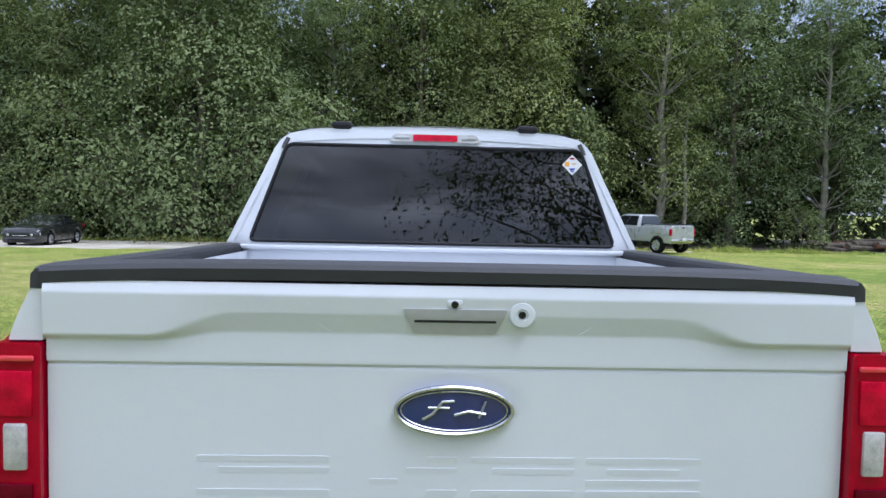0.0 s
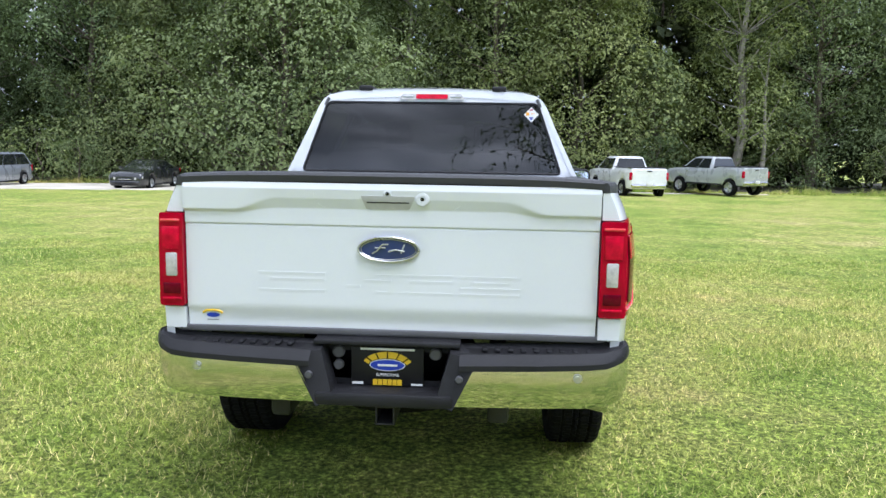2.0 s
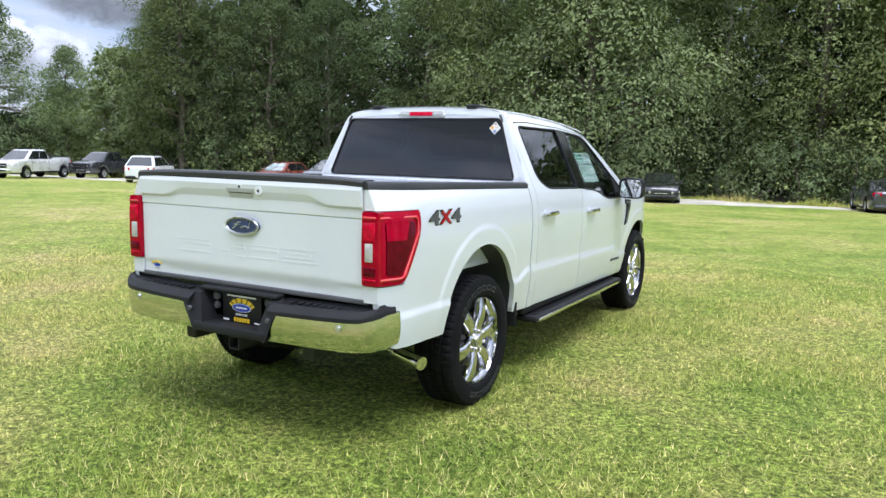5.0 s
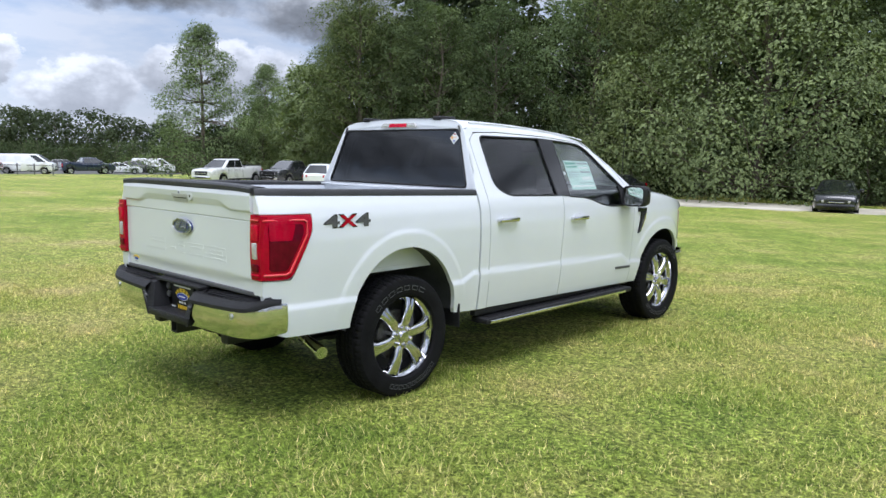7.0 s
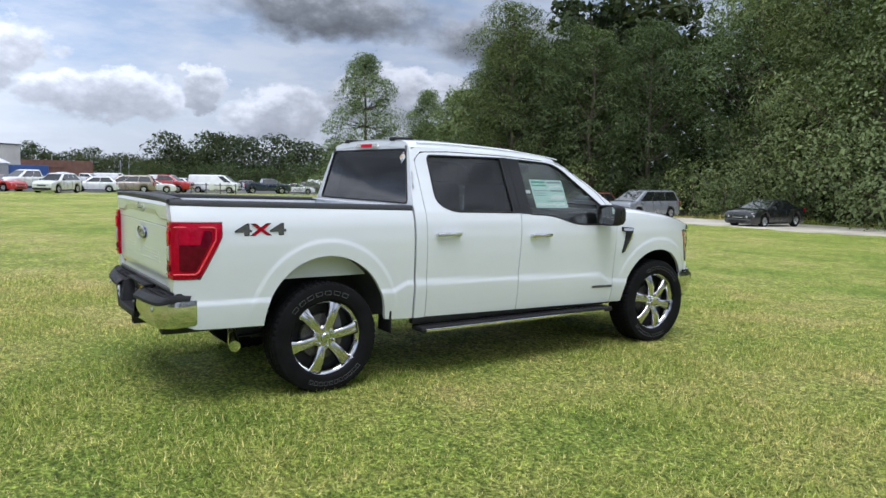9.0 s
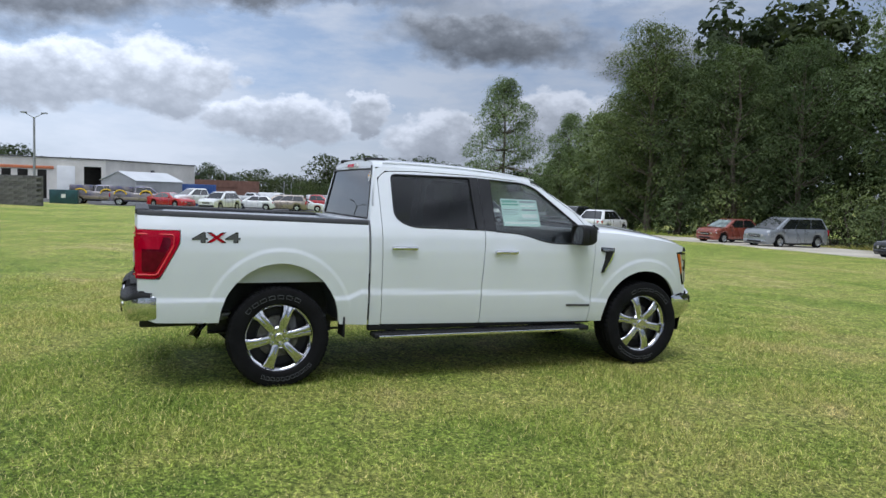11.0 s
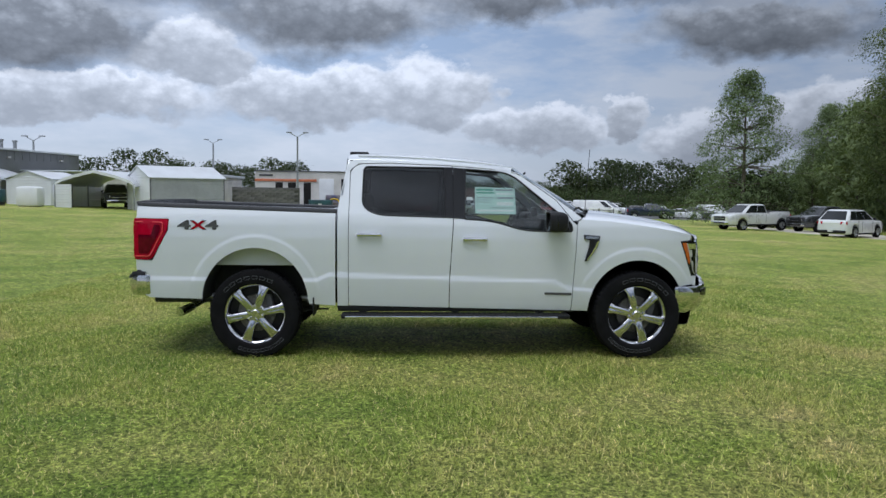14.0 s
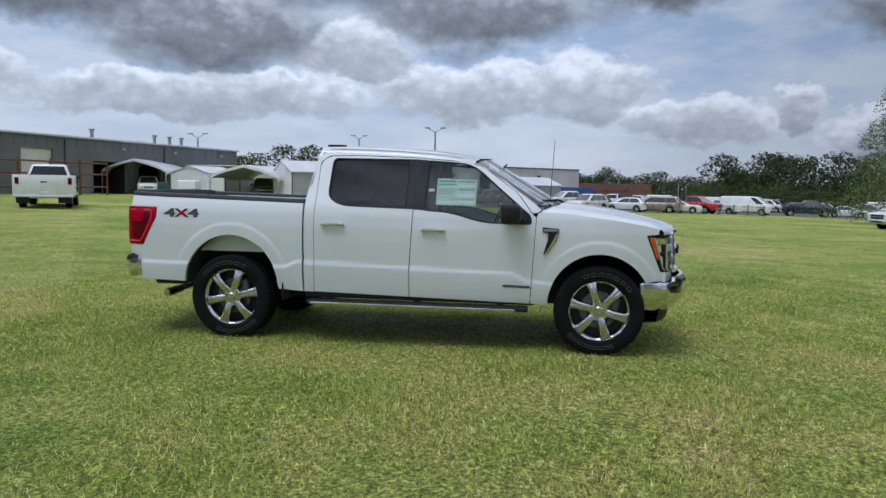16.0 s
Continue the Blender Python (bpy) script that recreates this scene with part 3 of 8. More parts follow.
def crown_points(rng, height, radius, low, clumps, per, profile, leaf, core, puff):
    """Flattened clumps on limbs within an uneven crown: large sprays inside, small ones over them."""
    mids, pts, hearts, sizes = [], [], [], []
    for k in range(clumps):
        t = (k + rng.uniform(0.1, 0.9)) / clumps
        z = low + (height - low) * t ** 0.95
        rr = radius * profile(t) * rng.uniform(0.80, 1.12)
        a = k * 2.399 + rng.uniform(-0.5, 0.5)
        r = rr * math.sqrt(rng.uniform(0.25, 1.0))
        mid = np.array((r * math.cos(a), r * math.sin(a), z))
        mids.append(tuple(float(c) for c in mid))
        cr = radius * puff * rng.uniform(0.7, 1.25) * (0.6 + 0.5 * profile(t))
        m = int(per * rng.uniform(0.7, 1.3))
        mc = int(m * core)
        d = rng.normal(size=(m + mc, 3))
        d[:, 2] += 0.45
        d /= np.linalg.norm(d, axis=1, keepdims=True)
        shell = np.concatenate([rng.uniform(0.90, 1.05, m), rng.uniform(0.76, 0.90, mc)])
        # lobed outline: the shell bulges in a few directions
        bulge = 1 + 0.22 * np.sin(d[:, 0] * 5.1 + k) * np.sin(d[:, 1] * 4.7 + 2 * k) + 0.12 * np.sin(d[:, 0] * 11 + d[:, 1] * 9 + k)
        q = d * (cr * shell * bulge)[:, None]
        q[:, 2] *= 0.55
        q[:, 2] -= 0.20 * (q[:, 0] ** 2 + q[:, 1] ** 2) / cr
        shoot = rng.normal(size=(7, 3))
        shoot[:, 2] = shoot[:, 2] * 0.35 + 0.1
        shoot /= np.linalg.norm(shoot, axis=1, keepdims=True)
        pick = rng.integers(0, 7, m + mc)
        far = rng.random(m + mc) < 0.20
        far[m:] = False
        q[far] = shoot[pick[far]] * (cr * rng.uniform(0.7, 1.35, far.sum()))[:, None] + rng.normal(size=(far.sum(), 3)) * cr * 0.10
        pts.append(q + mid)
        hearts.append(np.tile(mid * np.array([0.86, 0.86, 1]) - np.array([0, 0, 0.45 * cr]), (m + mc, 1)))
        sizes.append(np.concatenate([np.full(m, leaf), np.full(mc, leaf * 1.5)]))
    return mids, np.concatenate(pts), np.concatenate(hearts), np.concatenate(sizes)


def tree(name, label, height, radius, low, clumps, per, leaf, material, bark, seed, profile, lean=0.0, trunk_r=None, droop=0.3, core=0.5, puff=0.28):
    rng = np.random.default_rng(seed)
    mids, pts, hearts, sizes = crown_points(rng, height, radius, low, clumps, per, profile, leaf, core, puff)
    ob = thing(name, label, "tree")
    g = Geo()
    r0 = trunk_r or 0.016 * height
    n = 8
    axis = [(lean * (k / n) ** 2 * height * 0.3 + 0.12 * math.sin(k * 1.3 + seed), 0.12 * math.cos(k * 1.7 + seed), -0.4 + (height * 0.94 + 0.4) * k / n) for k in range(n + 1)]
    g.tube(axis, [r0 * (1.25 if k == 0 else 1) * (1 - 0.9 * k / n) + 0.012 for k in range(n + 1)], 8)
    for x, y, z in mids:
        h = max(0.6, z - droop * math.hypot(x, y) - 0.4)
        k = min(n - 1, int(h / height * n))
        s = Vector(axis[k]).lerp(Vector(axis[k + 1]), 0.5)
        e = Vector((x, y, z))
        mid = s.lerp(e, 0.55) + Vector((0, 0, -0.12 * (e - s).length * rng.uniform(-0.6, 1.0)))
        rr = float(r0 * 0.28 * (1 - 0.55 * z / height))
        g.tube([tuple(s), tuple(mid), tuple(e)], [rr, rr * 0.6, 0.012], 4, caps=False)
    part("trunk", g, bark, ob, "furrowed grey-brown bark")
    part("crown", leaves_mesh("crown", pts, hearts, sizes, material, seed + 7), None, ob)
    return ob


def round_top(t):
    return math.sin(math.pi * min(1.0, 0.12 + 0.88 * t)) ** 0.55 if t < 0.97 else 0.35


def broad(t):
    return (1.0 - 0.35 * t) * (0.75 + 0.25 * math.sin(t * 9)) if t < 0.75 else 0.74 * (1.15 - t) / 0.4 * 0.9 + 0.06


def spire(t):
    return max(0.08, (1 - t) ** 0.66) * (0.78 + 0.22 * math.sin(t * 27))


SPREAD = 1.1          # how far out the woods' plan is laid about the truck


def place(ob, x, y, s=1.0, turn=0.0, sz=None):
    x, y, s = 3 + (x - 3) * SPREAD, y * SPREAD, s * 1.07
    return copy_thing(ob, Matrix.Translation((x, y, zg(x, y) - 0.05)) @ Matrix.Rotation(turn, 4, "Z") @ Matrix.Diagonal((s, s, sz or s, 1)))


def move(ob, x, y, s=1.0, turn=0.0):
    x, y, s = 3 + (x - 3) * SPREAD, y * SPREAD, s * 1.07
    ob.matrix_basis = Matrix.Translation((x, y, zg(x, y) - 0.05)) @ Matrix.Rotation(turn, 4, "Z") @ Matrix.Diagonal((s, s, s, 1))
    return ob


def build_woods():
    rng = random.Random(5)
    oak = tree("oak_tree", "spreading green oak with foliage down to the grass", 15.5, 6.4, 0.4, 130, 270, 0.084, M_LEAF_LIGHT, M_BARK, 11, broad, trunk_r=0.17, puff=0.275, core=0.75)
    tall = tree("forest_tree", "tall dense green hardwood at the woods' edge", 15.8, 4.6, 2.3, 70, 280, 0.090, M_LEAF, M_BARK, 23, round_top, puff=0.36, core=0.6)
    gum = tree("forest_tree", "tall slender hardwood hung with vines", 16.2, 3.7, 1.9, 66, 270, 0.088, M_LEAF, M_BARKPALE, 37, lambda t: 0.75 + 0.25 * math.sin(t * 14) if t < 0.85 else 0.6, puff=0.36)
    # leaf colour darkened to stand in for the shade deep among the trees
    deep = tree("forest_tree", "tall tree deep in the woods", 18.0, 5.2, 0.6, 62, 56, 0.40, M_LEAF_FAR_SHADE, M_BARK, 29, lambda t: 0.85 if t < 0.85 else 0.6, puff=0.36)
    young = tree("young_tree", "light green young tree in full leaf", 9.0, 3.0, 0.4, 46, 110, 0.15, M_LEAF_LIGHT, M_BARK, 41, round_top, puff=0.34)
    pine = tree("cypress_tree", "tall conical tree with feathery sprays against the sky", 13.4, 7.4, 0.6, 140, 165, 0.092, M_LEAF, M_BARK, 53, spire, droop=-0.2, puff=0.175, core=0.5)
    shady = tree("forest_tree", "tall dark green hardwood at the woods' edge", 18.5, 5.0, 2.4, 84, 240, 0.100, M_LEAF_DARK, M_BARK, 83, round_top, puff=0.37, core=0.6)
    dusky = tree("young_tree", "dark green young tree in full leaf at the woods' edge", 10.5, 2.6, 0.4, 58, 190, 0.080, M_LEAF_DARK, M_BARK, 47, round_top, puff=0.32)
    # the woods' edge, west to east
    edge = [(-44, 37.5), (-39.5, 36.5), (-36, 40), (-30.5, 41.5), (-24.5, 45), (-20, 44.5), (-15.5, 43.5), (-9.5, 44.5), (-5, 47.5), (0.5, 45), (5.5, 45.5), (10, 45), (14.5, 43.5), (19.5, 45.5), (25, 45), (31, 47)]
    kinds = [young, shady, shady, shady, tall, oak, gum, oak, gum, tall, oak, young, gum, tall, gum, tall]
    used = set()
    for (x, y), k in zip(edge, kinds):
        s, a = rng.uniform(0.88, 1.1) * (0.80 if x < -34 else 0.9 if x < -29 else 1.0), rng.uniform(0, 6.28)
        if k not in used:
            used.add(k)
            move(k, x, y, s, a)
        else:
            place(k, x, y, s, a)
    place(oak, -11.3, 40.8, 1.2, 1.0)
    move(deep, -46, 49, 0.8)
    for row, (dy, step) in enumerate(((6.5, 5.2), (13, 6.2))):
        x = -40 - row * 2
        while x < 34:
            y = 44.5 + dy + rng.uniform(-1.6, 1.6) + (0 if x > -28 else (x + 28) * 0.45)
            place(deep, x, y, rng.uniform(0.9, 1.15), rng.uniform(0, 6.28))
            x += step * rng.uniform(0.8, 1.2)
    # the group beside the parked pickups
    move(pine, -53.0, 31.1, 0.95, 0.4)
    place(pine, -62.5, 43.5, 0.86, 2.2)
    for x, y, s in ((-50, 39, 1.30), (-47.5, 38.6, 1.25), (-53.5, 41, 1.0), (-54, 37.5, 0.6), (-59, 40, 0.75)):
        place(young, x, y, s, x)
    move(dusky, -44.2, 38.6, 1.05)
    for x, y, s in ((-41.5, 38.0, 1.15), (-37.5, 37.8, 1.05), (-33.5, 38.9, 1.1), (-56, 38.5, 0.6)):
        place(dusky, x, y, s, x)
    for x, y, s in ((-41, 41, 0.78), (-46.5, 41.5, 0.84), (-43, 39.5, 0.86), (-66, 46, 0.5)):
        place(shady, x, y, s, x * 2)
    # undergrowth
    bush = tree("bush", "leafy green undergrowth bush at the woods' edge", 2.6, 1.9, 0.2, 16, 66, 0.085, M_LEAF, M_BARK, 61, lambda t: 1.0 - 0.5 * t, trunk_r=0.04, puff=0.42)
    bush2 = tree("bush", "dark green undergrowth bush at the woods' edge", 3.6, 2.2, 0.2, 18, 66, 0.09, M_LEAF_DARK, M_BARK, 67, lambda t: 1.0 - 0.4 * t, trunk_r=0.05, puff=0.42)
    move(bush, -8.5, 41.5, 1.0)
    move(bush2, 2.0, 42.0, 1.0)
    x = -46.0
    while x < 31:
        base = 41.8 if x > -12 else (40.6 if x > -30 else 40.6 + (x + 30) * 0.35)
        place(rng.choice((bush, bush, bush2)), x + rng.uniform(-1, 1), base + rng.uniform(-0.7, 0.9) + (0.9 if x > 12 else 0), rng.uniform(0.5, 1.0), rng.uniform(0, 6.28))
        x += 3.1
    for x, y, s in ((-22, 38.6, 0.9), (-24.5, 39, 1.2), (-33, 38, 1.3), (-36, 36.5, 1.1), (0, 40, 1.2), (2.5, 40.3, 1.0), (-1.8, 40.5, 1.1)):
        place(bush, x, y, s, x)
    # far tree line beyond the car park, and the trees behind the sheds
    far = tree("far_tree", "dark rounded oak beyond the car park", 8.6, 5.4, 0.3, 40, 25, 0.37, M_LEAF_FAR_SHADE, M_BARK, 71, round_top, puff=0.36)
    far2 = tree("far_tree", "tall open-topped tree beyond the car park", 9.6, 4.8, 0.4, 40, 25, 0.36, M_LEAF_FAR_SHADE, M_BARK, 73, round_top, puff=0.36)
    move(far, -100, 51, 0.8)
    move(far2, -131, 33.5, 0.98)
    for x, y, s in ((-54.6, 33.2, 0.62), (-51.2, 32.4, 0.5), (-58, 35.5, 0.66)):
        place(far, x, y, s, x)
    pts = []
    for k in range(19):
        pts.append((-82 - 2.9 * k + rng.uniform(-1.5, 1.5), 56 - 1.1 * k + rng.uniform(-2, 2), rng.uniform(0.72, 1.0)))
    for k in range(30):
        pts.append((-172 + rng.uniform(-6, 6), 52 - 4.0 * k, rng.uniform(0.66, 0.9)))
    for k in range(16):
        pts.append((-140 + rng.uniform(-5, 5) + 2.0 * k, -18 - 4.6 * k, rng.uniform(0.78, 1.0)))
    for x, y, s in pts:
        place(rng.choice((far, far, far2)), x, y, s, rng.uniform(0, 6.28))
    for k in range(34):
        place(far, -160 + rng.uniform(-3, 3) + 0.25 * k, 66 - 2.7 * k, rng.uniform(0.64, 0.84), rng.uniform(0, 6.28))
    for k in range(26):
        place(bush2, -80 - 2.2 * k + rng.uniform(-1, 1), 53 - 1.0 * k, rng.uniform(0.8, 1.2), k)
    # the woods across the field, which the rear window mirrors
    x = -34
    while x < 64:
        place(rng.choice((far, far2)), x, -50 + rng.uniform(-4, 4), rng.uniform(1.2, 1.4), rng.uniform(0, 6.28))
        x += 5.5
    shade = tree("oak_tree", "oak with a clear trunk behind the truck", 13.5, 5.6, 5.2, 44, 260, 0.075, M_LEAF_DARK, M_BARK, 97, round_top)
    move(shade, 5.6, -13.5, 1.0, 0.6)
    for k in range(6):
        place(rng.choice((far, far2)), 62 + rng.uniform(-3, 3), -30 + 16 * k, 1.45, k)
    # a dead snag at the woods' edge
    snag = thing("dead_trunk", "pale bare dead trunk standing at the woods' edge", "dead tree", Matrix.Translation((16.6, 46.2, zg(16, 46) - 0.1)))
    g = Geo()
    g.tube([(0, 0, 0), (0.1, 0, 3), (-0.05, 0.1, 6), (0.08, 0, 9.0)], [0.15, 0.11, 0.08, 0.03], 8)
    g.tube([(0.1, 0, 4.2), (0.7, -0.2, 5.6), (0.9, -0.3, 6.8)], [0.05, 0.03, 0.01], 6)
    g.tube([(0, 0.1, 6.6), (-0.6, 0, 7.6)], [0.035, 0.01], 6)
    part("trunk", g, M_BARKPALE, snag)


build_woods()


# ---- the pickup truck ----
_z = np.arange(0.30, 2.02, 0.005)
_w = np.interp(_z, [0.30, 0.42, 0.50, 0.60, 0.80, 1.00, 1.15, 1.28, 1.36, 1.41, 1.95], [0.93, 0.955, 0.978, 0.990, 1.000, 1.010, 1.011, 0.998, 0.975, 0.950, 0.698])
_k = np.exp(-0.5 * (np.arange(-9, 10) / 4.0) ** 2)
_w = np.convolve(np.pad(_w, 9, mode="edge"), _k / _k.sum(), mode="valid")
CREASE_Y = [-1.3, -0.50, 0.586, 0.702, 2.88, 2.995, 3.30, 4.3]
CREASE_Z = [0.757, 0.748, 0.742, 0.797, 0.742, 0.676, 0.655, 0.63]
ARCH_R, ARCH_F = (0.004, 0.535, 0.500, 0.515), (3.690, 0.450, 0.488, 0.507)


def half_width(y, z):
    """Half the truck's width at a place along it and a height."""
    x = float(np.interp(z, _z, _w))
    if y < -0.80:
        t = min(1.2, (-0.80 - y) / 0.32)
        x -= 0.066 * t ** 2.5
    if y > 3.75:
        t = (y - 3.75) / 0.5
        x -= 0.115 * t * t
    if z < 1.30:
        zc = float(np.interp(y, CREASE_Y, CREASE_Z))
        x += 0.012 * (1 - sstep(zc - 0.022, zc + 0.030, z)) - 0.010 * sstep(zc - 0.02, zc - 0.25, z)
    for cy, cz, a, b in (ARCH_R, ARCH_F):
        if abs(y - cy) < 0.75 and z > cz - 0.2:
            r = math.hypot((y - cy) / a, max(0.0, z - cz) / b)
            x += 0.0075 * (1 - sstep(1.18, 1.265, r)) * sstep(0.25, 0.75, (z - 0.45) / 0.5)
    return x


def side_shape(s, lift=0.0):
    return lambda y, z: (s * (half_width(y, z) + lift), y, z)


def arch(cy, cz, a, b, z_start, z_end, n=30):
    """Points over a wheel arch from front to back."""
    t0, t1 = math.asin((z_start - cz) / b), math.pi - math.asin((z_end - cz) / b)
    return [(cy + a * math.cos(t0 + (t1 - t0) * k / n), cz + b * math.sin(t0 + (t1 - t0) * k / n)) for k in range(n + 1)]


def hood_edge(y):
    return float(np.interp(y, [3.05, 3.18, 3.41, 3.61, 3.84, 4.08, 4.30], [1.345, 1.342, 1.330, 1.305, 1.275, 1.235, 1.185]))


def roof_mid(y):
    return float(np.interp(y, [0.78, 0.84, 0.90, 1.0, 1.25, 1.6, 2.0, 2.36, 2.56], [1.945, 1.974, 1.984, 1.987, 1.984, 1.972, 1.948, 1.908, 1.872]))


def roof_edge(y):
    return roof_mid(y) - 0.085


def back_y(z):
    return 0.785 + max(0.0, z - 1.43) * 0.165


def nose_y(x, z):
    return 4.50 - 0.20 * abs(x / 0.87) ** 1.8 - 0.10 * max(0.0, z - 0.95)


def gate_y(x, z):
    """The tailgate's stamped face."""
    y = -1.113
    # the upper band stands proud; along the middle its underside is cut back into a long hollow
    m = 1 - sstep(0.46, 0.64, abs(x))
    za, zb = 1.336 + 0.052 * m, 1.326 + 0.020 * m
    y -= 0.014 * min(1.0, max(0.0, (z - zb) / (za - zb)))
    y -= 0.005 * min(1.0, max(0.0, (z - za) / (1.425 - za))) - 0.007 * min(1.0, max(0.0, (z - 1.425) / 0.025))
    y -= 0.005 * min(1.0, max(0.0, (z - 1.274) / 0.006)) - 0.004 * math.exp(-((z - 1.275) / 0.0035) ** 2)
    w = 1 - sstep(0.58, 0.80, abs(x) + 0.4 * (z - 0.88))
    y += 0.016 * sstep(0.945, 0.865, z) * w + 0.010 * sstep(0.93, 0.90, z) * (1 - w)
    # dish round the oval
    r = math.hypot(x / 0.160, (z - 1.186) / 0.073)
    y += 0.003 * (1 - sstep(0.8, 1.05, r))
    return y


BUMPER = [(0.0, -1.248), (0.30, -1.246), (0.62, -1.238), (0.80, -1.222), (0.90, -1.196), (0.955, -1.155), (0.985, -1.10), (0.995, -1.015)]
_bl = [0.0]
for _a, _b in zip(BUMPER, BUMPER[1:]):
    _bl.append(_bl[-1] + math.hypot(_b[0] - _a[0], _b[1] - _a[1]))


def bumper_at(u):
    x, y = float(np.interp(u, _bl, [p[0] for p in BUMPER])), float(np.interp(u, _bl, [p[1] for p in BUMPER]))
    return x, y


def bumper_shape(s, off=0.0):
    def f(u, z):
        x, y = bumper_at(u)
        x2, y2 = bumper_at(u + 0.03)
        x1, y1 = bumper_at(max(0.0, u - 0.03))
        n = Vector((y2 - y1, -(x2 - x1))).normalized()
        bulge = -0.030 * ((z - 0.69) / 0.12) ** 2 * (1 if z < 0.69 else 0.4) + off
        return (s * (x + n.x * bulge), y + n.y * bulge, z)
    return f


def tyre_mesh():
    prof = [(0.285, -0.118), (0.302, -0.133), (0.335, -0.1405), (0.380, -0.1385), (0.410, -0.129), (0.424, -0.113)]
    xs = [-0.108, -0.078, -0.074, -0.064, -0.060, -0.024, -0.020, -0.010, -0.006]
    tread = [(0.427 if i % 4 in (0, 1) else 0.417, x) for i, x in enumerate(xs)]
    prof = prof + tread + [(r, -x) for r, x in tread[::-1]] + [(r, -x) for r, x in prof[::-1]]
    n, rows = 224, []
    for k in range(n):
        a = 2 * math.pi * k / n
        row = []
        for i, (r, x) in enumerate(prof):
            if r > 0.412:
                sl = (k + (2 if abs(x) < 0.05 else 0)) % 4
                r -= 0.008 if sl == 0 else 0.0
            row.append((x, r * math.cos(a), r * math.sin(a)))
        rows.append(row)
    return to_mesh("tyre", Geo().grid(rows, close_v=True), M_RUBBER, 28)


def rim_mesh():
    g = Geo()
    # outer lip, turned, and the barrel behind it
    g.lathe([(0.262, -0.10), (0.252, 0.02), (0.256, 0.060), (0.268, 0.085), (0.279, 0.093), (0.287, 0.098), (0.290, 0.110), (0.284, 0.118)], 72)
    # six broad spokes, grooved down the middle and spread at the foot
    for k in range(6):
        m = Matrix.Rotation(2 * math.pi * k / 6 + math.pi / 2, 4, "X")
        rows = []
        for i in range(11):
            t = i / 10
            r = 0.055 + t * 0.222
            w = 0.034 + 0.010 * t + 0.016 * max(0.0, t - 0.80) / 0.20
            top = 0.100 + 0.022 * math.sin(t * 2.9) - 0.004 * t
            dip = 0.003 * sstep(0.12, 0.35, t)
            half = [(0.055, 1.12), (0.022, 1.02), (0.009, 0.92), (0.005, 0.80), (0.002, 0.55), (0.0, 0.30), (dip, 0.10)]
            rows.append([(top - dz, -w * k, r) for dz, k in half] + [(top - dz, w * k, r) for dz, k in half[::-1]])
        g.grid(rows, m=m)
    return to_mesh("rim", g, M_RIM, 40)


def hub_mesh():
    g = Geo()
    g.lathe([(0.0, 0.124), (0.034, 0.124), (0.041, 0.118), (0.043, 0.104), (0.086, 0.102), (0.096, 0.092), (0.098, 0.03)], 40)
    return to_mesh("hub_cap", g, M_RIM, 35)


def nut_mesh():
    g = Geo()
    g.lathe([(0.0, 0.030), (0.009, 0.030), (0.0125, 0.024), (0.0125, 0.0)], 12)
    return to_mesh("lug_nut", g, M_CHROME, 35)


TYRE, RIM, HUB, NUT = tyre_mesh(), rim_mesh(), hub_mesh(), nut_mesh()
_g = Geo().lathe([(0.0, -0.02), (0.255, -0.02), (0.256, -0.05), (0.0, -0.05)], 48)
BARREL_BACK = to_mesh("wheel_inner", _g, M_FRAME)
_g = Geo().lathe([(0.05, 0.03), (0.175, 0.03), (0.178, 0.02), (0.178, 0.0), (0.05, 0.0)], 48)
BRAKE = to_mesh("brake_disc", _g, M_BRAKE)
_g = Geo().box((0.02, 0.14, 0.05), (0.07, 0.07, 0.20), 0.02)
CALIPER = to_mesh("brake_caliper", _g, M_GREYTRIM)


def sidewall_bars(arcs):
    """Raised pale outlined lettering on the sidewall, as plain arcs."""
    g = Geo()
    for a0, a1, cnt in arcs:
        for k in range(cnt):
            t0, t1 = radians(a0 + (a1 - a0) * (k + 0.14) / cnt), radians(a0 + (a1 - a0) * (k + 0.80) / cnt)
            for r0, r1 in ((0.335, 0.3385), (0.3640, 0.3675)):
                rows = []
                for i in range(4):
                    t = t0 + (t1 - t0) * i / 3
                    rows.append([(0.1412, r0 * math.cos(t), r0 * math.sin(t)), (0.1412, r1 * math.cos(t), r1 * math.sin(t))])
                g.grid(rows)
            for t in (t0, t1):
                e = 0.004
                g.grid([[(0.1412, 0.336 * math.cos(t - e), 0.336 * math.sin(t - e)), (0.1412, 0.366 * math.cos(t - e), 0.366 * math.sin(t - e))],
                        [(0.1412, 0.336 * math.cos(t + e), 0.336 * math.sin(t + e)), (0.1412, 0.366 * math.cos(t + e), 0.366 * math.sin(t + e))]])
    return to_mesh("sidewall_print", g, M_TYREPRINT, 0)


BARS = [sidewall_bars([(48, 132, 7)]), sidewall_bars([(232, 308, 11)])]


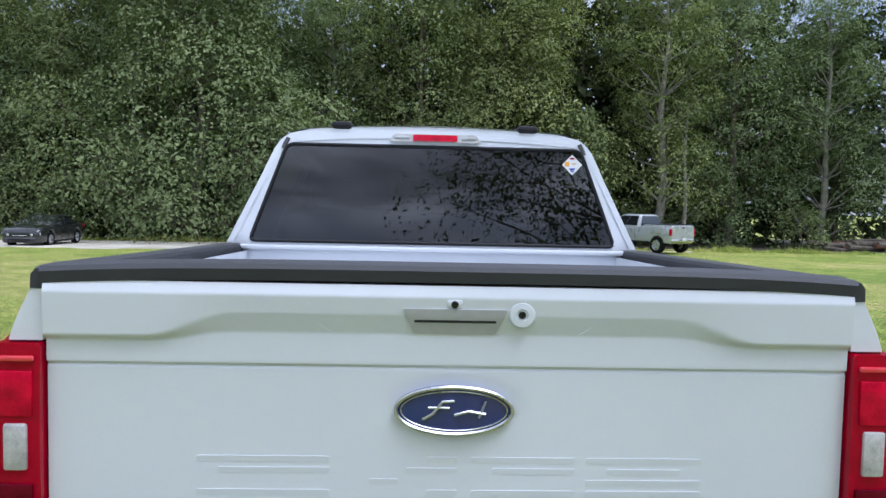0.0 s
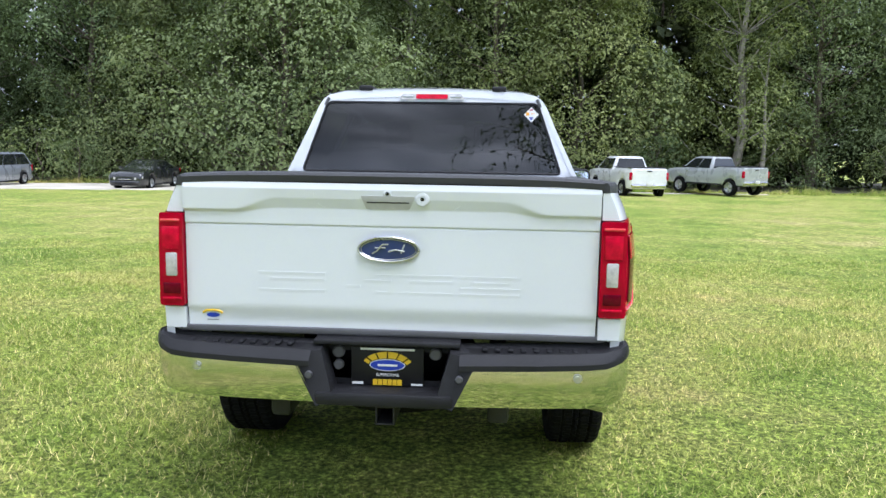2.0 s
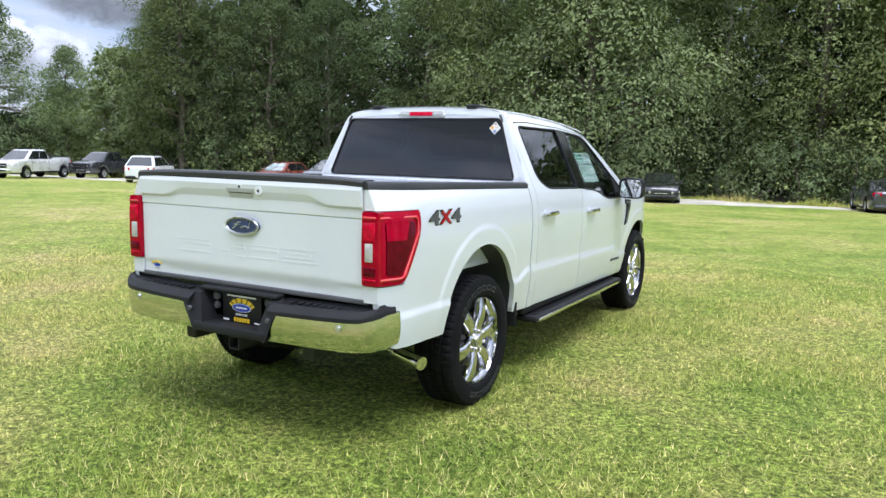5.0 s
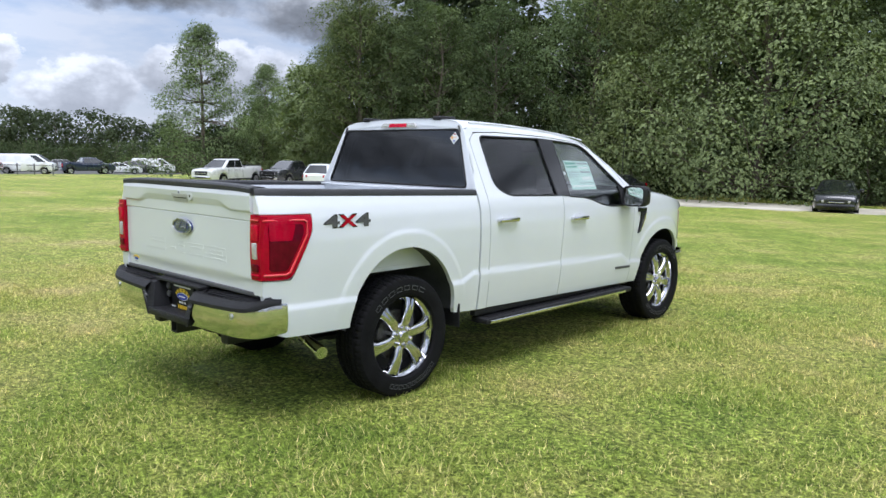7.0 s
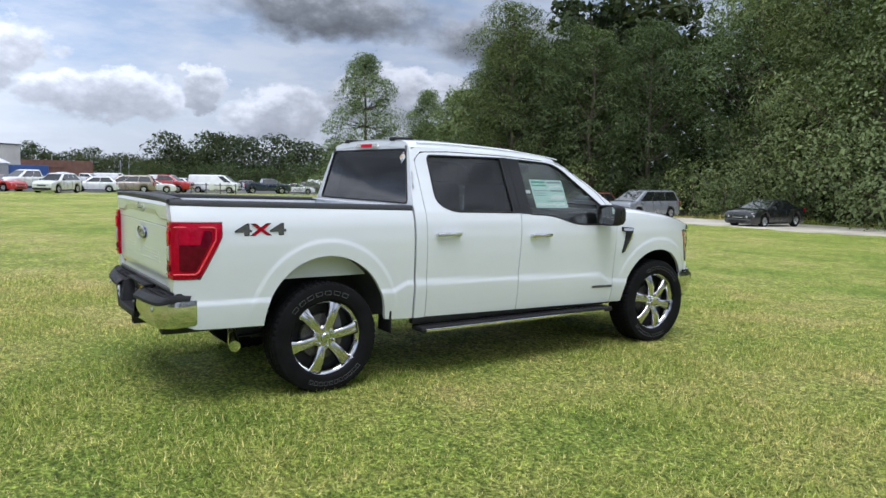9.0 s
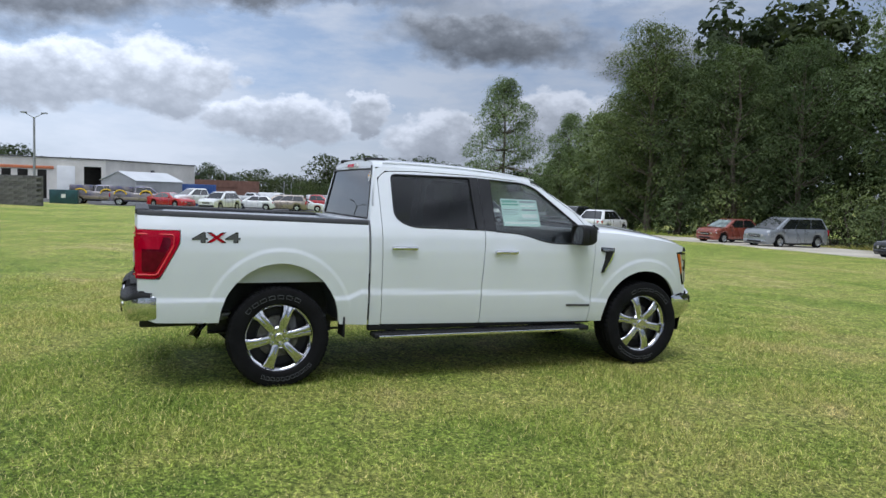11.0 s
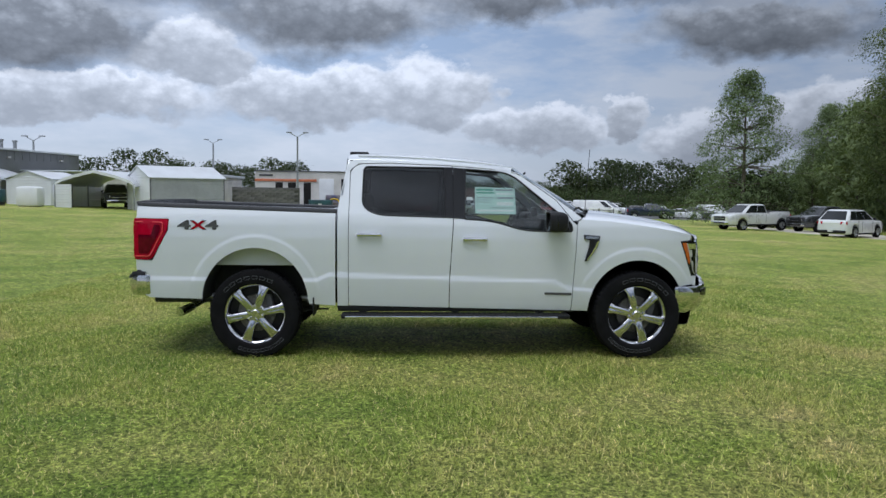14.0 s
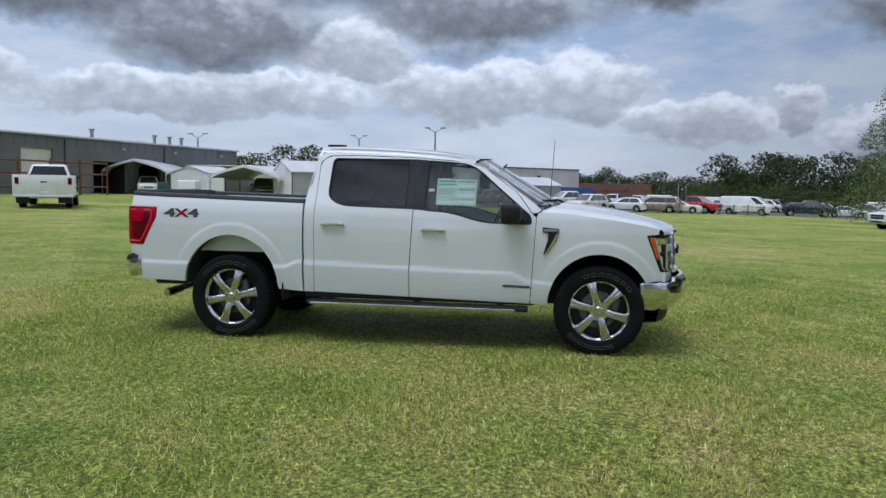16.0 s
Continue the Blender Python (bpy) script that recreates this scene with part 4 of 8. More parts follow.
def wheel(parent, x, y, turn):
    s = 1 if x > 0 else -1
    w = new("wheel")
    w.parent = parent
    w.matrix_basis = Matrix.Translation((x, y, 0.416)) @ Matrix.Rotation(0 if s > 0 else math.pi, 4, "Z") @ Matrix.Rotation(radians(turn), 4, "X")
    tagged(w, "chrome six-spoke wheel with an all-terrain tyre")
    part("tyre", TYRE, None, w, "black all-terrain tyre")
    part("rim", RIM, None, w, "polished chrome rim")
    part("hub_cap", HUB, None, w)
    for b in BARS:
        part("sidewall_print", b, None, w)
    for k in range(6):
        a = 2 * math.pi * (k + 0.5) / 6
        part("lug_nut", NUT, None, w, at=Matrix.Translation((0.098, 0.067 * math.cos(a), 0.067 * math.sin(a))))
    part("wheel_inner", BARREL_BACK, None, w)
    part("brake_disc", BRAKE, None, w)
    part("brake_caliper", CALIPER, None, w)


def line_tube(name, pts2, shape, r, material, parent, closed=True, n=6, label=""):
    g = Geo()
    pts = [Vector(shape(u, v)) for u, v in (resample(pts2, 0.03) if closed else pts2)]
    if closed:
        pts = pts + [pts[0], pts[1]]
    g.tube(pts, r, n, caps=not closed)
    return part(name, g, material, parent, label)


def build_truck():
    T = thing("pickup_truck", "white four-door pickup truck with chrome wheels parked on the grass", "pickup truck", Matrix.Translation((TX, TY, 0)))
    REAR_WIN = [(1.02, 1.836), (1.806, 1.832), (1.812, 1.352), (1.16, 1.368), (1.012, 1.44)]
    FRONT_WIN = [(2.008, 1.822), (2.375, 1.797), (2.49, 1.752), (3.028, 1.300), (3.034, 1.228), (2.56, 1.232), (2.27, 1.322), (1.992, 1.338)]
    RW, FW = rounded(REAR_WIN, [0.05, 0.02, 0.02, 0.08, 0.09]), rounded(FRONT_WIN, [0.02, 0.10, 0.08, 0.03, 0.02, 0.16, 0.14, 0.02])
    TAIL = rounded([(-1.125, 1.318), (-0.800, 1.314), (-0.804, 1.213), (-0.955, 0.930), (-1.125, 0.930)], [0.0, 0.02, 0.05, 0.05, 0.0])
    for s in (1, -1):
        fl = s < 0
        inw = (-s, 0, 0)
        shape = side_shape(s)
        # box side with its wheel arch and lamp notch
        out = [(0.762, 1.388), (0.0, 1.408), (-1.112, 1.437), (-1.118, 1.322), (-0.794, 1.318), (-0.798, 1.211), (-0.950, 0.924), (-1.118, 0.924), (-1.112, 0.84), (-1.10, 0.757), (-1.06, 0.60), (-0.98, 0.573), (-0.495, 0.560)]
        out += arch(*ARCH_R, 0.548, 0.560)[::-1] + [(0.515, 0.515), (0.762, 0.500)]
        sheet("box_side", out, shape, M_WHITE, T, step=0.013, depth=0.035, inward=inw, flip=fl)
        # cab side: pillars and roof rail round the doors
        out = [(0.782, 0.500), (0.782, 1.43), (0.800, 1.55), (0.826, 1.70), (0.858, 1.875)] + [(y, roof_edge(y)) for y in (0.92, 1.1, 1.25, 1.6, 2.0, 2.3, 2.50)]
        out += [(2.80, 1.612), (3.128, 1.360), (3.090, 1.335), (3.046, 1.330), (2.893, 1.529), (2.55, 1.774), (2.385, 1.819), (1.868, 1.857), (1.251, 1.876), (0.965, 1.866), (0.886, 1.802), (0.883, 1.29), (0.884, 0.498)]
        sheet("cab_side", out, shape, M_WHITE, T, step=0.03, depth=0.03, inward=inw, flip=fl)
        # doors
        for nm, out, win in (
            ("rear_door", rounded([(0.890, 0.502), (1.849, 0.483), (1.849, 0.75), (1.881, 1.30), (1.880, 1.850), (1.251, 1.869), (0.965, 1.859), (0.892, 1.797), (0.889, 1.30)], [0.015, 0.015, 0, 0, 0, 0, 0.07, 0.06, 0]), RW),
            ("front_door", rounded([(1.857, 0.483), (3.034, 0.460), (3.050, 0.75), (3.080, 1.29), (3.036, 1.33), (2.883, 1.528), (2.545, 1.768), (2.383, 1.812), (1.888, 1.849), (1.889, 1.30), (1.857, 0.75)], [0.015, 0.015, 0, 0, 0, 0, 0.05, 0.05, 0, 0, 0]), FW)):
            d = sheet(nm, out, shape, M_WHITE, T, holes=[win], step=0.028, depth=0.03, inward=inw, flip=fl)
            sheet("window_pane", [(a, b) for a, b in win], side_shape(s, -0.014), M_TINTSIDE if nm == "rear_door" else M_GLASS, d, step=0.06, depth=0.005, inward=inw, flip=fl, back=True,
                  label="dark tinted side window" if nm == "rear_door" else "lightly tinted side window").visible_shadow = False
            line_tube("window_seal", win, side_shape(s, -0.004), 0.0095, M_BLACK, d)
            # pull handle on its two mounts, over a cup in the door skin
            y0, y1, z0 = (0.962, 1.206, 1.184) if nm == "rear_door" else (1.972, 2.210, 1.149)
            ym = (y0 + y1) / 2
            xh = half_width(ym, z0)
            g = Geo().box((s * (xh + 0.034), ym, z0), (0.030, y1 - y0, 0.036), 0.0145)
            h = part("door_handle", g, M_CHROME, d, "chrome pull handle")
            g = Geo().box((s * (xh + 0.014), y0 + 0.025, z0 - 0.004), (0.036, 0.042, 0.026), 0.006).box((s * (xh + 0.014), y1 - 0.025, z0 - 0.004), (0.036, 0.042, 0.026), 0.006)
            part("handle_mount", g, M_CHROME, h)
            sheet("handle_cup", rounded([(ym - 0.062, z0 + 0.036), (ym + 0.062, z0 + 0.036), (ym + 0.075, z0), (ym + 0.05, z0 - 0.042), (ym - 0.05, z0 - 0.042), (ym - 0.075, z0)], 0.02),
                  side_shape(s, 0.0035), M_WHITE, d, step=0.03, depth=0.003, inward=inw, flip=fl)
        # black trim on the centre pillar
        sheet("pillar_trim", rounded([(1.802, 1.349), (1.8835, 1.347), (1.8835, 1.838), (1.796, 1.839)], 0.006), side_shape(s, 0.0035), M_GLOSSBLACK, T, step=0.05, depth=0.004, inward=inw, flip=fl)
        sheet("pillar_trim", rounded([(1.8865, 1.346), (2.000, 1.338), (2.014, 1.828), (1.8865, 1.836)], 0.006), side_shape(s, 0.0035), M_GLOSSBLACK, T, step=0.05, depth=0.004, inward=inw, flip=fl)
        # front wing
        top = [(y, hood_edge(y)) for y in (4.235, 4.08, 3.95, 3.84, 3.72, 3.61, 3.5, 3.41, 3.3, 3.18, 3.132)]
        af = arch(*ARCH_F, 0.690, 0.460)
        out = [(3.042, 0.460), (3.195, 0.457)] + af[::-1] + [(4.20, 0.705), (4.290, 0.712), (4.300, 0.792), (4.252, 0.796), (4.112, 1.142), (4.225, 1.150)] + top + [(3.100, 1.332), (3.086, 1.29), (3.056, 0.75)]
        sheet("front_wing", out, shape, M_WHITE, T, step=0.013, depth=0.03, inward=inw, flip=fl)
        # wing vent
        vent = rounded([(3.145, 1.200), (3.300, 1.190), (3.294, 1.150), (3.272, 1.080), (3.192, 0.955), (3.155, 0.942), (3.192, 1.075), (3.200, 1.150), (3.145, 1.158)], 0.008)
        v = sheet("wing_vent", vent, side_shape(s, 0.014), M_BLACK, T, step=0.03, depth=0.016, inward=inw, flip=fl, label="black and chrome wing vent")
        sheet("vent_blade", rounded([(3.276, 1.150), (3.290, 1.150), (3.266, 1.080), (3.190, 0.962), (3.172, 0.955), (3.248, 1.080)], 0.004), side_shape(s, 0.021), M_CHROME, v, step=0.03, depth=0.008, inward=inw, flip=fl)
        sheet("vent_badge", rounded([(3.156, 1.191), (3.290, 1.184), (3.287, 1.158), (3.156, 1.163)], 0.004), side_shape(s, 0.020), M_CHROME, v, step=0.03, depth=0.007, inward=inw, flip=fl)
        sheet("door_badge", rounded([(2.774, 0.640), (3.036, 0.635), (3.036, 0.612), (2.774, 0.617)], 0.004), side_shape(s, 0.006), M_GREYTRIM, T, step=0.05, depth=0.006, inward=inw, flip=fl, label="dark grey bar badge")
        # tail lamp: the side face, then the back face that meets it at the corner
        lamp = sheet("tail_lamp", TAIL, side_shape(s, 0.007), M_RED, T, step=0.03, depth=0.05, inward=inw, flip=fl, label="red wraparound tail lamp")
        back = rounded([(0.850, 0.930), (0.957, 0.930), (0.950, 1.318), (0.850, 1.318)], 0.012)
        sheet("lamp_back", back, lambda x, z, s=s: (s * x, -1.133 + 0.016 * max(0.0, (x - 0.90) / 0.07) ** 2 * 0.5 - 0.006 * math.sin((z - 0.93) / 0.388 * math.pi), z), M_RED, lamp, step=0.03, depth=0.05, inward=(0, 1, 0), flip=fl)
        inner = rounded([(-1.085, 1.262), (-0.872, 1.260), (-0.870, 1.205), (-0.985, 0.985), (-1.085, 0.985)], 0.02)
        sheet("lamp_chamber", inner, side_shape(s, 0.0135), M_REDDARK, lamp, step=0.04, depth=0.006, inward=inw, flip=fl)
        sheet("lamp_chamber", rounded([(-1.085, 1.262), (-0.925, 1.260), (-0.955, 1.165), (-1.085, 1.165)], 0.01), side_shape(s, 0.0165), M_RED, lamp, step=0.04, depth=0.006, inward=inw, flip=fl)
        line_tube("light_guide", [(-1.118, 1.285), (-0.860, 1.283), (-0.846, 1.27), (-0.846, 1.20), (-0.965, 0.975), (-0.99, 0.962), (-1.118, 0.962)], side_shape(s, 0.013), 0.0075, M_GUIDE, lamp, closed=False)
        g = Geo().box((s * 0.898, -1.141, 1.105), (0.048, 0.012, 0.098), 0.006)
        part("reversing_lens", g, M_LENSWHITE, lamp, "clear reversing lens")
        g = Geo().box((s * 0.900, -1.141, 1.288), (0.082, 0.010, 0.012), 0.004)
        part("light_guide", g, M_GUIDE, lamp)
        g = Geo().box((s * 0.900, -1.141, 0.962), (0.082, 0.010, 0.012), 0.004)
        part("light_guide", g, M_REDBRIGHT, lamp)
        for zc, hh, mt in ((1.215, 0.095, M_REDBRIGHT), (1.005, 0.045, M_REDDARK)):
            part("lamp_chamber", Geo().box((s * 0.900, -1.1395, zc), (0.072, 0.008, hh), 0.003), mt, lamp)
        # corner posts above and below the lamp
        for z0, z1 in ((1.322, 1.437), (0.835, 0.924)):
            sheet("corner_post", [(0.852, z0), (half_width(-1.118, z0) + 0.0, z0), (half_width(-1.118, z1) + 0.0, z1), (0.852, z1)],
                  lambda x, z, s=s: (s * x, -1.118, z), M_WHITE, T, step=0.03, depth=0.03, inward=(0, 1, 0), flip=fl)
        # rail cap
        rows = []
        for i in range(24):
            y = -1.120 + i * (0.765 + 1.120) / 23
            zr = 1.470 - (y + 1.12) * 0.0258
            xo = half_width(y, zr - 0.035) + 0.004
            rows.append([(s * xo, y, zr - 0.040), (s * (xo - 0.001), y, zr - 0.012), (s * (xo - 0.010), y, zr), (s * (xo - 0.045), y, zr + 0.004), (s * (xo - 0.100), y, zr + 0.001), (s * (xo - 0.108), y, zr - 0.01), (s * (xo - 0.108), y, zr - 0.045)])
        g = Geo().grid(rows)
        g.f.append(tuple(range(6, -1, -1)))
        g.f.append(tuple(range(23 * 7, 24 * 7)))
        for k in range(4):
            g.box((s * (half_width(-0.5, 1.42) - 0.055), -0.85 + 0.42 * k, 1.462 - 0.0258 * (0.27 + 0.42 * k)), (0.05, 0.09, 0.012), 0.004)
        part("rail_cap", g, M_RAIL, T, "black plastic bed rail cap")
        # bed inside
        g = Geo()
        rows = [[(s * 0.835, y, z) for z in (0.90, 1.15, 1.40 + (0.4 - y) * 0.02)] for y in (-1.05, -0.3, 0.3, 0.74)]
        g.grid(rows)
        g.box((s * 0.70, 0.0, 0.98), (0.26, 0.98, 0.20), 0.05)
        part("bed_wall", g, M_WHITE, T)
        # running board
        g = Geo().box((s * 0.965, 1.92, 0.405), (0.17, 2.20, 0.045), 0.014)
        for k in range(40):
            g.box((s * 0.960, 0.90 + k * 0.052, 0.430), (0.10, 0.014, 0.006), 0.002)
        rb = part("running_board", g, M_BLACK, T, "black running board with a bright edge")
        part("edge_strip", Geo().box((s * 1.052, 1.880, 0.398 - 0.0), (0.012, 2.04, 0.026), 0.005), M_CHROME, rb)
        for y in (1.02, 1.92, 2.75):
            part("board_bracket", Geo().box((s * 0.86, y, 0.43), (0.14, 0.07, 0.04), 0.01), M_FRAME, rb)
        # sill under the doors
        part("sill", Geo().box((s * 0.93, 1.93, 0.468), (0.06, 2.30, 0.055), 0.015), M_BLACK, T)
        # mud flap, arch liners
        part("mud_flap", Geo().box((s * 0.90, 0.555, 0.490), (0.20, 0.016, 0.18), 0.006), M_BLACK, T)
        for cy, cz, a, b in (ARCH_R, ARCH_F):
            rows = []
            for k in range(25):
                t = math.pi * k / 24
                yy, zz = cy + (a + 0.015) * math.cos(t), cz + (b + 0.012) * math.sin(t)
                rows.append([(s * 0.50, yy, zz), (s * 0.70, yy, zz), (s * (half_width(yy, min(1.1, zz)) - 0.018), yy, zz)])
            part("arch_liner", Geo().grid(rows), M_LINER if cy < 1 else M_BLACK, T)
            g = Geo()
            g.grid([[(s * 0.50, cy + 0.55 * q, z) for z in (0.40, 1.05)] for q in (-1, 1)])
            part("arch_inner", g, M_FRAME, T)
        # wheels
        wheel(T, s * 0.868, 0.0, 12)
        wheel(T, s * 0.868, 3.690, -14)
        # mirror
        mir = new("wing_mirror")
        mir.parent = T
        tagged(mir, "black door mirror with a chrome-edged glass")
        g = Geo()
        rows = []
        for i, (y, k) in enumerate(((2.775, 0.95), (2.80, 1.0), (2.85, 1.0), (2.90, 0.93), (2.935, 0.75), (2.95, 0.45))):
            row = []
            for j in range(20):
                a = 2 * math.pi * j / 20
                cx, cz = math.copysign(abs(math.cos(a)) ** 0.45, math.cos(a)), math.copysign(abs(math.sin(a)) ** 0.45, math.sin(a))
                row.append((s * (1.160 + 0.116 * k * cx), y, 1.326 + 0.098 * k * cz))
            rows.append(row)
        g.grid(rows, close_u=True)
        g.f.append(tuple(range(5 * 20, 6 * 20)))
        part("mirror_shell", g, M_BLACK, mir)
        g = Geo()
        ring = [(s * (1.160 + 0.107 * math.copysign(abs(math.cos(a)) ** 0.45, math.cos(a))), 2.772, 1.326 + 0.090 * math.copysign(abs(math.sin(a)) ** 0.45, math.sin(a))) for a in [2 * math.pi * j / 28 for j in range(28)]]
        g.tube(ring + ring[:2], 0.007, 6, caps=False)
        part("mirror_rim", g, M_BLACK, mir)
        g = Geo()
        g.add([(p[0], 2.784 + 0.11 * (p[2] - 1.326), p[2]) for p in ring] + [(p[0], 2.789 + 0.11 * (p[2] - 1.326), p[2]) for p in ring], [tuple(range(28)), tuple(range(55, 27, -1))] + [(i, 28 + i, 28 + (i + 1) % 28, (i + 1) % 28) for i in range(28)])
        part("mirror_glass", g, M_MIRROR, mir, "mirror glass", angle=20)
        part("mirror_arm", Geo().box((s * 1.01, 2.93, 1.262), (0.16, 0.12, 0.055), 0.02), M_BLACK, mir)
        part("mirror_lamp", Geo().box((s * 1.271, 2.84, 1.326), (0.014, 0.012, 0.10), 0.004), M_GLOSSBLACK, mir)
        sheet("sail_panel", rounded([(2.845, 1.236), (3.026, 1.234), (3.022, 1.300), (2.845, 1.448)], 0.008), side_shape(s, -0.004), M_BLACK, T, step=0.05, depth=0.008, inward=inw, flip=fl)
        # roof moulding
        g = Geo()
        g.tube([(s * (half_width(y, roof_edge(y)) - 0.028), y, roof_edge(y) + 0.040) for y in (0.96, 1.05, 1.3, 1.7, 2.1, 2.4, 2.50)], 0.006, 6)
        part("roof_moulding", g, M_WHITE, T)
        g = Geo()
        g.tube([(s * 0.702, back_y(1.87) - 0.003, 1.862), (s * 0.694, back_y(1.89) - 0.003, 1.885), (s * 0.680, back_y(1.91) - 0.003, 1.912)], 0.010, 6)
        part("moulding_end", g, M_GREYTRIM, T)
        # headlamp
        head = rounded([(4.124, 1.135), (4.300, 1.132), (4.300, 0.800), (4.262, 0.795)], [0.03, 0, 0, 0.03])
        hl = sheet("headlamp", head, side_shape(s, -0.008), M_GLOSSBLACK, T, step=0.03, depth=0.06, inward=inw, flip=fl, label="headlamp with an amber corner lens")
        face = rounded([(0.62, 1.130), (0.865, 1.130), (0.865, 0.800), (0.80, 0.800), (0.66, 0.93)], 0.015)
        sheet("lamp_face", face, lambda x, z, s=s: (s * x, nose_y(x, z) - 0.002, z), M_GLOSSBLACK, hl, step=0.03, depth=0.05, inward=(0, -1, 0), flip=not fl)
        sheet("amber_lens", rounded([(4.136, 1.125), (4.188, 1.122), (4.236, 0.945), (4.222, 0.905)], 0.012), side_shape(s, 0.001), M_AMBER, hl, step=0.03, depth=0.01, inward=inw, flip=fl)
        # clear reflectors behind the side glass
        sheet("lamp_reflector", rounded([(4.188, 1.116), (4.292, 1.114), (4.292, 1.062), (4.204, 1.062)], 0.006), side_shape(s, 0.002), M_CHROME, hl, step=0.03, depth=0.012, inward=inw, flip=fl)
        sheet("lamp_reflector", rounded([(4.262, 1.062), (4.294, 1.062), (4.294, 0.815), (4.283, 0.815)], 0.005), side_shape(s, 0.002), M_GLOSSBLACK, hl, step=0.03, depth=0.012, inward=inw, flip=fl)
        sheet("lamp_lens", rounded([(4.212, 1.055), (4.250, 1.055), (4.256, 0.985), (4.232, 0.985)], 0.008), side_shape(s, 0.003), M_LENSWHITE, hl, step=0.03, depth=0.012, inward=inw, flip=fl)
        sheet("lamp_lens", rounded([(4.245, 0.945), (4.268, 0.945), (4.276, 0.865), (4.264, 0.865)], 0.006), side_shape(s, 0.003), M_LENSWHITE, hl, step=0.03, depth=0.012, inward=inw, flip=fl)
        for x in (0.70, 0.79):
            part("lamp_lens", Geo().box((s * x, nose_y(x, 1.02) + 0.0, 1.02), (0.06, 0.03, 0.075), 0.012), M_LENSWHITE, hl)
        line_tube("running_light", [(0.845, 1.115), (0.845, 0.83), (0.80, 0.815)], lambda x, z, s=s: (s * x, nose_y(x, z) + 0.006, z), 0.010, M_LENSWHITE, hl, closed=False)
        line_tube("running_light", [(4.19, 1.118), (4.276, 0.835), (4.295, 0.815)], side_shape(s, 0.002), 0.006, M_LENSWHITE, hl, closed=False)

    # roof, with a fold down at the back above the window
    rows = []
    for y in [0.868, 0.872, 0.88, 0.90, 0.95, 1.05, 1.2, 1.4, 1.6, 1.8, 2.0, 2.2, 2.36, 2.46, 2.53, 2.556]:
        xe = half_width(max(0.9, min(y, 2.5)), roof_edge(y))
        row = []
        for k in range(41):
            u = math.sin((k / 40 * 2 - 1) * math.pi / 2)
            z = roof_mid(y) - 0.030 * u * u - 0.055 * abs(u) ** 16
            if abs(u) < 0.80 and 1.0 < y < 2.4:
                z += 0.006 * math.cos(u * 3 * math.pi / 0.8) * sstep(1.0, 1.15, y) * (1 - sstep(2.2, 2.4, y)) * (1 - (u / 0.8) ** 6)
            bow = 0.10 * u * u * max(0.0, (y - 2.0) / 0.556)
            row.append((u * xe, y - bow * (1 if y > 2.0 else 0), z))
        rows.append(row)
    part("roof", Geo().grid(rows), M_WHITE, T, angle=50)
    # back of the cab with the rear window
    xr = half_width(0.9, roof_edge(0.868))
    rim_top = [(u * xr, roof_mid(0.868) - 0.030 * u * u - 0.055 * abs(u) ** 16 - 0.002) for u in (0.995, 0.97, 0.93, 0.8, 0.6, 0.3, 0.0, -0.3, -0.6, -0.8, -0.93, -0.97, -0.995)]
    hole = rounded([(-0.842, 1.436), (0.842, 1.436), (0.686, 1.884), (-0.686, 1.884)], [0.03, 0.03, 0.04, 0.04])
    xs = [half_width(0.9, z) for z in (1.43, 1.55, 1.70, 1.86)]
    out = [(-0.93, 0.95), (0.93, 0.95), (xs[0], 1.43), (xs[1], 1.55), (xs[2], 1.70), (xs[3] + 0.004, 1.86), ] + rim_top + [ (-xs[3] - 0.004, 1.86), (-xs[2], 1.70), (-xs[1], 1.55), (-xs[0], 1.43)]
    back = sheet("cab_back", out, lambda x, z: (x, back_y(z) + 0.03 * max(0.0, abs(x) / 0.95 - 0.8) ** 2, z), M_WHITE, T, holes=[hole], step=0.05, depth=0.02, inward=(0, 1, 0))
    sheet("rear_window", hole, lambda x, z: (x, back_y(z) + 0.004, z), M_TINT, back, step=0.10, depth=0.005, inward=(0, 1, 0), back=True, label="dark tinted rear window").visible_shadow = False
    line_tube("window_seal", hole, lambda x, z: (x, back_y(z), z), 0.008, M_BLACK, back)
    # high brake lamp
    lamp = new("brake_lamp")
    lamp.parent = T
    tagged(lamp, "high brake lamp with clear ends and a red middle")
    poly = rounded([(-0.215, 1.905), (0.215, 1.905), (0.190, 1.942), (-0.190, 1.942)], 0.015)
    sheet("lamp_housing", poly, lambda x, z: (x, back_y(z) - 0.020, z), M_LENSWHITE, lamp, step=0.05, depth=0.03, inward=(0, 1, 0))
    sheet("red_lens", rounded([(-0.103, 1.909), (0.103, 1.909), (0.103, 1.939), (-0.103, 1.939)], 0.006), lambda x, z: (x, back_y(z) - 0.026, z), M_REDBRIGHT, lamp, step=0.05, depth=0.01, inward=(0, 1, 0))
    for s in (-1, 1):
        part("lamp_end", Geo().box((s * 0.155, back_y(1.922) - 0.021, 1.923), (0.07, 0.006, 0.014), 0.002), M_SILVER, lamp)
        part("roof_cap", Geo().box((s * 0.435, 0.955, 1.976), (0.095, 0.19, 0.036), 0.014), M_BLACK, T, "black roof cap")
    # windscreen and its surround
    def screen(u, v):
        x = u * (0.675 + (0.875 - 0.675) * v)
        return (x, 2.545 + 0.765 * v - (0.105 + 0.11 * v) * u * u, 1.868 - 0.455 * v - 0.028 * u * u)
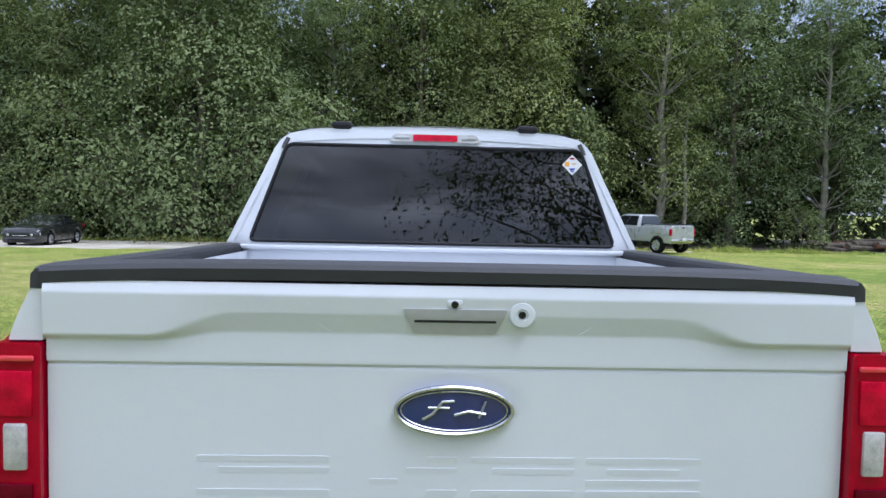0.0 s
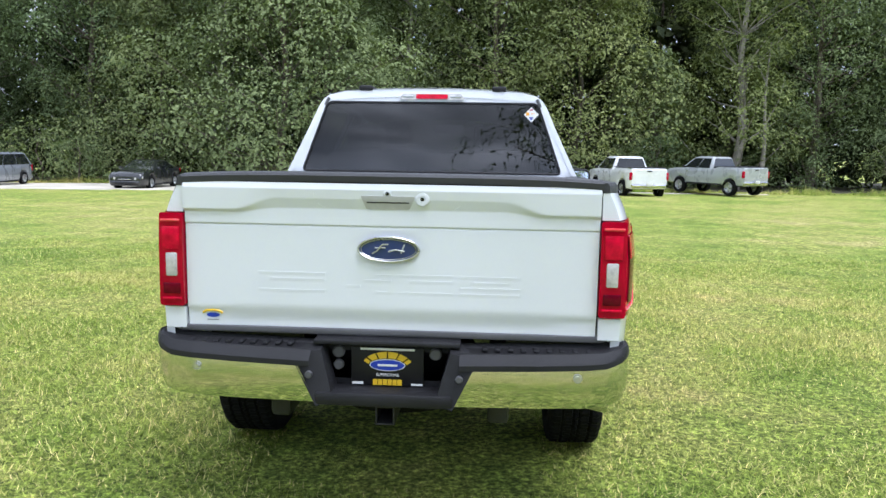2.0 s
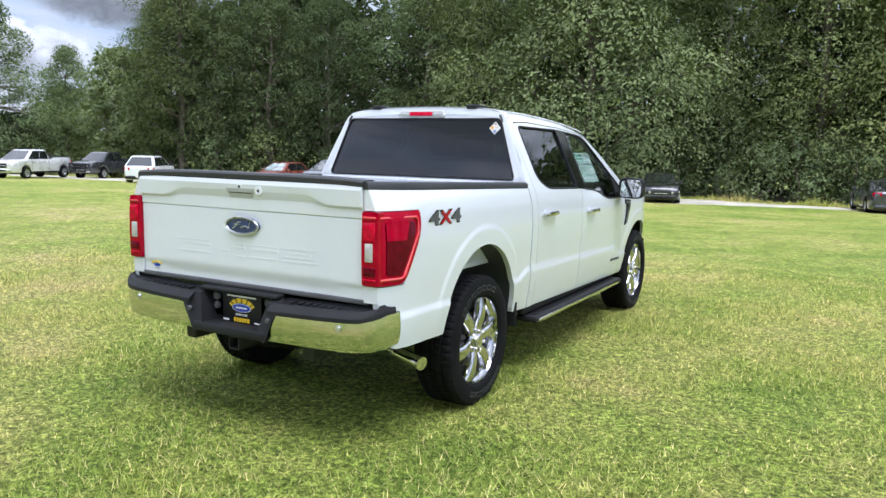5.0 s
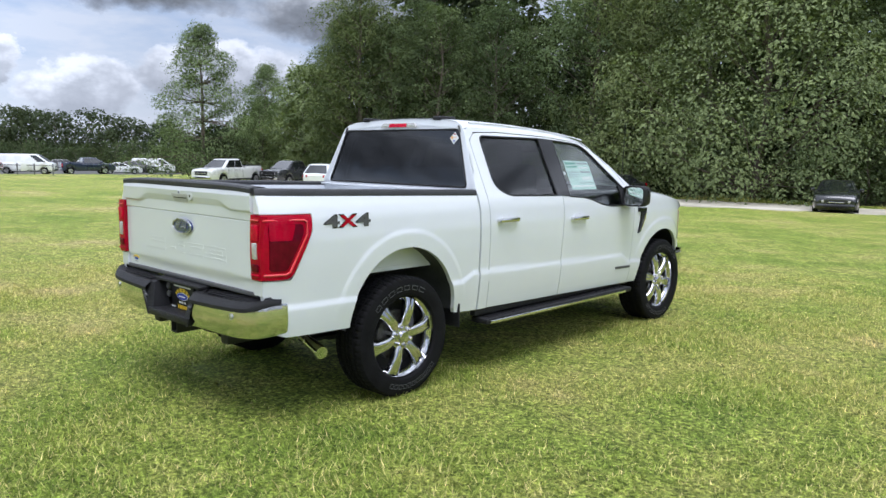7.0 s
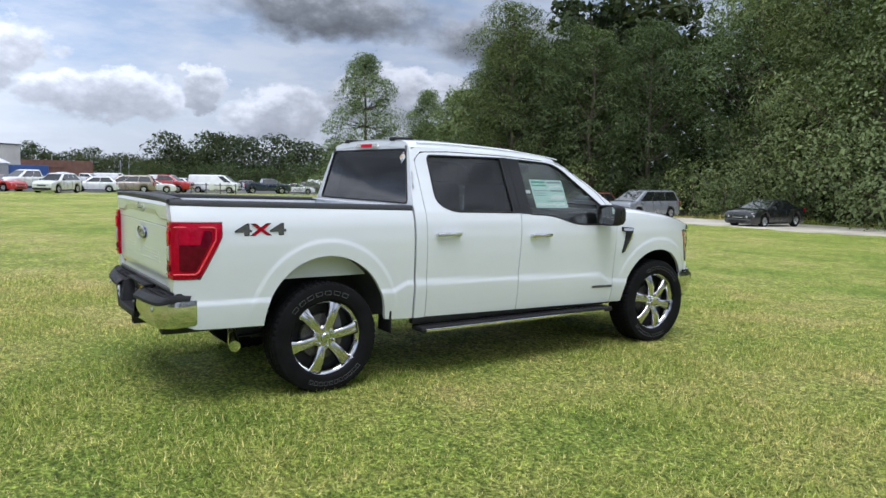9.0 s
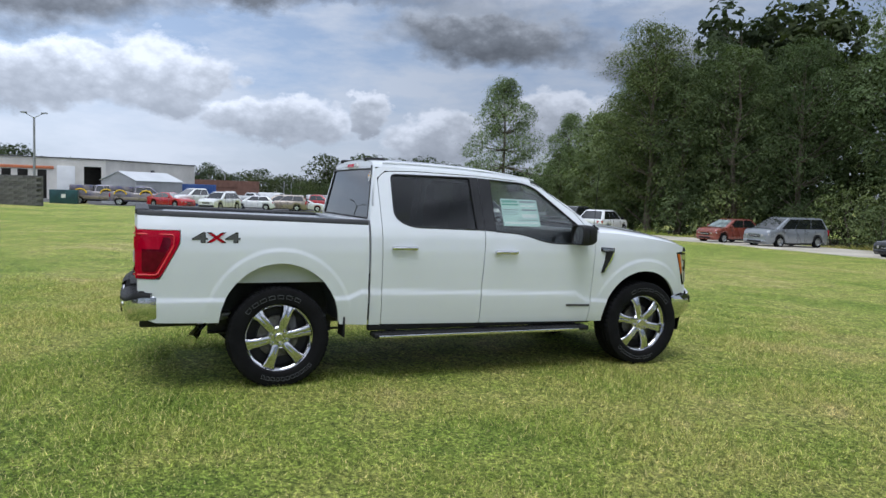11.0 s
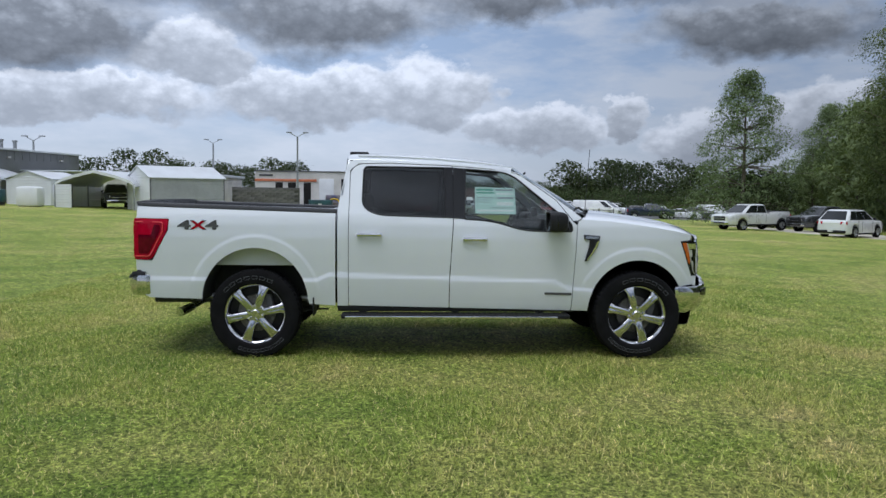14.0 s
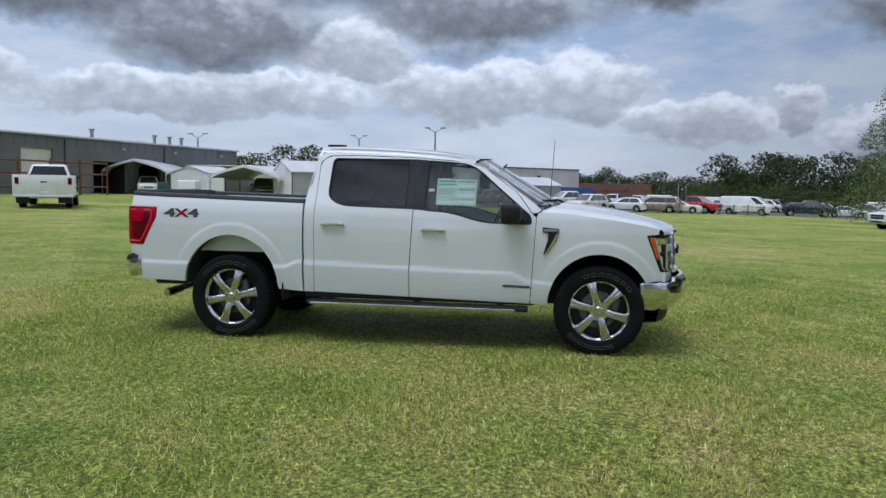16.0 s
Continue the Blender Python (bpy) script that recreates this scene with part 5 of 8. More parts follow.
    ws = sheet("windscreen", [(-0.995, 0.0), (0.995, 0.0), (0.995, 1.0), (-0.995, 1.0)], screen, M_WINDSCREEN, T, step=0.1, depth=0.005, back=True, flip=True, label="laminated windscreen")
    ws.visible_shadow = False
    for s in (-1, 1):
        rows = []
        for k in range(15):
            v = k / 14
            a, b = Vector(screen(s * 0.955, v)), Vector(screen(s * 1.0, v))
            y, z = 2.50 + (3.128 - 2.50) * v, 1.805 + (1.358 - 1.805) * v
            if 0 < v < 1:
                y, z = float(np.interp(v, [0, 0.48, 1], [2.50, 2.80, 3.128])), float(np.interp(v, [0, 0.48, 1], [1.805, 1.612, 1.360]))
            c = Vector((s * half_width(y, z), y, z))
            rows.append([a + Vector((0, 0, -0.004)), b + Vector((0, 0.002, 0.004)), b.lerp(c, 0.55) + Vector((s * 0.006, 0.004, 0.006)), c])
        part("screen_pillar", Geo().grid(rows), M_WHITE, T, angle=60)
    part("cowl", Geo().grid([[(x, 3.315 - 0.24 * (x / 0.93) ** 2 + d, z) for x in np.linspace(-0.93, 0.93, 15)] for d, z in ((-0.03, 1.395), (0.0, 1.408), (0.06, 1.395), (0.09, 1.375))]), M_BLACK, T)
    for x0, x1 in ((-0.55, 0.05), (0.10, 0.68)):
        g = Geo().tube([(x0, 3.33, 1.425), (x0 + 0.1, 3.27, 1.448), (x1, 3.245 - 0.2 * (x1 / 0.9) ** 2, 1.452)], 0.009, 6)
        part("wiper", g, M_BLACK, T)
    # bonnet
    rows = []
    for k in range(19):
        v = k / 18
        row = []
        for j in range(45):
            u = math.sin((j / 44 * 2 - 1) * math.pi / 2)
            y0 = 3.36 - 0.235 * u * u
            y1 = 4.440 - 0.195 * abs(u) ** 1.8
            y = y0 + (y1 - y0) * v
            xe = half_width(y, hood_edge(y))
            rise = 0.050 * (1 - abs(u) ** 2.2)
            dome = 0.016 * (1 - sstep(0.40, 0.56, abs(u))) - 0.008 * (1 - sstep(0.10, 0.34, abs(u)))
            z = hood_edge(y) + rise + dome * (1 - v ** 6) + 0.030 * (1 - abs(u) ** 14) - 0.045 * max(0.0, (v - 0.86) / 0.14) ** 2 * (1 - abs(u) ** 8)
            row.append((u * xe, y, z))
        rows.append(row)
    part("bonnet", Geo().grid(rows), M_WHITE, T, angle=50)
    # the bonnet's front edge turns down to the lamps
    lip = []
    for v in (0.0, 0.25, 0.55, 0.85, 1.0):
        row = []
        for x, y, z in rows[-1]:
            yn = max(y, nose_y(x, 1.145) + 0.003)
            row.append((x, y + (yn - y) * math.sin(v * math.pi / 2), z + (1.145 - z) * (1 - math.cos(v * math.pi / 2)) if v < 1 else 1.145))
        lip.append(row)
    part("bonnet_lip", Geo().grid(lip), M_WHITE, T, angle=60)
    # front end
    sheet("nose_panel", [(-0.87, 0.70), (0.87, 0.70), (0.87, 1.16), (0.60, 1.20), (-0.60, 1.20), (-0.87, 1.16)], lambda x, z: (x, nose_y(x, z) - 0.03, z), M_BLACK, T, step=0.06, depth=0.05, inward=(0, -1, 0), flip=True)
    for s in (-1, 1):
        sheet("fascia", [(0.58, 0.700), (0.868, 0.700), (0.868, 0.792), (0.80, 0.792), (0.60, 0.775)], lambda x, z, s=s: (s * x, nose_y(x, z) + 0.002, z), M_WHITE, T, step=0.03, depth=0.03, inward=(0, -1, 0), flip=s > 0)
    gr = new("grille")
    gr.parent = T
    tagged(gr, "black grille with chrome bars")
    poly = rounded([(-0.66, 0.78), (0.66, 0.78), (0.62, 1.165), (-0.62, 1.165)], 0.04)
    line_tube("grille_surround", poly, lambda x, z: (x, nose_y(x, z) + 0.004, z), 0.026, M_CHROME, gr)
    for z in (0.86, 0.93, 1.0, 1.07):
        g = Geo().tube([(x, nose_y(x, z) + 0.0, z) for x in np.linspace(-0.64, 0.64, 13)], 0.016 if z in (0.93, 1.0) else 0.009, 6)
        part("grille_bar", g, M_CHROME if z in (0.93, 1.0) else M_GLOSSBLACK, gr)
    part("nose_badge", Geo().box((0, nose_y(0, 0.97) + 0.02, 0.965), (0.25, 0.03, 0.10), 0.014), M_BLUEBADGE, gr, "blue oval badge")
    FB = [(0.0, 4.610), (0.40, 4.580), (0.66, 4.500), (0.82, 4.425), (0.920, 4.335), (0.957, 4.225), (0.965, 4.105)]
    fl = [0.0]
    for a, b in zip(FB, FB[1:]):
        fl.append(fl[-1] + math.hypot(b[0] - a[0], b[1] - a[1]))
    def front_bumper(u, z):
        w = abs(u)
        x, y = float(np.interp(w, fl, [p[0] for p in FB])), float(np.interp(w, fl, [p[1] for p in FB]))
        k = 1 - 2.2 * ((z - 0.62) / 0.16) ** 2
        return (math.copysign(x, u) * (0.985 + 0.015 * k), y - 0.055 * ((z - 0.62) / 0.14) ** 2, z)
    L = fl[-1]
    fb = sheet("front_bumper", rounded([(-L, 0.692), (-L, 0.450), (-L * 0.8, 0.425), (L * 0.8, 0.425), (L, 0.450), (L, 0.692), (L * 0.72, 0.700), (L * 0.64, 0.742), (-L * 0.64, 0.742), (-L * 0.72, 0.700)], 0.03), front_bumper, M_CHROME, T, step=0.05, depth=0.03, inward=(0, -1, 0), flip=True, label="chrome front bumper")
    for s in (-1, 1):
        u0 = L * 0.70
        sheet("fog_lamp", rounded([(s * (u0 - 0.12), 0.675), (s * (u0 + 0.11), 0.665), (s * (u0 + 0.10), 0.605), (s * (u0 - 0.10), 0.590)][::s], 0.02), lambda u, z: tuple(Vector(front_bumper(u, z)) + Vector((0.004 * (1 if u > 0 else -1), 0.004, 0))), M_GLOSSBLACK, fb, step=0.05, depth=0.01, inward=(0, -1, 0), flip=True)
    part("air_dam", Geo().grid([[(x, 4.42 - 0.20 * abs(x / 0.9) ** 2.4 + d, z) for x in np.linspace(-0.88, 0.88, 21)] for d, z in ((-0.16, 0.46), (0.03, 0.46), (0.0, 0.315), (-0.12, 0.305), (-0.16, 0.44))]), M_BLACK, T)
    # bed floor, headboard, tailgate
    bf = part("bed_floor", Geo().box((0, -0.16, 0.885), (1.68, 1.78, 0.03)), M_WHITE, T)
    for k in range(14):
        part("floor_rib", Geo().box((-0.72 + k * 0.111, -0.16, 0.903), (0.055, 1.76, 0.008), 0.003), M_WHITE, bf)
    part("bed_headboard", Geo().box((0, 0.735, 1.16), (1.72, 0.03, 0.50), 0.008).box((0, 0.722, 1.412), (1.74, 0.060, 0.022), 0.008), M_WHITE, T)
    gate = new("tailgate")
    gate.parent = T
    tagged(gate, "white stamped tailgate")
    zs = list(np.arange(0.834, 1.262, 0.0115)) + list(np.arange(1.262, 1.4501, 0.0036)) + [1.450]
    xs = [-0.845 + 1.69 * k / 110 for k in range(111)]
    skin = [[(x, gate_y(x, z), z) for x in xs] for z in zs]
    skin = [[(x, y + 0.05, z) for x, y, z in skin[0]]] + skin + [[(x, y + 0.05, z) for x, y, z in skin[-1]]]
    skin = [[(r[0][0], r[0][1] + 0.05, r[0][2])] + r + [(r[-1][0], r[-1][1] + 0.05, r[-1][2])] for r in skin]
    part("gate_skin", Geo().grid(skin), M_WHITE, gate, angle=40)
    part("gate_inner", Geo().box((0, -1.045, 1.14), (1.68, 0.03, 0.58), 0.01), M_WHITE, gate)
    rows = []
    for k in range(25):
        x = -0.852 + 1.704 * k / 24
        z = 1.476 + 0.014 * (1 - (x / 0.85) ** 4)
        rows.append([(x, -1.133, z - 0.034), (x, -1.136, z - 0.010), (x, -1.126, z), (x, -1.06, z + 0.004), (x, -1.030, z), (x, -1.026, z - 0.02), (x, -1.026, z - 0.05)])
    g = Geo().grid(rows)
    g.f += [tuple(range(7)), tuple(range(24 * 7 + 6, 24 * 7 - 1, -1))]
    part("gate_cap", g, M_RAIL, gate, "black plastic tailgate cap")
    # release handle, camera, step lock
    sheet("handle_recess", rounded([(-0.090, 1.348), (0.084, 1.348), (0.108, 1.402), (-0.112, 1.402)], 0.006), lambda x, z: (x, gate_y(x, z) - 0.003, z), M_HANDLE, gate, step=0.012, depth=0.008, inward=(0, 1, 0), label="silver handle recess")
    part("release_handle", Geo().box((-0.002, -1.1275, 1.394), (0.190, 0.014, 0.010), 0.003).box((-0.002, -1.1275, 1.376), (0.172, 0.010, 0.006), 0.002), M_BLACK, gate)
    part("camera_housing", Geo().box((-0.004, -1.132, 1.414), (0.034, 0.012, 0.020), 0.005), M_WHITE, gate)
    part("camera_lens", Geo().lathe([(0.0, 0.006), (0.006, 0.006), (0.008, 0.003), (0.008, -0.01)], 18, Matrix.Translation((-0.004, -1.136, 1.412)) @ Matrix.Rotation(radians(-90), 4, "Z")), M_GLOSSBLACK, gate)
    lk = part("step_release", Geo().lathe([(0.0, 0.005), (0.011, 0.005), (0.013, 0.008), (0.025, 0.007), (0.030, 0.001), (0.030, -0.02)], 32, Matrix.Translation((0.137, -1.130, 1.392)) @ Matrix.Rotation(radians(-90), 4, "Z")), M_WHITE, gate)
    part("lock_barrel", Geo().lathe([(0.0, 0.009), (0.006, 0.009), (0.008, 0.006)], 20, Matrix.Translation((0.137, -1.130, 1.392)) @ Matrix.Rotation(radians(-90), 4, "Z")), M_GLOSSBLACK, lk)
    for s in (-1, 1):
        line_tube("gate_seam", [(s * 0.305, 1.448), (s * 0.305, 1.41), (s * 0.285, 1.365), (s * 0.26, 1.348)], lambda x, z: (x, gate_y(x, z) + 0.0008, z), 0.0016, M_WHITE, gate, closed=False, n=5)
    # oval badge
    def oval(a, b, n=48):
        return [(a * math.cos(2 * math.pi * k / n), 1.186 + b * math.sin(2 * math.pi * k / n)) for k in range(n)]
    bd = sheet("oval_badge", oval(0.126, 0.0515), lambda x, z: (x, -1.1205 - 0.006 * (1 - (x / 0.13) ** 2), z), M_BLUEBADGE, gate, step=0.02, depth=0.02, inward=(0, 1, 0), label="blue oval badge with a chrome rim")
    line_tube("badge_rim", oval(0.1235, 0.0500), lambda x, z: (x, -1.1245 - 0.005 * (1 - (x / 0.13) ** 2), z), 0.0045, M_SILVER, bd)
    line_tube("badge_line", oval(0.1125, 0.0415), lambda x, z: (x, -1.1240 - 0.006 * (1 - (x / 0.13) ** 2), z), 0.0014, M_SILVER, bd)
    for pts, r in (([(-0.066, 1.168), (-0.045, 1.180), (-0.025, 1.206), (0.0, 1.208)], 0.003), ([(-0.055, 1.193), (-0.01, 1.193)], 0.0024), ([(0.0, 1.178), (0.03, 1.186), (0.066, 1.180)], 0.003), ([(0.052, 1.172), (0.066, 1.208)], 0.0026)):
        line_tube("badge_stroke", pts, lambda x, z: (x, -1.1265 - 0.006 * (1 - (x / 0.13) ** 2), z), r, M_SILVER, bd, closed=False)
    # the stamped blocks in the skin below
    for x0, x1, cuts in ((-0.540, -0.262, (1, 2)), (-0.222, -0.116, (2,)), (-0.100, 0.010, (0, 3)), (0.040, 0.262, (1, 2)), (0.288, 0.538, (1,))):
        for k in range(4):
            if k == 3 and x1 - x0 < 0.12 and cuts == (2,):
                continue
            z1 = 1.082 - 0.024 * k
            inset = 0.045 if k in cuts else 0.0
            if (cuts == (2,) and k != 2) or (k in (1, 2) and cuts not in ((2,), (1,)) and k == 2):
                continue
            p = rounded([(x0 + inset, z1 - 0.013), (x1 - (inset if k in (1, 2) and cuts == (1,) else 0), z1 - 0.013), (x1 - (inset if k in (1, 2) and cuts == (1,) else 0), z1), (x0 + inset, z1)], 0.005)
            sheet("stamped_bar", p, lambda x, z, z1=z1: (x, gate_y(x, z) - 0.0006 - 0.0008 * (z - z1 + 0.013) / 0.013, z), M_WHITE, gate, step=0.06, depth=0.005, inward=(0, 1, 0))
    dec = tagged(new("dealer_decal"), "small yellow and blue dealer decal")
    dec.parent = gate
    line_tube("decal_arc", [(-0.785, 0.898), (-0.770, 0.907), (-0.742, 0.911), (-0.714, 0.907), (-0.700, 0.898)], lambda x, z: (x, gate_y(x, z) - 0.001, z), 0.0055, M_YELLOW, dec, closed=False)
    sheet("decal_oval", [(-0.742 + 0.028 * math.cos(a), 0.889 + 0.010 * math.sin(a)) for a in np.linspace(0, 6.02, 24)], lambda x, z: (x, gate_y(x, z) - 0.002, z), M_BLUEPRINT, dec, step=0.03, depth=0.002, inward=(0, 1, 0))
    part("decal_bar", Geo().box((-0.742, gate_y(-0.742, 0.868) - 0.001, 0.869), (0.05, 0.002, 0.004)), M_GREYPRINT, dec)
    # rear bumper
    bump = new("rear_bumper")
    bump.parent = T
    tagged(bump, "chrome step bumper with black pads")
    for s in (-1, 1):
        fl_ = s < 0
        end = _bl[-1]
        ch = rounded([(0.272, 0.566), (0.80, 0.572), (end - 0.10, 0.590), (end, 0.603), (end, 0.785), (end - 0.06, 0.790), (end - 0.24, 0.752), (0.355, 0.738)], [0.012, 0, 0.03, 0.012, 0.012, 0.03, 0.05, 0.012])
        c = sheet("chrome_end", ch, bumper_shape(s), M_CHROME, bump, step=0.03, depth=0.04, inward=(0, 1, 0), flip=fl_, label="bright chrome bumper end")
        x, y, z = bumper_shape(s)(0.768, 0.705)
        sn = part("parking_sensor", Geo().lathe([(0.0, 0.006), (0.010, 0.006), (0.012, 0.002), (0.018, 0.003), (0.019, -0.01)], 20, Matrix.Translation((x, y - 0.002, z)) @ Matrix.Rotation(radians(-90), 4, "Z")), M_SILVER, c)
        # step pad: slopes up and in, with ribs
        rows = []
        for k in range(22):
            u = 0.30 + (end - 0.30) * k / 21
            x, y = bumper_at(u)
            zt = float(np.interp(u, [0.30, end - 0.24, end - 0.06, end], [0.736, 0.752, 0.790, 0.785]))
            xi, yi = min(x, 0.955), max(y + 0.03, -1.10) if u > end - 0.16 else -1.075
            q = 1 - sstep(0.30, 0.42, u)
            row = []
            for t, dz in ((0.0, -0.012), (0.0, 0.010), (0.06, 0.022), (0.25, 0.045), (0.34, 0.046), (0.42, 0.040), (0.80, 0.046), (0.9, 0.060), (1.0, 0.060)):
                row.append((s * (x + (xi - x) * t), y - 0.006 * (1 - t) + (yi - y) * t, zt + dz * (1 - 0.4 * sstep(end - 0.2, end, u))))
            rows.append(row)
        pad = part("step_pad", Geo().grid(rows), M_BLACK, bump, "black ribbed step pad", angle=30)
        for k in range(9):
            part("pad_rib", Geo().box((s * (0.40 + 0.052 * k), -1.140, 0.790), (0.022, 0.055, 0.012), 0.004), M_BLACK, pad)
        # cheek of the number plate pocket
        g = Geo().add([(s * 0.36, -1.250, 0.738), (s * 0.275, -1.250, 0.560), (s * 0.205, -1.245, 0.585), (s * 0.262, -1.20, 0.780), (s * 0.300, -1.10, 0.800), (s * 0.375, -1.22, 0.770), (s * 0.262, -1.10, 0.80), (s * 0.205, -1.12, 0.585)],
                      [(0, 1, 2, 3, 5) if s < 0 else (5, 3, 2, 1, 0), (3, 4, 5) if s > 0 else (5, 4, 3), (3, 6, 4), (2, 7, 6, 3) if s < 0 else (3, 6, 7, 2)])
        part("pocket_cheek", g, M_BLACK, bump, angle=30)
        x = 0.305
        part("parking_sensor", Geo().lathe([(0.0, 0.005), (0.012, 0.005), (0.015, 0.0), (0.015, -0.01)], 20, Matrix.Translation((s * 0.302, -1.251, 0.690)) @ Matrix.Rotation(radians(-90), 4, "Z")), M_GREYTRIM, bump)
    g = Geo().box((0, -1.225, 0.590), (0.56, 0.05, 0.055), 0.012)
    part("lower_bar", g, M_BLACK, bump)
    part("pocket_back", Geo().box((0, -1.10, 0.69), (0.60, 0.03, 0.26), 0.006), M_BLACK, bump)
    part("pocket_top", Geo().box((0, -1.13, 0.805), (0.60, 0.09, 0.020), 0.006), M_BLACK, bump)
    part("bumper_beam", Geo().box((0, -1.09, 0.70), (1.86, 0.05, 0.16), 0.02), M_BLACK, bump)
    part("pocket_floor", Geo().box((0, -1.17, 0.600), (0.44, 0.12, 0.030), 0.01), M_BLACK, bump)
    g = Geo().box((0, -1.085, 0.834), (1.76, 0.06, 0.026), 0.006)
    part("gate_sill", g, M_GREYTRIM, T)
    cov = Geo()
    for z, r in ((0.755, 0.026), (0.700, 0.022)):
        cov.lathe([(0.0, 0.016), (r - 0.005, 0.016), (r, 0.010), (r, -0.01)], 24, Matrix.Translation((-0.205, -1.118, z)) @ Matrix.Rotation(radians(-90), 4, "Z"))
    part("trailer_socket", cov, M_GREYTRIM, bump, "black trailer sockets")
    part("step_socket", Geo().lathe([(0.0, 0.016), (0.021, 0.016), (0.026, 0.010), (0.026, -0.01)], 24, Matrix.Translation((0.198, -1.118, 0.755)) @ Matrix.Rotation(radians(-90), 4, "Z")), M_GREYTRIM, bump)
    # dealer plate
    pl = part("dealer_plate", Geo().box((0.0, -1.128, 0.699), (0.302, 0.010, 0.166), 0.004), M_PLATEBLACK, T, "black dealer plate with yellow and blue print")
    def flat(x0, x1, z0, z1, material, nm="plate_bar", y=-1.1345, r=0.003):
        part(nm, Geo().box(((x0 + x1) / 2, y, (z0 + z1) / 2), (x1 - x0, 0.003, z1 - z0), 0.0), material, pl)
    flat(-0.112, 0.112, 0.7685, 0.7775, M_WHITEPRINT)
    flat(-0.146, -0.100, 0.622, 0.632, M_WHITEPRINT)
    flat(0.098, 0.146, 0.622, 0.630, M_WHITEPRINT)
    shp = lambda x, z: (x, -1.1335, z)
    sheet("plate_arch", [(0.105 * math.cos(a), 0.700 + 0.062 * math.sin(a)) for a in np.linspace(0.35, math.pi - 0.35, 15)] + [(0.082 * math.cos(a), 0.700 + 0.034 * math.sin(a)) for a in np.linspace(math.pi - 0.25, 0.25, 15)], shp, M_YELLOW, pl, step=0.02, depth=0.003, inward=(0, 1, 0))
    for k in range(5):
        a = math.pi * (0.20 + 0.15 * k)
        g = Geo().box((0, 0, 0), (0.0045, 0.004, 0.030))
        part("plate_gap", g, M_GLOSSBLACK, pl, at=Matrix.Translation((0.094 * math.cos(a), -1.134, 0.700 + 0.049 * math.sin(a))) @ Matrix.Rotation(math.pi / 2 - a, 4, "Y"))
    sheet("plate_oval", [(0.074 * math.cos(a), 0.706 + 0.025 * math.sin(a)) for a in np.linspace(0, 6.08, 32)], lambda x, z: (x, -1.1355, z), M_WHITEPRINT, pl, step=0.03, depth=0.004, inward=(0, 1, 0))
    sheet("plate_oval", [(0.070 * math.cos(a), 0.706 + 0.0222 * math.sin(a)) for a in np.linspace(0, 6.08, 32)], lambda x, z: (x, -1.1365, z), M_BLUEPRINT, pl, step=0.03, depth=0.004, inward=(0, 1, 0))
    flat(-0.040, 0.042, 0.702, 0.710, M_WHITEPRINT, y=-1.1380)
    flat(-0.060, 0.060, 0.621, 0.645, M_YELLOW)
    for k in range(5):
        flat(-0.041 + 0.02 * k, -0.039 + 0.02 * k, 0.620, 0.646, M_GLOSSBLACK, "plate_gap", y=-1.1355)
    lettering("plate_word", "SUPERSTORE", 0.0165, M_WHITEPRINT, pl, Matrix.Translation((0, -1.1345, 0.664)) @ Matrix.Rotation(radians(90), 4, "X"), 0.0008)
    # hitch, exhaust, spare wheel, chassis
    g = Geo()
    for x, z, w, h in ((-0.036, 0.512, 0.008, 0.080), (0.036, 0.512, 0.008, 0.080), (0.0, 0.476, 0.08, 0.008), (0.0, 0.548, 0.08, 0.008)):
        g.box((x, -1.05, z), (w, 0.30, h), 0.002)
    g.box((0, -0.92, 0.53), (1.10, 0.07, 0.07), 0.01)
    part("tow_hitch", g, M_FRAME, T, "black square tow hitch receiver")
    g = Geo().tube([(0.50, 0.5, 0.50), (0.50, -0.35, 0.55), (0.54, -0.54, 0.52), (0.64, -0.62, 0.475), (0.80, -0.663, 0.448)], 0.032, 14)
    ex = part("exhaust_pipe", g, M_SILVER, T, "bright exhaust pipe")
    d = Vector((0.94, -0.25, -0.115)).normalized()
    p0 = Vector((0.770, -0.655, 0.452))
    tip = Geo().tube([p0, p0 + d * 0.10, p0 + d * 0.205, p0 + d * 0.212, p0 + d * 0.207], [0.037, 0.042, 0.042, 0.0405, 0.0385], 20, caps=False)
    part("exhaust_tip", tip, M_CHROME, ex, "chrome exhaust tip")
    # the inside of the tip is a separate near-black tube
    bore = Geo().tube([p0 + d * 0.208, p0 + d * 0.10, p0 + d * 0.09, p0 + d * 0.09], [0.0388, 0.037, 0.02, 0.0005], 20, caps=False)
    part("exhaust_bore", bore, M_RUBBER, ex, "dark exhaust bore")
    g = Geo()
    for s in (-1, 1):
        g.box((s * 0.46, 1.55, 0.53), (0.09, 5.3, 0.15), 0.02)
    for y in (-0.6, 0.7, 1.6, 2.6, 3.3):
        g.box((0, y, 0.53), (0.9, 0.10, 0.10), 0.02)
    g.box((0, 1.9, 0.47), (0.5, 2.4, 0.10), 0.03)
    part("chassis_rail", g, M_FRAME, T)
    part("rear_axle", Geo().tube([(-0.74, 0, 0.412), (-0.15, 0, 0.412), (-0.10, 0, 0.412), (0.12, 0, 0.412), (0.17, 0, 0.412), (0.74, 0, 0.412)], [0.045, 0.05, 0.14, 0.14, 0.05, 0.045], 14), M_FRAME, T)
    part("front_axle", Geo().tube([(-0.74, 3.69, 0.412), (0.74, 3.69, 0.412)], 0.05, 12).box((0, 3.69, 0.50), (0.8, 0.5, 0.2), 0.05), M_FRAME, T)
    for s in (-1, 1):
        g = Geo()
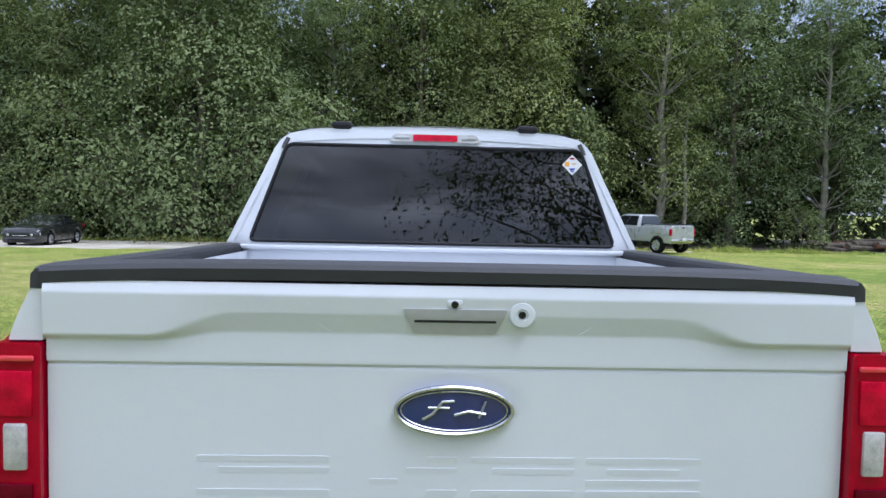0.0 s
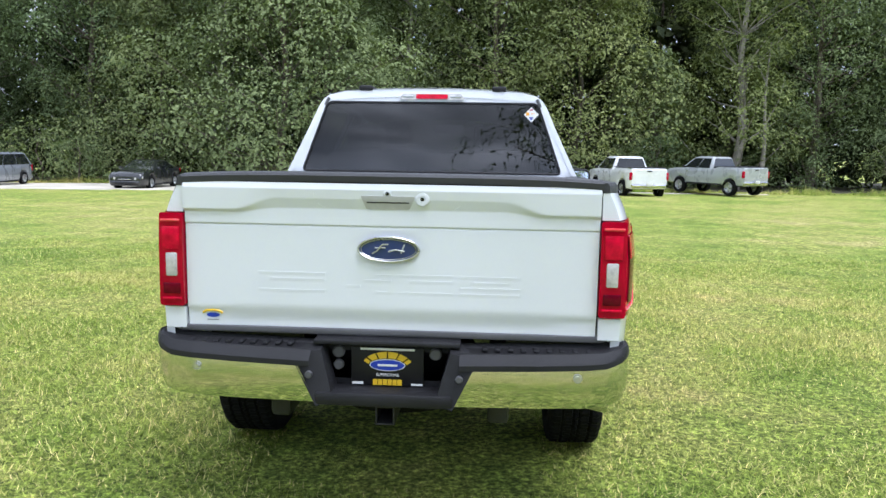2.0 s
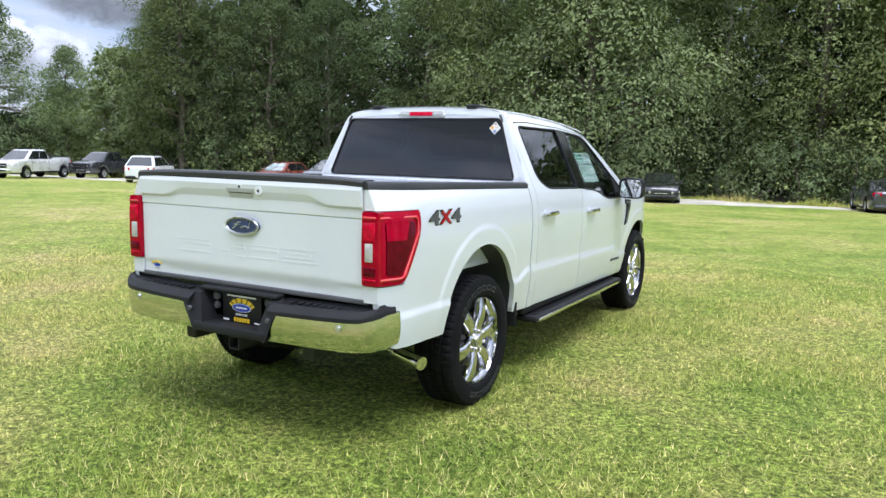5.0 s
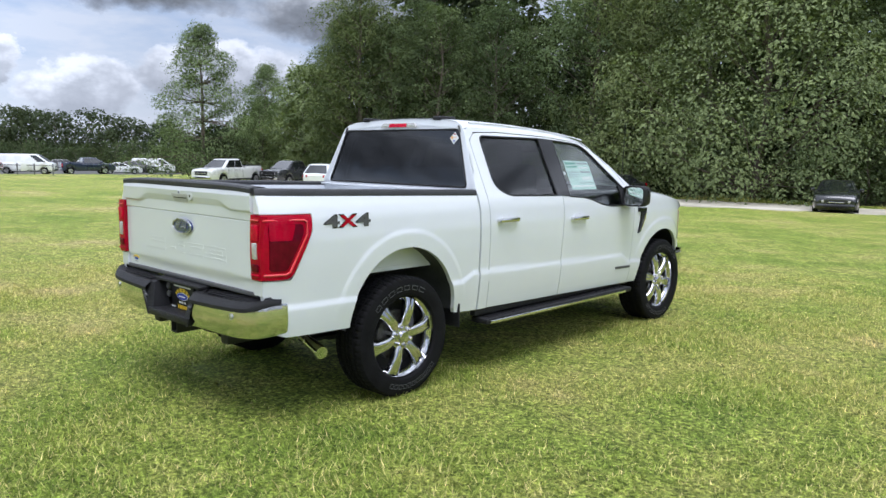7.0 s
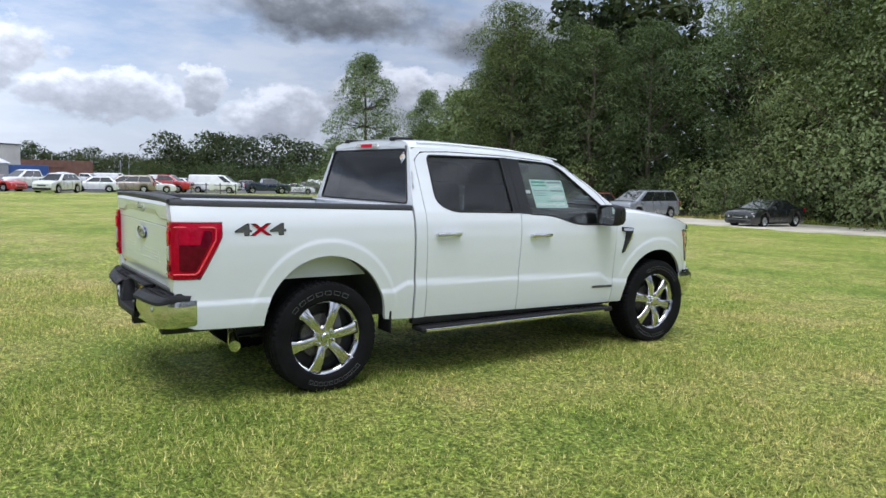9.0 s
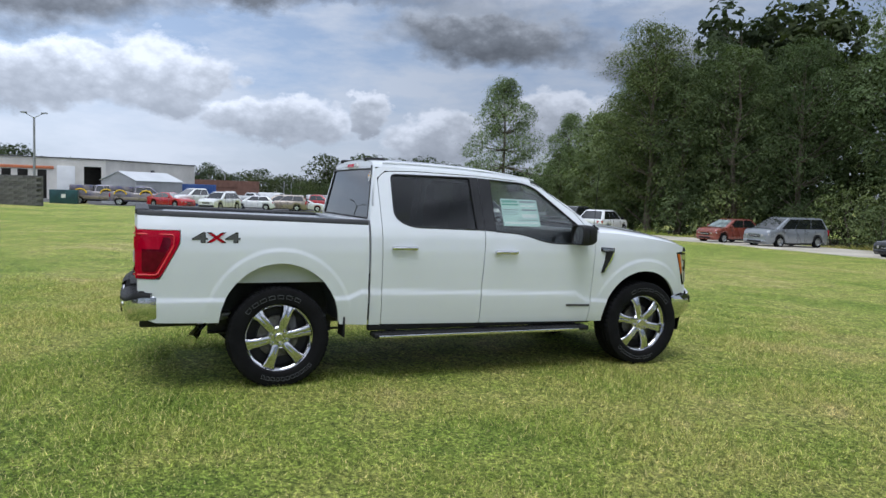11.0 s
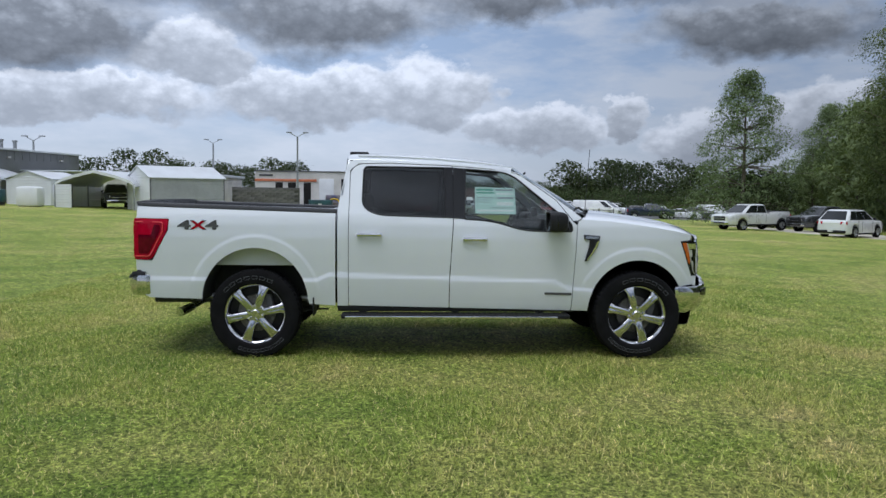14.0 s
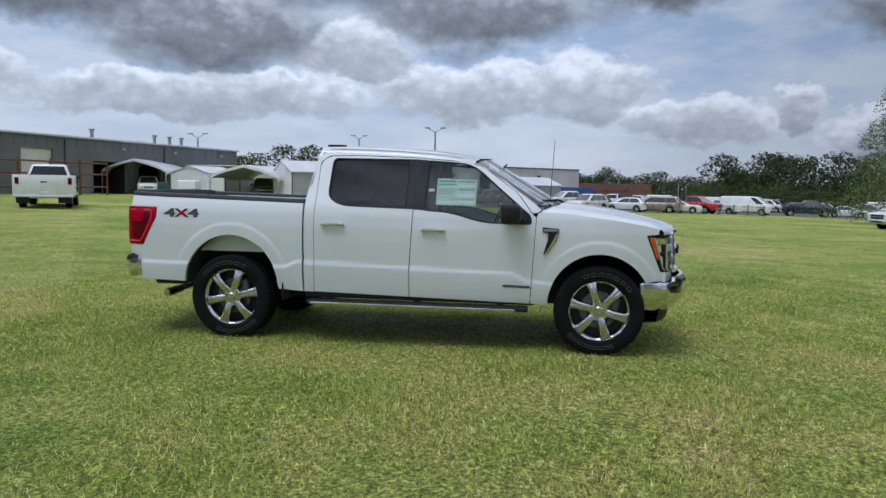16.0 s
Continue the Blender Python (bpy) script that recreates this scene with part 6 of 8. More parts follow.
        for k in range(4):
            g.box((s * 0.53, 0.05, 0.40 - 0.012 * k), (0.065, 1.2 - 0.22 * k, 0.010), 0.002)
        g.tube([(s * 0.50, -0.08, 0.42), (s * 0.46, -0.22, 0.80)], 0.032, 10)
        part("leaf_spring", g, M_FRAME, T)
    part("spare_tyre", Geo().lathe([(0.20, -0.11), (0.34, -0.12), (0.37, -0.08), (0.37, 0.08), (0.34, 0.12), (0.20, 0.11)], 36, Matrix.Translation((0, -0.62, 0.56)) @ Matrix.Rotation(radians(90), 4, "Y")), M_RUBBER, T)
    part("underfloor", Geo().box((0, 1.95, 0.60), (1.72, 2.35, 0.02)).box((0, 3.75, 0.80), (1.0, 1.1, 0.3), 0.05), M_FRAME, T)
    # cab inside
    inn = new("cab_interior")
    inn.parent = T
    tagged(inn, "dark grey cab interior")
    part("cab_floor", Geo().box((0, 1.95, 0.70), (1.70, 2.35, 0.05), 0.02).box((0, 0.85, 1.05), (1.66, 0.06, 0.75), 0.02).box((0, 3.10, 1.02), (1.70, 0.30, 0.60), 0.08), M_INNER, inn)
    part("headliner", Geo().grid([[(u * 0.68, y, roof_mid(y) - 0.055 - 0.03 * u * u) for u in np.linspace(-1, 1, 9)] for y in np.linspace(0.86, 2.48, 9)]), mat("headliner_cloth", (0.17, 0.165, 0.16), 0.9, vary=0.08), inn)
    part("dashboard", Geo().box((0, 2.98, 1.27), (1.66, 0.42, 0.17), 0.06).box((-0.38, 2.83, 1.345), (0.36, 0.16, 0.08), 0.03).box((0.02, 2.82, 1.36), (0.27, 0.03, 0.17), 0.01), M_INNER, inn)
    st = Geo()
    ring = [Vector((-0.38 + 0.18 * math.cos(a), 2.62 + 0.07 * math.sin(a), 1.27 + 0.165 * math.sin(a))) for a in [2 * math.pi * k / 24 for k in range(24)]]
    st.tube(ring + ring[:2], 0.015, 8, caps=False)
    st.tube([(-0.38, 2.60, 1.27), (-0.38, 2.85, 1.22)], 0.05, 10).box((-0.38, 2.625, 1.27), (0.33, 0.03, 0.06), 0.012)
    part("steering_wheel", st, M_INNER, inn)
    for x in (-0.38, 0.38):
        seat = Geo().box((x, 2.20, 0.98), (0.54, 0.54, 0.18), 0.06).box((x, 1.92, 1.30), (0.52, 0.17, 0.62), 0.07)
        sb = part("front_seat", seat, M_INNER, inn)
        part("headrest", Geo().box((x, 1.88, 1.69), (0.27, 0.11, 0.19), 0.05).tube([(x - 0.06, 1.89, 1.55), (x - 0.06, 1.89, 1.68)], 0.008, 6).tube([(x + 0.06, 1.89, 1.55), (x + 0.06, 1.89, 1.68)], 0.008, 6), M_INNER, sb)
    bn = part("rear_bench", Geo().box((0, 1.20, 0.98), (1.44, 0.50, 0.18), 0.06).box((0, 0.97, 1.28), (1.44, 0.16, 0.60), 0.07), M_INNER, inn)
    for x in (-0.45, 0.45):
        part("headrest", Geo().box((x, 0.96, 1.66), (0.26, 0.10, 0.16), 0.045), M_INNER, bn)
    part("cab_mirror", Geo().box((0, 2.66, 1.76), (0.26, 0.04, 0.075), 0.02).tube([(0, 2.67, 1.77), (0, 2.72, 1.82)], 0.01, 6), M_INNER, inn)
    # lettering on the box sides
    for s in (-1, 1):
        for ch, y, w in (("4", -0.648, 1.0), ("X", -0.521, 1.0), ("4", -0.392, 1.0)):
            yy = y if s > 0 else -1.04 - y
            x = half_width(yy, 1.256)
            rot = Matrix(((0, 0, s), (s, 0, 0), (0, 1, 0))).to_4x4()
            for sc, dx, mt in ((1.0, 0.0035, M_GLOSSBLACK), (0.80, 0.0055, M_RED if ch == "X" else M_GREYTRIM)):
                lettering("side_letter", ch, 0.112 * sc, mt, T, Matrix.Translation((s * (x + dx), yy, 1.256)) @ rot @ Matrix.Diagonal((2.1 if ch == "4" else 1.75, 1.05, 1.0, 1)), 0.002, bold=0.0035)
    # antenna
    an = part("antenna", Geo().tube([(0.775, 3.20, 1.375), (0.775, 3.20, 1.41)], [0.016, 0.010], 10).tube([(0.775, 3.20, 1.41), (0.778, 3.235, 2.03)], [0.0035, 0.0025], 6), M_BLACK, T, "thin black whip antenna")
    return T


TRUCK = build_truck()


def window_papers():
    """The price sheet inside the front side window, and the small diamond on the rear one."""
    p = thing("price_sheet", "pale green printed price sheet inside the side window", "paper", Matrix.Translation((TX, TY, 0)))
    shp = lambda o: (lambda y, z: (half_width(y, z) - 0.024 + o, y, z))
    sheet("paper", [(2.100, 1.392), (2.492, 1.388), (2.492, 1.640), (2.100, 1.648)], shp(0), M_PAPER, p, step=0.08, depth=0.001, inward=(-1, 0, 0), back=True)
    for y0, y1, z0, z1, m in ((2.115, 2.28, 1.612, 1.632, M_PAPERGREEN), (2.30, 2.475, 1.612, 1.628, M_GREYPRINT), (2.115, 2.29, 1.585, 1.600, M_PAPERGREEN), (2.315, 2.475, 1.535, 1.552, M_GREYPRINT), (2.115, 2.28, 1.54, 1.548, M_GREYPRINT),
                              (2.115, 2.27, 1.52, 1.526, M_GREYPRINT), (2.115, 2.26, 1.50, 1.506, M_GREYPRINT), (2.31, 2.47, 1.575, 1.59, M_WHITEPRINT), (2.25, 2.475, 1.445, 1.452, M_GREYPRINT), (2.115, 2.475, 1.412, 1.430, M_WHITEPRINT), (2.31, 2.47, 1.47, 1.505, M_WHITEPRINT)):
        sheet("print_bar", [(y0, z0), (y1, z0), (y1, z1), (y0, z1)], shp(0.0015), m, p, step=0.08, depth=0.0008, inward=(-1, 0, 0))
    n = thing("small_notice", "small white notice inside the side window", "paper", Matrix.Translation((TX, TY, 0)))
    sheet("paper", [(2.018, 1.52), (2.075, 1.52), (2.075, 1.55), (2.018, 1.55)], shp(0), M_WHITEPRINT, n, step=0.08, depth=0.001, inward=(-1, 0, 0))
    d = thing("window_sticker", "white diamond sticker with orange and blue marks on the rear window", "sticker", Matrix.Translation((TX, TY, 0)))
    back = lambda o: (lambda x, z: (x, back_y(z) + 0.002 - o, z))
    c = (0.646, 1.816)
    sheet("diamond", [(c[0] - 0.048, c[1]), (c[0], c[1] - 0.048), (c[0] + 0.048, c[1]), (c[0], c[1] + 0.048)], back(0), M_WHITEPRINT, d, step=0.03, depth=0.001, inward=(0, 1, 0))
    for dx, dz, w, h, m in ((-0.024, 0.004, 0.010, 0.010, M_ORANGE), (0.0, 0.030, 0.010, 0.004, M_RED), (0.0, -0.020, 0.012, 0.004, M_BLUEPRINT), (0.0, -0.030, 0.008, 0.003, M_BLUEPRINT), (0.010, 0.006, 0.012, 0.002, M_ORANGE)):
        sheet("print_mark", [(c[0] + dx - w, c[1] + dz - h), (c[0] + dx + w, c[1] + dz - h), (c[0] + dx + w, c[1] + dz + h), (c[0] + dx - w, c[1] + dz + h)], back(0.0012), m, d, step=0.03, depth=0.0008, inward=(0, 1, 0))


window_papers()


# ---- parked vehicles ----
M_DARKGLASS = mat("dark_window", (0.012, 0.014, 0.016), 0.05, vary=0.1, scale=2, coat=1.0, spec=0.6)
M_PALEGLASS = mat("sunshade_window", (0.35, 0.42, 0.42), 0.08, vary=0.3, scale=3, coat=1.0)
M_PLATE = mat("plain_plate", (0.7, 0.7, 0.68), 0.5, vary=0.05)
PAINT = {}


def paint(name, c, metal=0.0):
    if name not in PAINT:
        PAINT[name] = mat(name + "_car_paint", c, 0.28, metal, vary=0.03, scale=1.5, fine=150, coat=1.0)
    return PAINT[name]


_g = Geo().lathe([(0.19, -0.09), (0.24, -0.11), (0.305, -0.11), (0.33, -0.09), (0.335, 0.0), (0.33, 0.09), (0.305, 0.11), (0.24, 0.11), (0.21, 0.10)], 22)
CAR_TYRE = to_mesh("tyre", _g, M_RUBBER)
_g = Geo().lathe([(0.0, 0.085), (0.05, 0.088), (0.06, 0.07), (0.10, 0.06), (0.10, 0.02), (0.20, 0.02), (0.21, 0.09), (0.225, 0.105)], 18)
for _k in range(5):
    _g.box((0.078, 0.0, 0.125), (0.02, 0.05, 0.16), 0.006, Matrix.Rotation(2 * math.pi * _k / 5, 4, "X"))
CAR_RIM = to_mesh("rim", _g, M_SILVER)

# length, width, height, wheelbase, belt, bonnet, boot, cabin at the belt (rear, front), cabin at the roof (rear, front), wheel radius, clearance
SHAPES = {
    "sedan": (4.85, 1.84, 1.44, 2.80, 0.94, 0.88, 1.02, (-1.95, 1.20), (-0.75, 0.02), 0.335, 0.20),
    "hatchback": (4.1, 1.72, 1.50, 2.55, 0.96, 0.92, 0.98, (-1.98, 1.20), (-1.32, 0.18), 0.315, 0.20),
    "minivan": (5.10, 1.98, 1.75, 3.05, 1.06, 1.02, 1.06, (-2.48, 1.85), (-2.12, 0.62), 0.345, 0.20),
    "suv": (4.75, 1.92, 1.70, 2.85, 1.06, 1.03, 1.06, (-2.30, 1.25), (-1.58, 0.15), 0.37, 0.24),
    "pickup": (5.85, 2.02, 1.93, 3.68, 1.27, 1.20, 1.40, (-0.72, 1.70), (-0.58, 0.72), 0.41, 0.42),
    "van": (5.60, 2.05, 2.12, 3.55, 1.25, 1.15, 1.25, (-2.88, 2.35), (-2.80, 1.10), 0.36, 0.28),
}


def vehicle(kind, x, y, heading, colour, label, lift=0.0, scale=1.0, shade=False, name=None, group="", boxes=()):
    L, W, H, WB, belt, bon, boot, cab0, cab1, wr, clear = SHAPES[kind]
    name = name or {"sedan": "sedan_car", "hatchback": "hatchback_car", "suv": "suv_car", "pickup": "parked_pickup", "van": "cargo_van", "minivan": "minivan"}[kind]
    a = math.atan2(-heading[0], heading[1])
    t = thing(name, label, "pickup truck" if kind == "pickup" else ("van" if kind in ("van", "minivan") else "car"),
              Matrix.Translation((x, y, zg(x, y) - 0.02)) @ Matrix.Rotation(a, 4, "Z") @ Matrix.Scale(scale, 4), group)
    hw = W / 2
    fy, ry = WB / 2 + 0.03 * L * (-1 if kind == "pickup" else 0.3), -WB / 2 + 0.03 * L * (-1 if kind == "pickup" else 0.3)
    ar = wr * 1.16
    clear += lift
    ys = sorted(set([-L / 2, -L / 2 + 0.015, -L / 2 + 0.05, -L / 2 + 0.12, -L / 2 + 0.25, L / 2 - 0.4, L / 2 - 0.25, L / 2 - 0.12, L / 2 - 0.05, L / 2 - 0.015, L / 2] + [c + ar * math.cos(math.pi * k / 10) for c in (fy, ry) for k in range(11)]
                    + list(np.linspace(-L / 2 + 0.4, L / 2 - 0.4, 12)) + [cab0[0], cab0[1]]))
    rows = []
    for yy in ys:
        zl = clear + (0.06 if abs(yy) > L / 2 - 0.1 else 0.0)
        for c in (fy, ry):
            if abs(yy - c) <= ar:
                zl = max(zl, wr + lift * 0.55 + math.sqrt(max(0.0, ar * ar - (yy - c) ** 2)))
        soft = 0.6 if kind == "pickup" else 1.0
        end = max(0.0, (abs(yy) - (L / 2 - 0.6)) / 0.6)
        lip = max(0.0, (abs(yy) - (L / 2 - 0.12)) / 0.12)
        w = hw * (1 - 0.17 * soft * end ** 2.0 - 0.05 * lip ** 3)
        if yy > cab0[1]:
            k = (yy - cab0[1]) / (L / 2 - cab0[1])
            zt = belt + lift + (bon - belt) * k - (0.05 + 0.11 * soft) * max(0.0, (k - 0.45) / 0.55) ** 2.2
        elif yy < cab0[0]:
            k = (cab0[0] - yy) / (L / 2 + cab0[0] + 1e-6)
            zt = boot + lift - (0.06 * k ** 2 if kind != "pickup" else 0.0)
        else:
            zt = belt + lift
            if kind == "sedan":
                zt += (boot - belt) * max(0.0, 1 - (yy - cab0[0]) / 1.0)
        zt -= 0.11 * soft * lip ** 2.5
        zl += 0.10 * lip ** 2
        h = zt - zl
        crown = 0.035 if kind != "pickup" or yy > 0 else 0.0
        row = [(0, yy, zl), (w * 0.88, yy, zl), (w * 0.955, yy, zl + 0.035), (w * 0.985, yy, zl + 0.22 * h), (w, yy, zl + 0.50 * h), (w * 0.992, yy, zl + 0.74 * h), (w * 0.965, yy, zl + 0.90 * h),
               (w * 0.92, yy, zt - 0.02), (w * 0.85, yy, zt), (w * 0.45, yy, zt + crown * 0.8), (0, yy, zt + crown)]
        rows.append([(-p[0], p[1], p[2]) for p in row[:0:-1]] + row[:-1])
    g = Geo().grid(rows, close_u=True)
    n = len(rows[0])
    g.f += [tuple(range(n)), tuple(range((len(rows) - 1) * n + n - 1, (len(rows) - 1) * n - 1, -1))]
    part("body", g, colour, t)
    # cabin: pillars and roof as one shell
    zr = H + lift
    zb = belt + lift
    rings = []
    for k, (q, ins) in enumerate(((0.0, 0.0), (0.45, 0.0), (0.84, 0.0), (0.90, 0.02), (0.95, 0.06), (0.985, 0.16), (1.0, 0.34))):
        y0, y1 = cab0[0] + (cab1[0] - cab0[0]) * q + ins, cab0[1] + (cab1[1] - cab0[1]) * q - ins
        w = hw * (0.93 - 0.25 * q * (0.5 if kind == "van" else 1)) - ins * 0.6
        ring = []
        for cx, cy, a0 in ((1, 1, 0), (-1, 1, 90), (-1, -1, 180), (1, -1, 270)):
            for j in range(5):
                aa = radians(a0 + 90 * j / 4)
                r = 0.14
                ring.append((cx * (w - r) + r * math.cos(aa), (y1 - r if cy > 0 else y0 + r) + r * math.sin(aa), zb - 0.02 + (zr - zb + 0.02) * q))
        rings.append(ring)
    g = Geo().grid(rings, close_u=True)
    g.f.append(tuple(range(6 * 20, 7 * 20)))
    part("cabin", g, colour, t)
    glass = M_DARKGLASS

    def at_q(q, e=0.0):
        return cab0[0] + (cab1[0] - cab0[0]) * q + e, cab0[1] + (cab1[1] - cab0[1]) * q - e, hw * (0.93 - 0.25 * q * (0.5 if kind == "van" else 1)), zb - 0.02 + (zr - zb + 0.02) * q
    q0, q1 = 0.07, 0.84
    r0, f0, w0, z0 = at_q(q0)
    r1, f1, w1, z1 = at_q(q1)
    cuts = {"sedan": [0.10, 0.53, 0.90], "hatchback": [0.10, 0.50, 0.90], "suv": [0.08, 0.34, 0.64, 0.92], "minivan": [0.06, 0.36, 0.67, 0.92], "pickup": [0.07, 0.46, 0.90], "van": [0.80, 0.95]}[kind]
    for s in (-1, 1):
        for c0, c1 in zip(cuts, cuts[1:]):
            e = 0.014
            v = [(s * (w0 + 0.006), r0 + (f0 - r0) * c0 + e, z0), (s * (w0 + 0.006), r0 + (f0 - r0) * c1 - e, z0), (s * (w1 + 0.006), r1 + (f1 - r1) * c1 - e, z1), (s * (w1 + 0.006), r1 + (f1 - r1) * c0 + e, z1)]
            v += [(p[0] - s * 0.012, p[1], p[2]) for p in v]
            part("side_window", Geo().add(v, [(0, 1, 2, 3), (7, 6, 5, 4), (0, 4, 5, 1), (1, 5, 6, 2), (2, 6, 7, 3), (3, 7, 4, 0)]), glass, t, angle=0)
        part("door_mirror", Geo().box((s * (hw + 0.06), cab0[1] - 0.45, zb + 0.08), (0.17, 0.10, 0.13), 0.03), colour if kind in ("sedan", "hatchback") else M_BLACK, t)
        nz = bon + lift - (0.05 + 0.11 * (0.6 if kind == "pickup" else 1.0))
        part("headlamp", Geo().box((0, 0, 0), (hw * (0.34 if kind == "pickup" else 0.46), 0.12, 0.20 if kind == "pickup" else 0.13), 0.04), M_LENSWHITE, t,
             at=Matrix.Translation((s * hw * 0.70, L / 2 - 0.10, nz - 0.14)) @ Matrix.Rotation(-s * radians(24), 4, "Z") @ Matrix.Rotation(s * radians(-9), 4, "Y"))
        tz = (1.02 if kind == "pickup" else boot - 0.16) + lift
        part("tail_lamp", Geo().box((0, 0, 0), (hw * (0.17 if kind == "pickup" else 0.40), 0.11, 0.36 if kind in ("pickup", "van", "minivan") else 0.17), 0.035), M_RED, t,
             at=Matrix.Translation((s * hw * (0.87 if kind == "pickup" else 0.72), -L / 2 + (0.06 if kind == "pickup" else 0.085), tz)) @ Matrix.Rotation(s * radians(18 if kind != "pickup" else 8), 4, "Z"))
        # sill and door seams
        part("sill", Geo().box((s * hw * 0.95, (fy + ry) / 2, clear + 0.03), (0.09, WB - 2.3 * ar, 0.09), 0.02), M_BLACK, t)
        for c in ([cuts_y for cuts_y in (cab0[1] - 0.55, (cab0[0] + cab0[1]) / 2 - 0.05, max(cab0[0] + 0.25, ry + ar * 0.7))] if kind != "van" else (1.75, 0.85)):
            part("door_seam", Geo().box((s * (hw - 0.004), c, (clear + belt + lift) / 2 + 0.06), (0.014, 0.012, belt + lift - clear - 0.22)), M_GREYTRIM, t)
            part("door_handle", Geo().box((s * (hw + 0.004), c - 0.14 + (0.55 if kind == "pickup" and c < 0 else 0.0), belt + lift - 0.15), (0.03, 0.16, 0.03), 0.01), colour if kind != "pickup" else M_CHROME, t)
        for c in (fy, ry):
            w = new("wheel")
            w.parent = t
            k = wr / 0.335
            w.matrix_basis = Matrix.Translation((s * (hw - 0.115), c, wr + lift * 0.55)) @ Matrix.Rotation(0 if s > 0 else math.pi, 4, "Z") @ Matrix.Scale(k * (1 + lift * 0.35), 4)
            part("tyre", CAR_TYRE, None, w)
            part("rim", CAR_RIM, None, w)
    for nm, ya, yb, dy in (("windscreen", f0, f1, 0.008), ("rear_window", r0, r1, -0.008)):
        wa, wb = w0 - 0.12, w1 - 0.12
        if nm == "rear_window" and kind == "van":
            continue
        nrm = Vector((0, z1 - z0, -(yb - ya))) if dy > 0 else Vector((0, -(z1 - z0), (yb - ya)))
        nrm.normalize()
        v = [Vector(p) + nrm * 0.012 for p in ((-wa, ya, z0), (wa, ya, z0), (wb, yb, z1), (-wb, yb, z1))]
        v += [p - nrm * 0.02 for p in v]
        part(nm, Geo().add(v, [(0, 1, 2, 3), (7, 6, 5, 4), (0, 4, 5, 1), (1, 5, 6, 2), (2, 6, 7, 3), (3, 7, 4, 0)]), M_PALEGLASS if shade and nm == "windscreen" else glass, t, angle=0)
    dark = M_CHROME if kind == "pickup" else (M_BLACK if kind in ("suv", "van") else colour)
    part("front_bumper", Geo().box((0, L / 2 - 0.09, clear + 0.17), (W * 0.84, 0.24, 0.22), 0.10), dark, t)
    part("air_intake", Geo().box((0, L / 2 + 0.012, clear + 0.15), (W * 0.52, 0.05, 0.10), 0.03), M_BLACK, t)
    part("rear_bumper", Geo().box((0, -L / 2 + 0.06, clear + 0.16), (W * 0.86, 0.24, 0.20), 0.09), dark, t)
    gz = bon + lift - (0.32 if kind == "pickup" else 0.36)
    gr = part("grille", Geo().box((0, L / 2 - 0.015, gz), (W * (0.56 if kind == "pickup" else 0.40), 0.06, 0.30 if kind == "pickup" else 0.15), 0.04), M_BLACK, t)
    part("grille_bar", Geo().box((0, L / 2 + 0.012, gz), (W * (0.52 if kind == "pickup" else 0.34), 0.025, 0.035), 0.01), M_CHROME, gr)
    part("number_plate", Geo().box((0, -L / 2 - 0.095 if kind != "sedan" else -L / 2 - 0.01, clear + (0.22 if kind != "sedan" else 0.42)), (0.31, 0.015, 0.155), 0.004), M_PLATE, t)
    part("underbody", Geo().box((0, 0, clear + 0.08), (W * 0.62, L * 0.86, 0.16), 0.03), M_FRAME, t)
    if kind == "pickup":
        g = Geo()
        y0, y1 = -L / 2 + 0.05, cab0[0] - 0.04
        for s in (-1, 1):
            g.box((s * (hw * 0.88), (y0 + y1) / 2, boot + lift + 0.012), (0.09, y1 - y0, 0.03), 0.01)
        g.box((0, y0 + 0.02, boot + lift + 0.012), (W * 0.84, 0.06, 0.03), 0.01)
        part("rail_cap", g, M_RAIL, t)
        part("bed_liner", Geo().box((0, (y0 + y1) / 2, boot + lift + 0.003), (W * 0.80, y1 - y0 - 0.1, 0.008)), M_FRAME, t)
        part("tailgate_handle", Geo().box((0, -L / 2 - 0.01, boot + lift - 0.14), (0.24, 0.02, 0.05), 0.01), M_BLACK, t)
    for nm, c, sz, m in boxes:
        part(nm, Geo().box(c, sz, 0.03), m, t)
    return t


P_WHITE, P_SILVER, P_BLACK, P_GREY = paint("white", (0.78, 0.79, 0.79)), paint("silver", (0.72, 0.73, 0.73), 0.1), paint("black", (0.010, 0.011, 0.014)), paint("grey", (0.055, 0.058, 0.066), 0.3)
P_COPPER, P_RED, P_BLUE, P_TAN = paint("copper", (0.25, 0.062, 0.040), 0.2), paint("red", (0.42, 0.012, 0.015)), paint("navy", (0.012, 0.022, 0.05)), paint("tan", (0.30, 0.25, 0.20), 0.3)
P_LIFTED = paint("dull_silver", (0.40, 0.42, 0.43), 0.2)
P_STEEL = paint("steel", (0.25, 0.27, 0.30), 0.2)

# along the woods
vehicle("sedan", -17.4, 36.2, (0.02, -1.0), P_BLACK, "black sedan parked on the gravel by the trees")
vehicle("minivan", -26.2, 36.8, (0.05, -1.0), P_STEEL, "grey minivan parked on the gravel by bushes")
vehicle("hatchback", -29.6, 35.6, (0.12, -1.0), P_COPPER, "copper red hatchback with a sunshade behind its windscreen", shade=True)
vehicle("suv", -36.3, 30.9, (-0.56, 0.83), P_WHITE, "white crossover parked with its tail to the field")
gp = vehicle("pickup", -45.5, 34.6, (0.30, -0.95), P_GREY, "dark grey pickup with a black grille guard")
gg = Geo()
for _z in (0.62, 0.86, 1.08):
    gg.tube([(-0.85, 2.90, _z), (-0.75, 3.02, _z), (0.75, 3.02, _z), (0.85, 2.90, _z)], 0.035, 8)
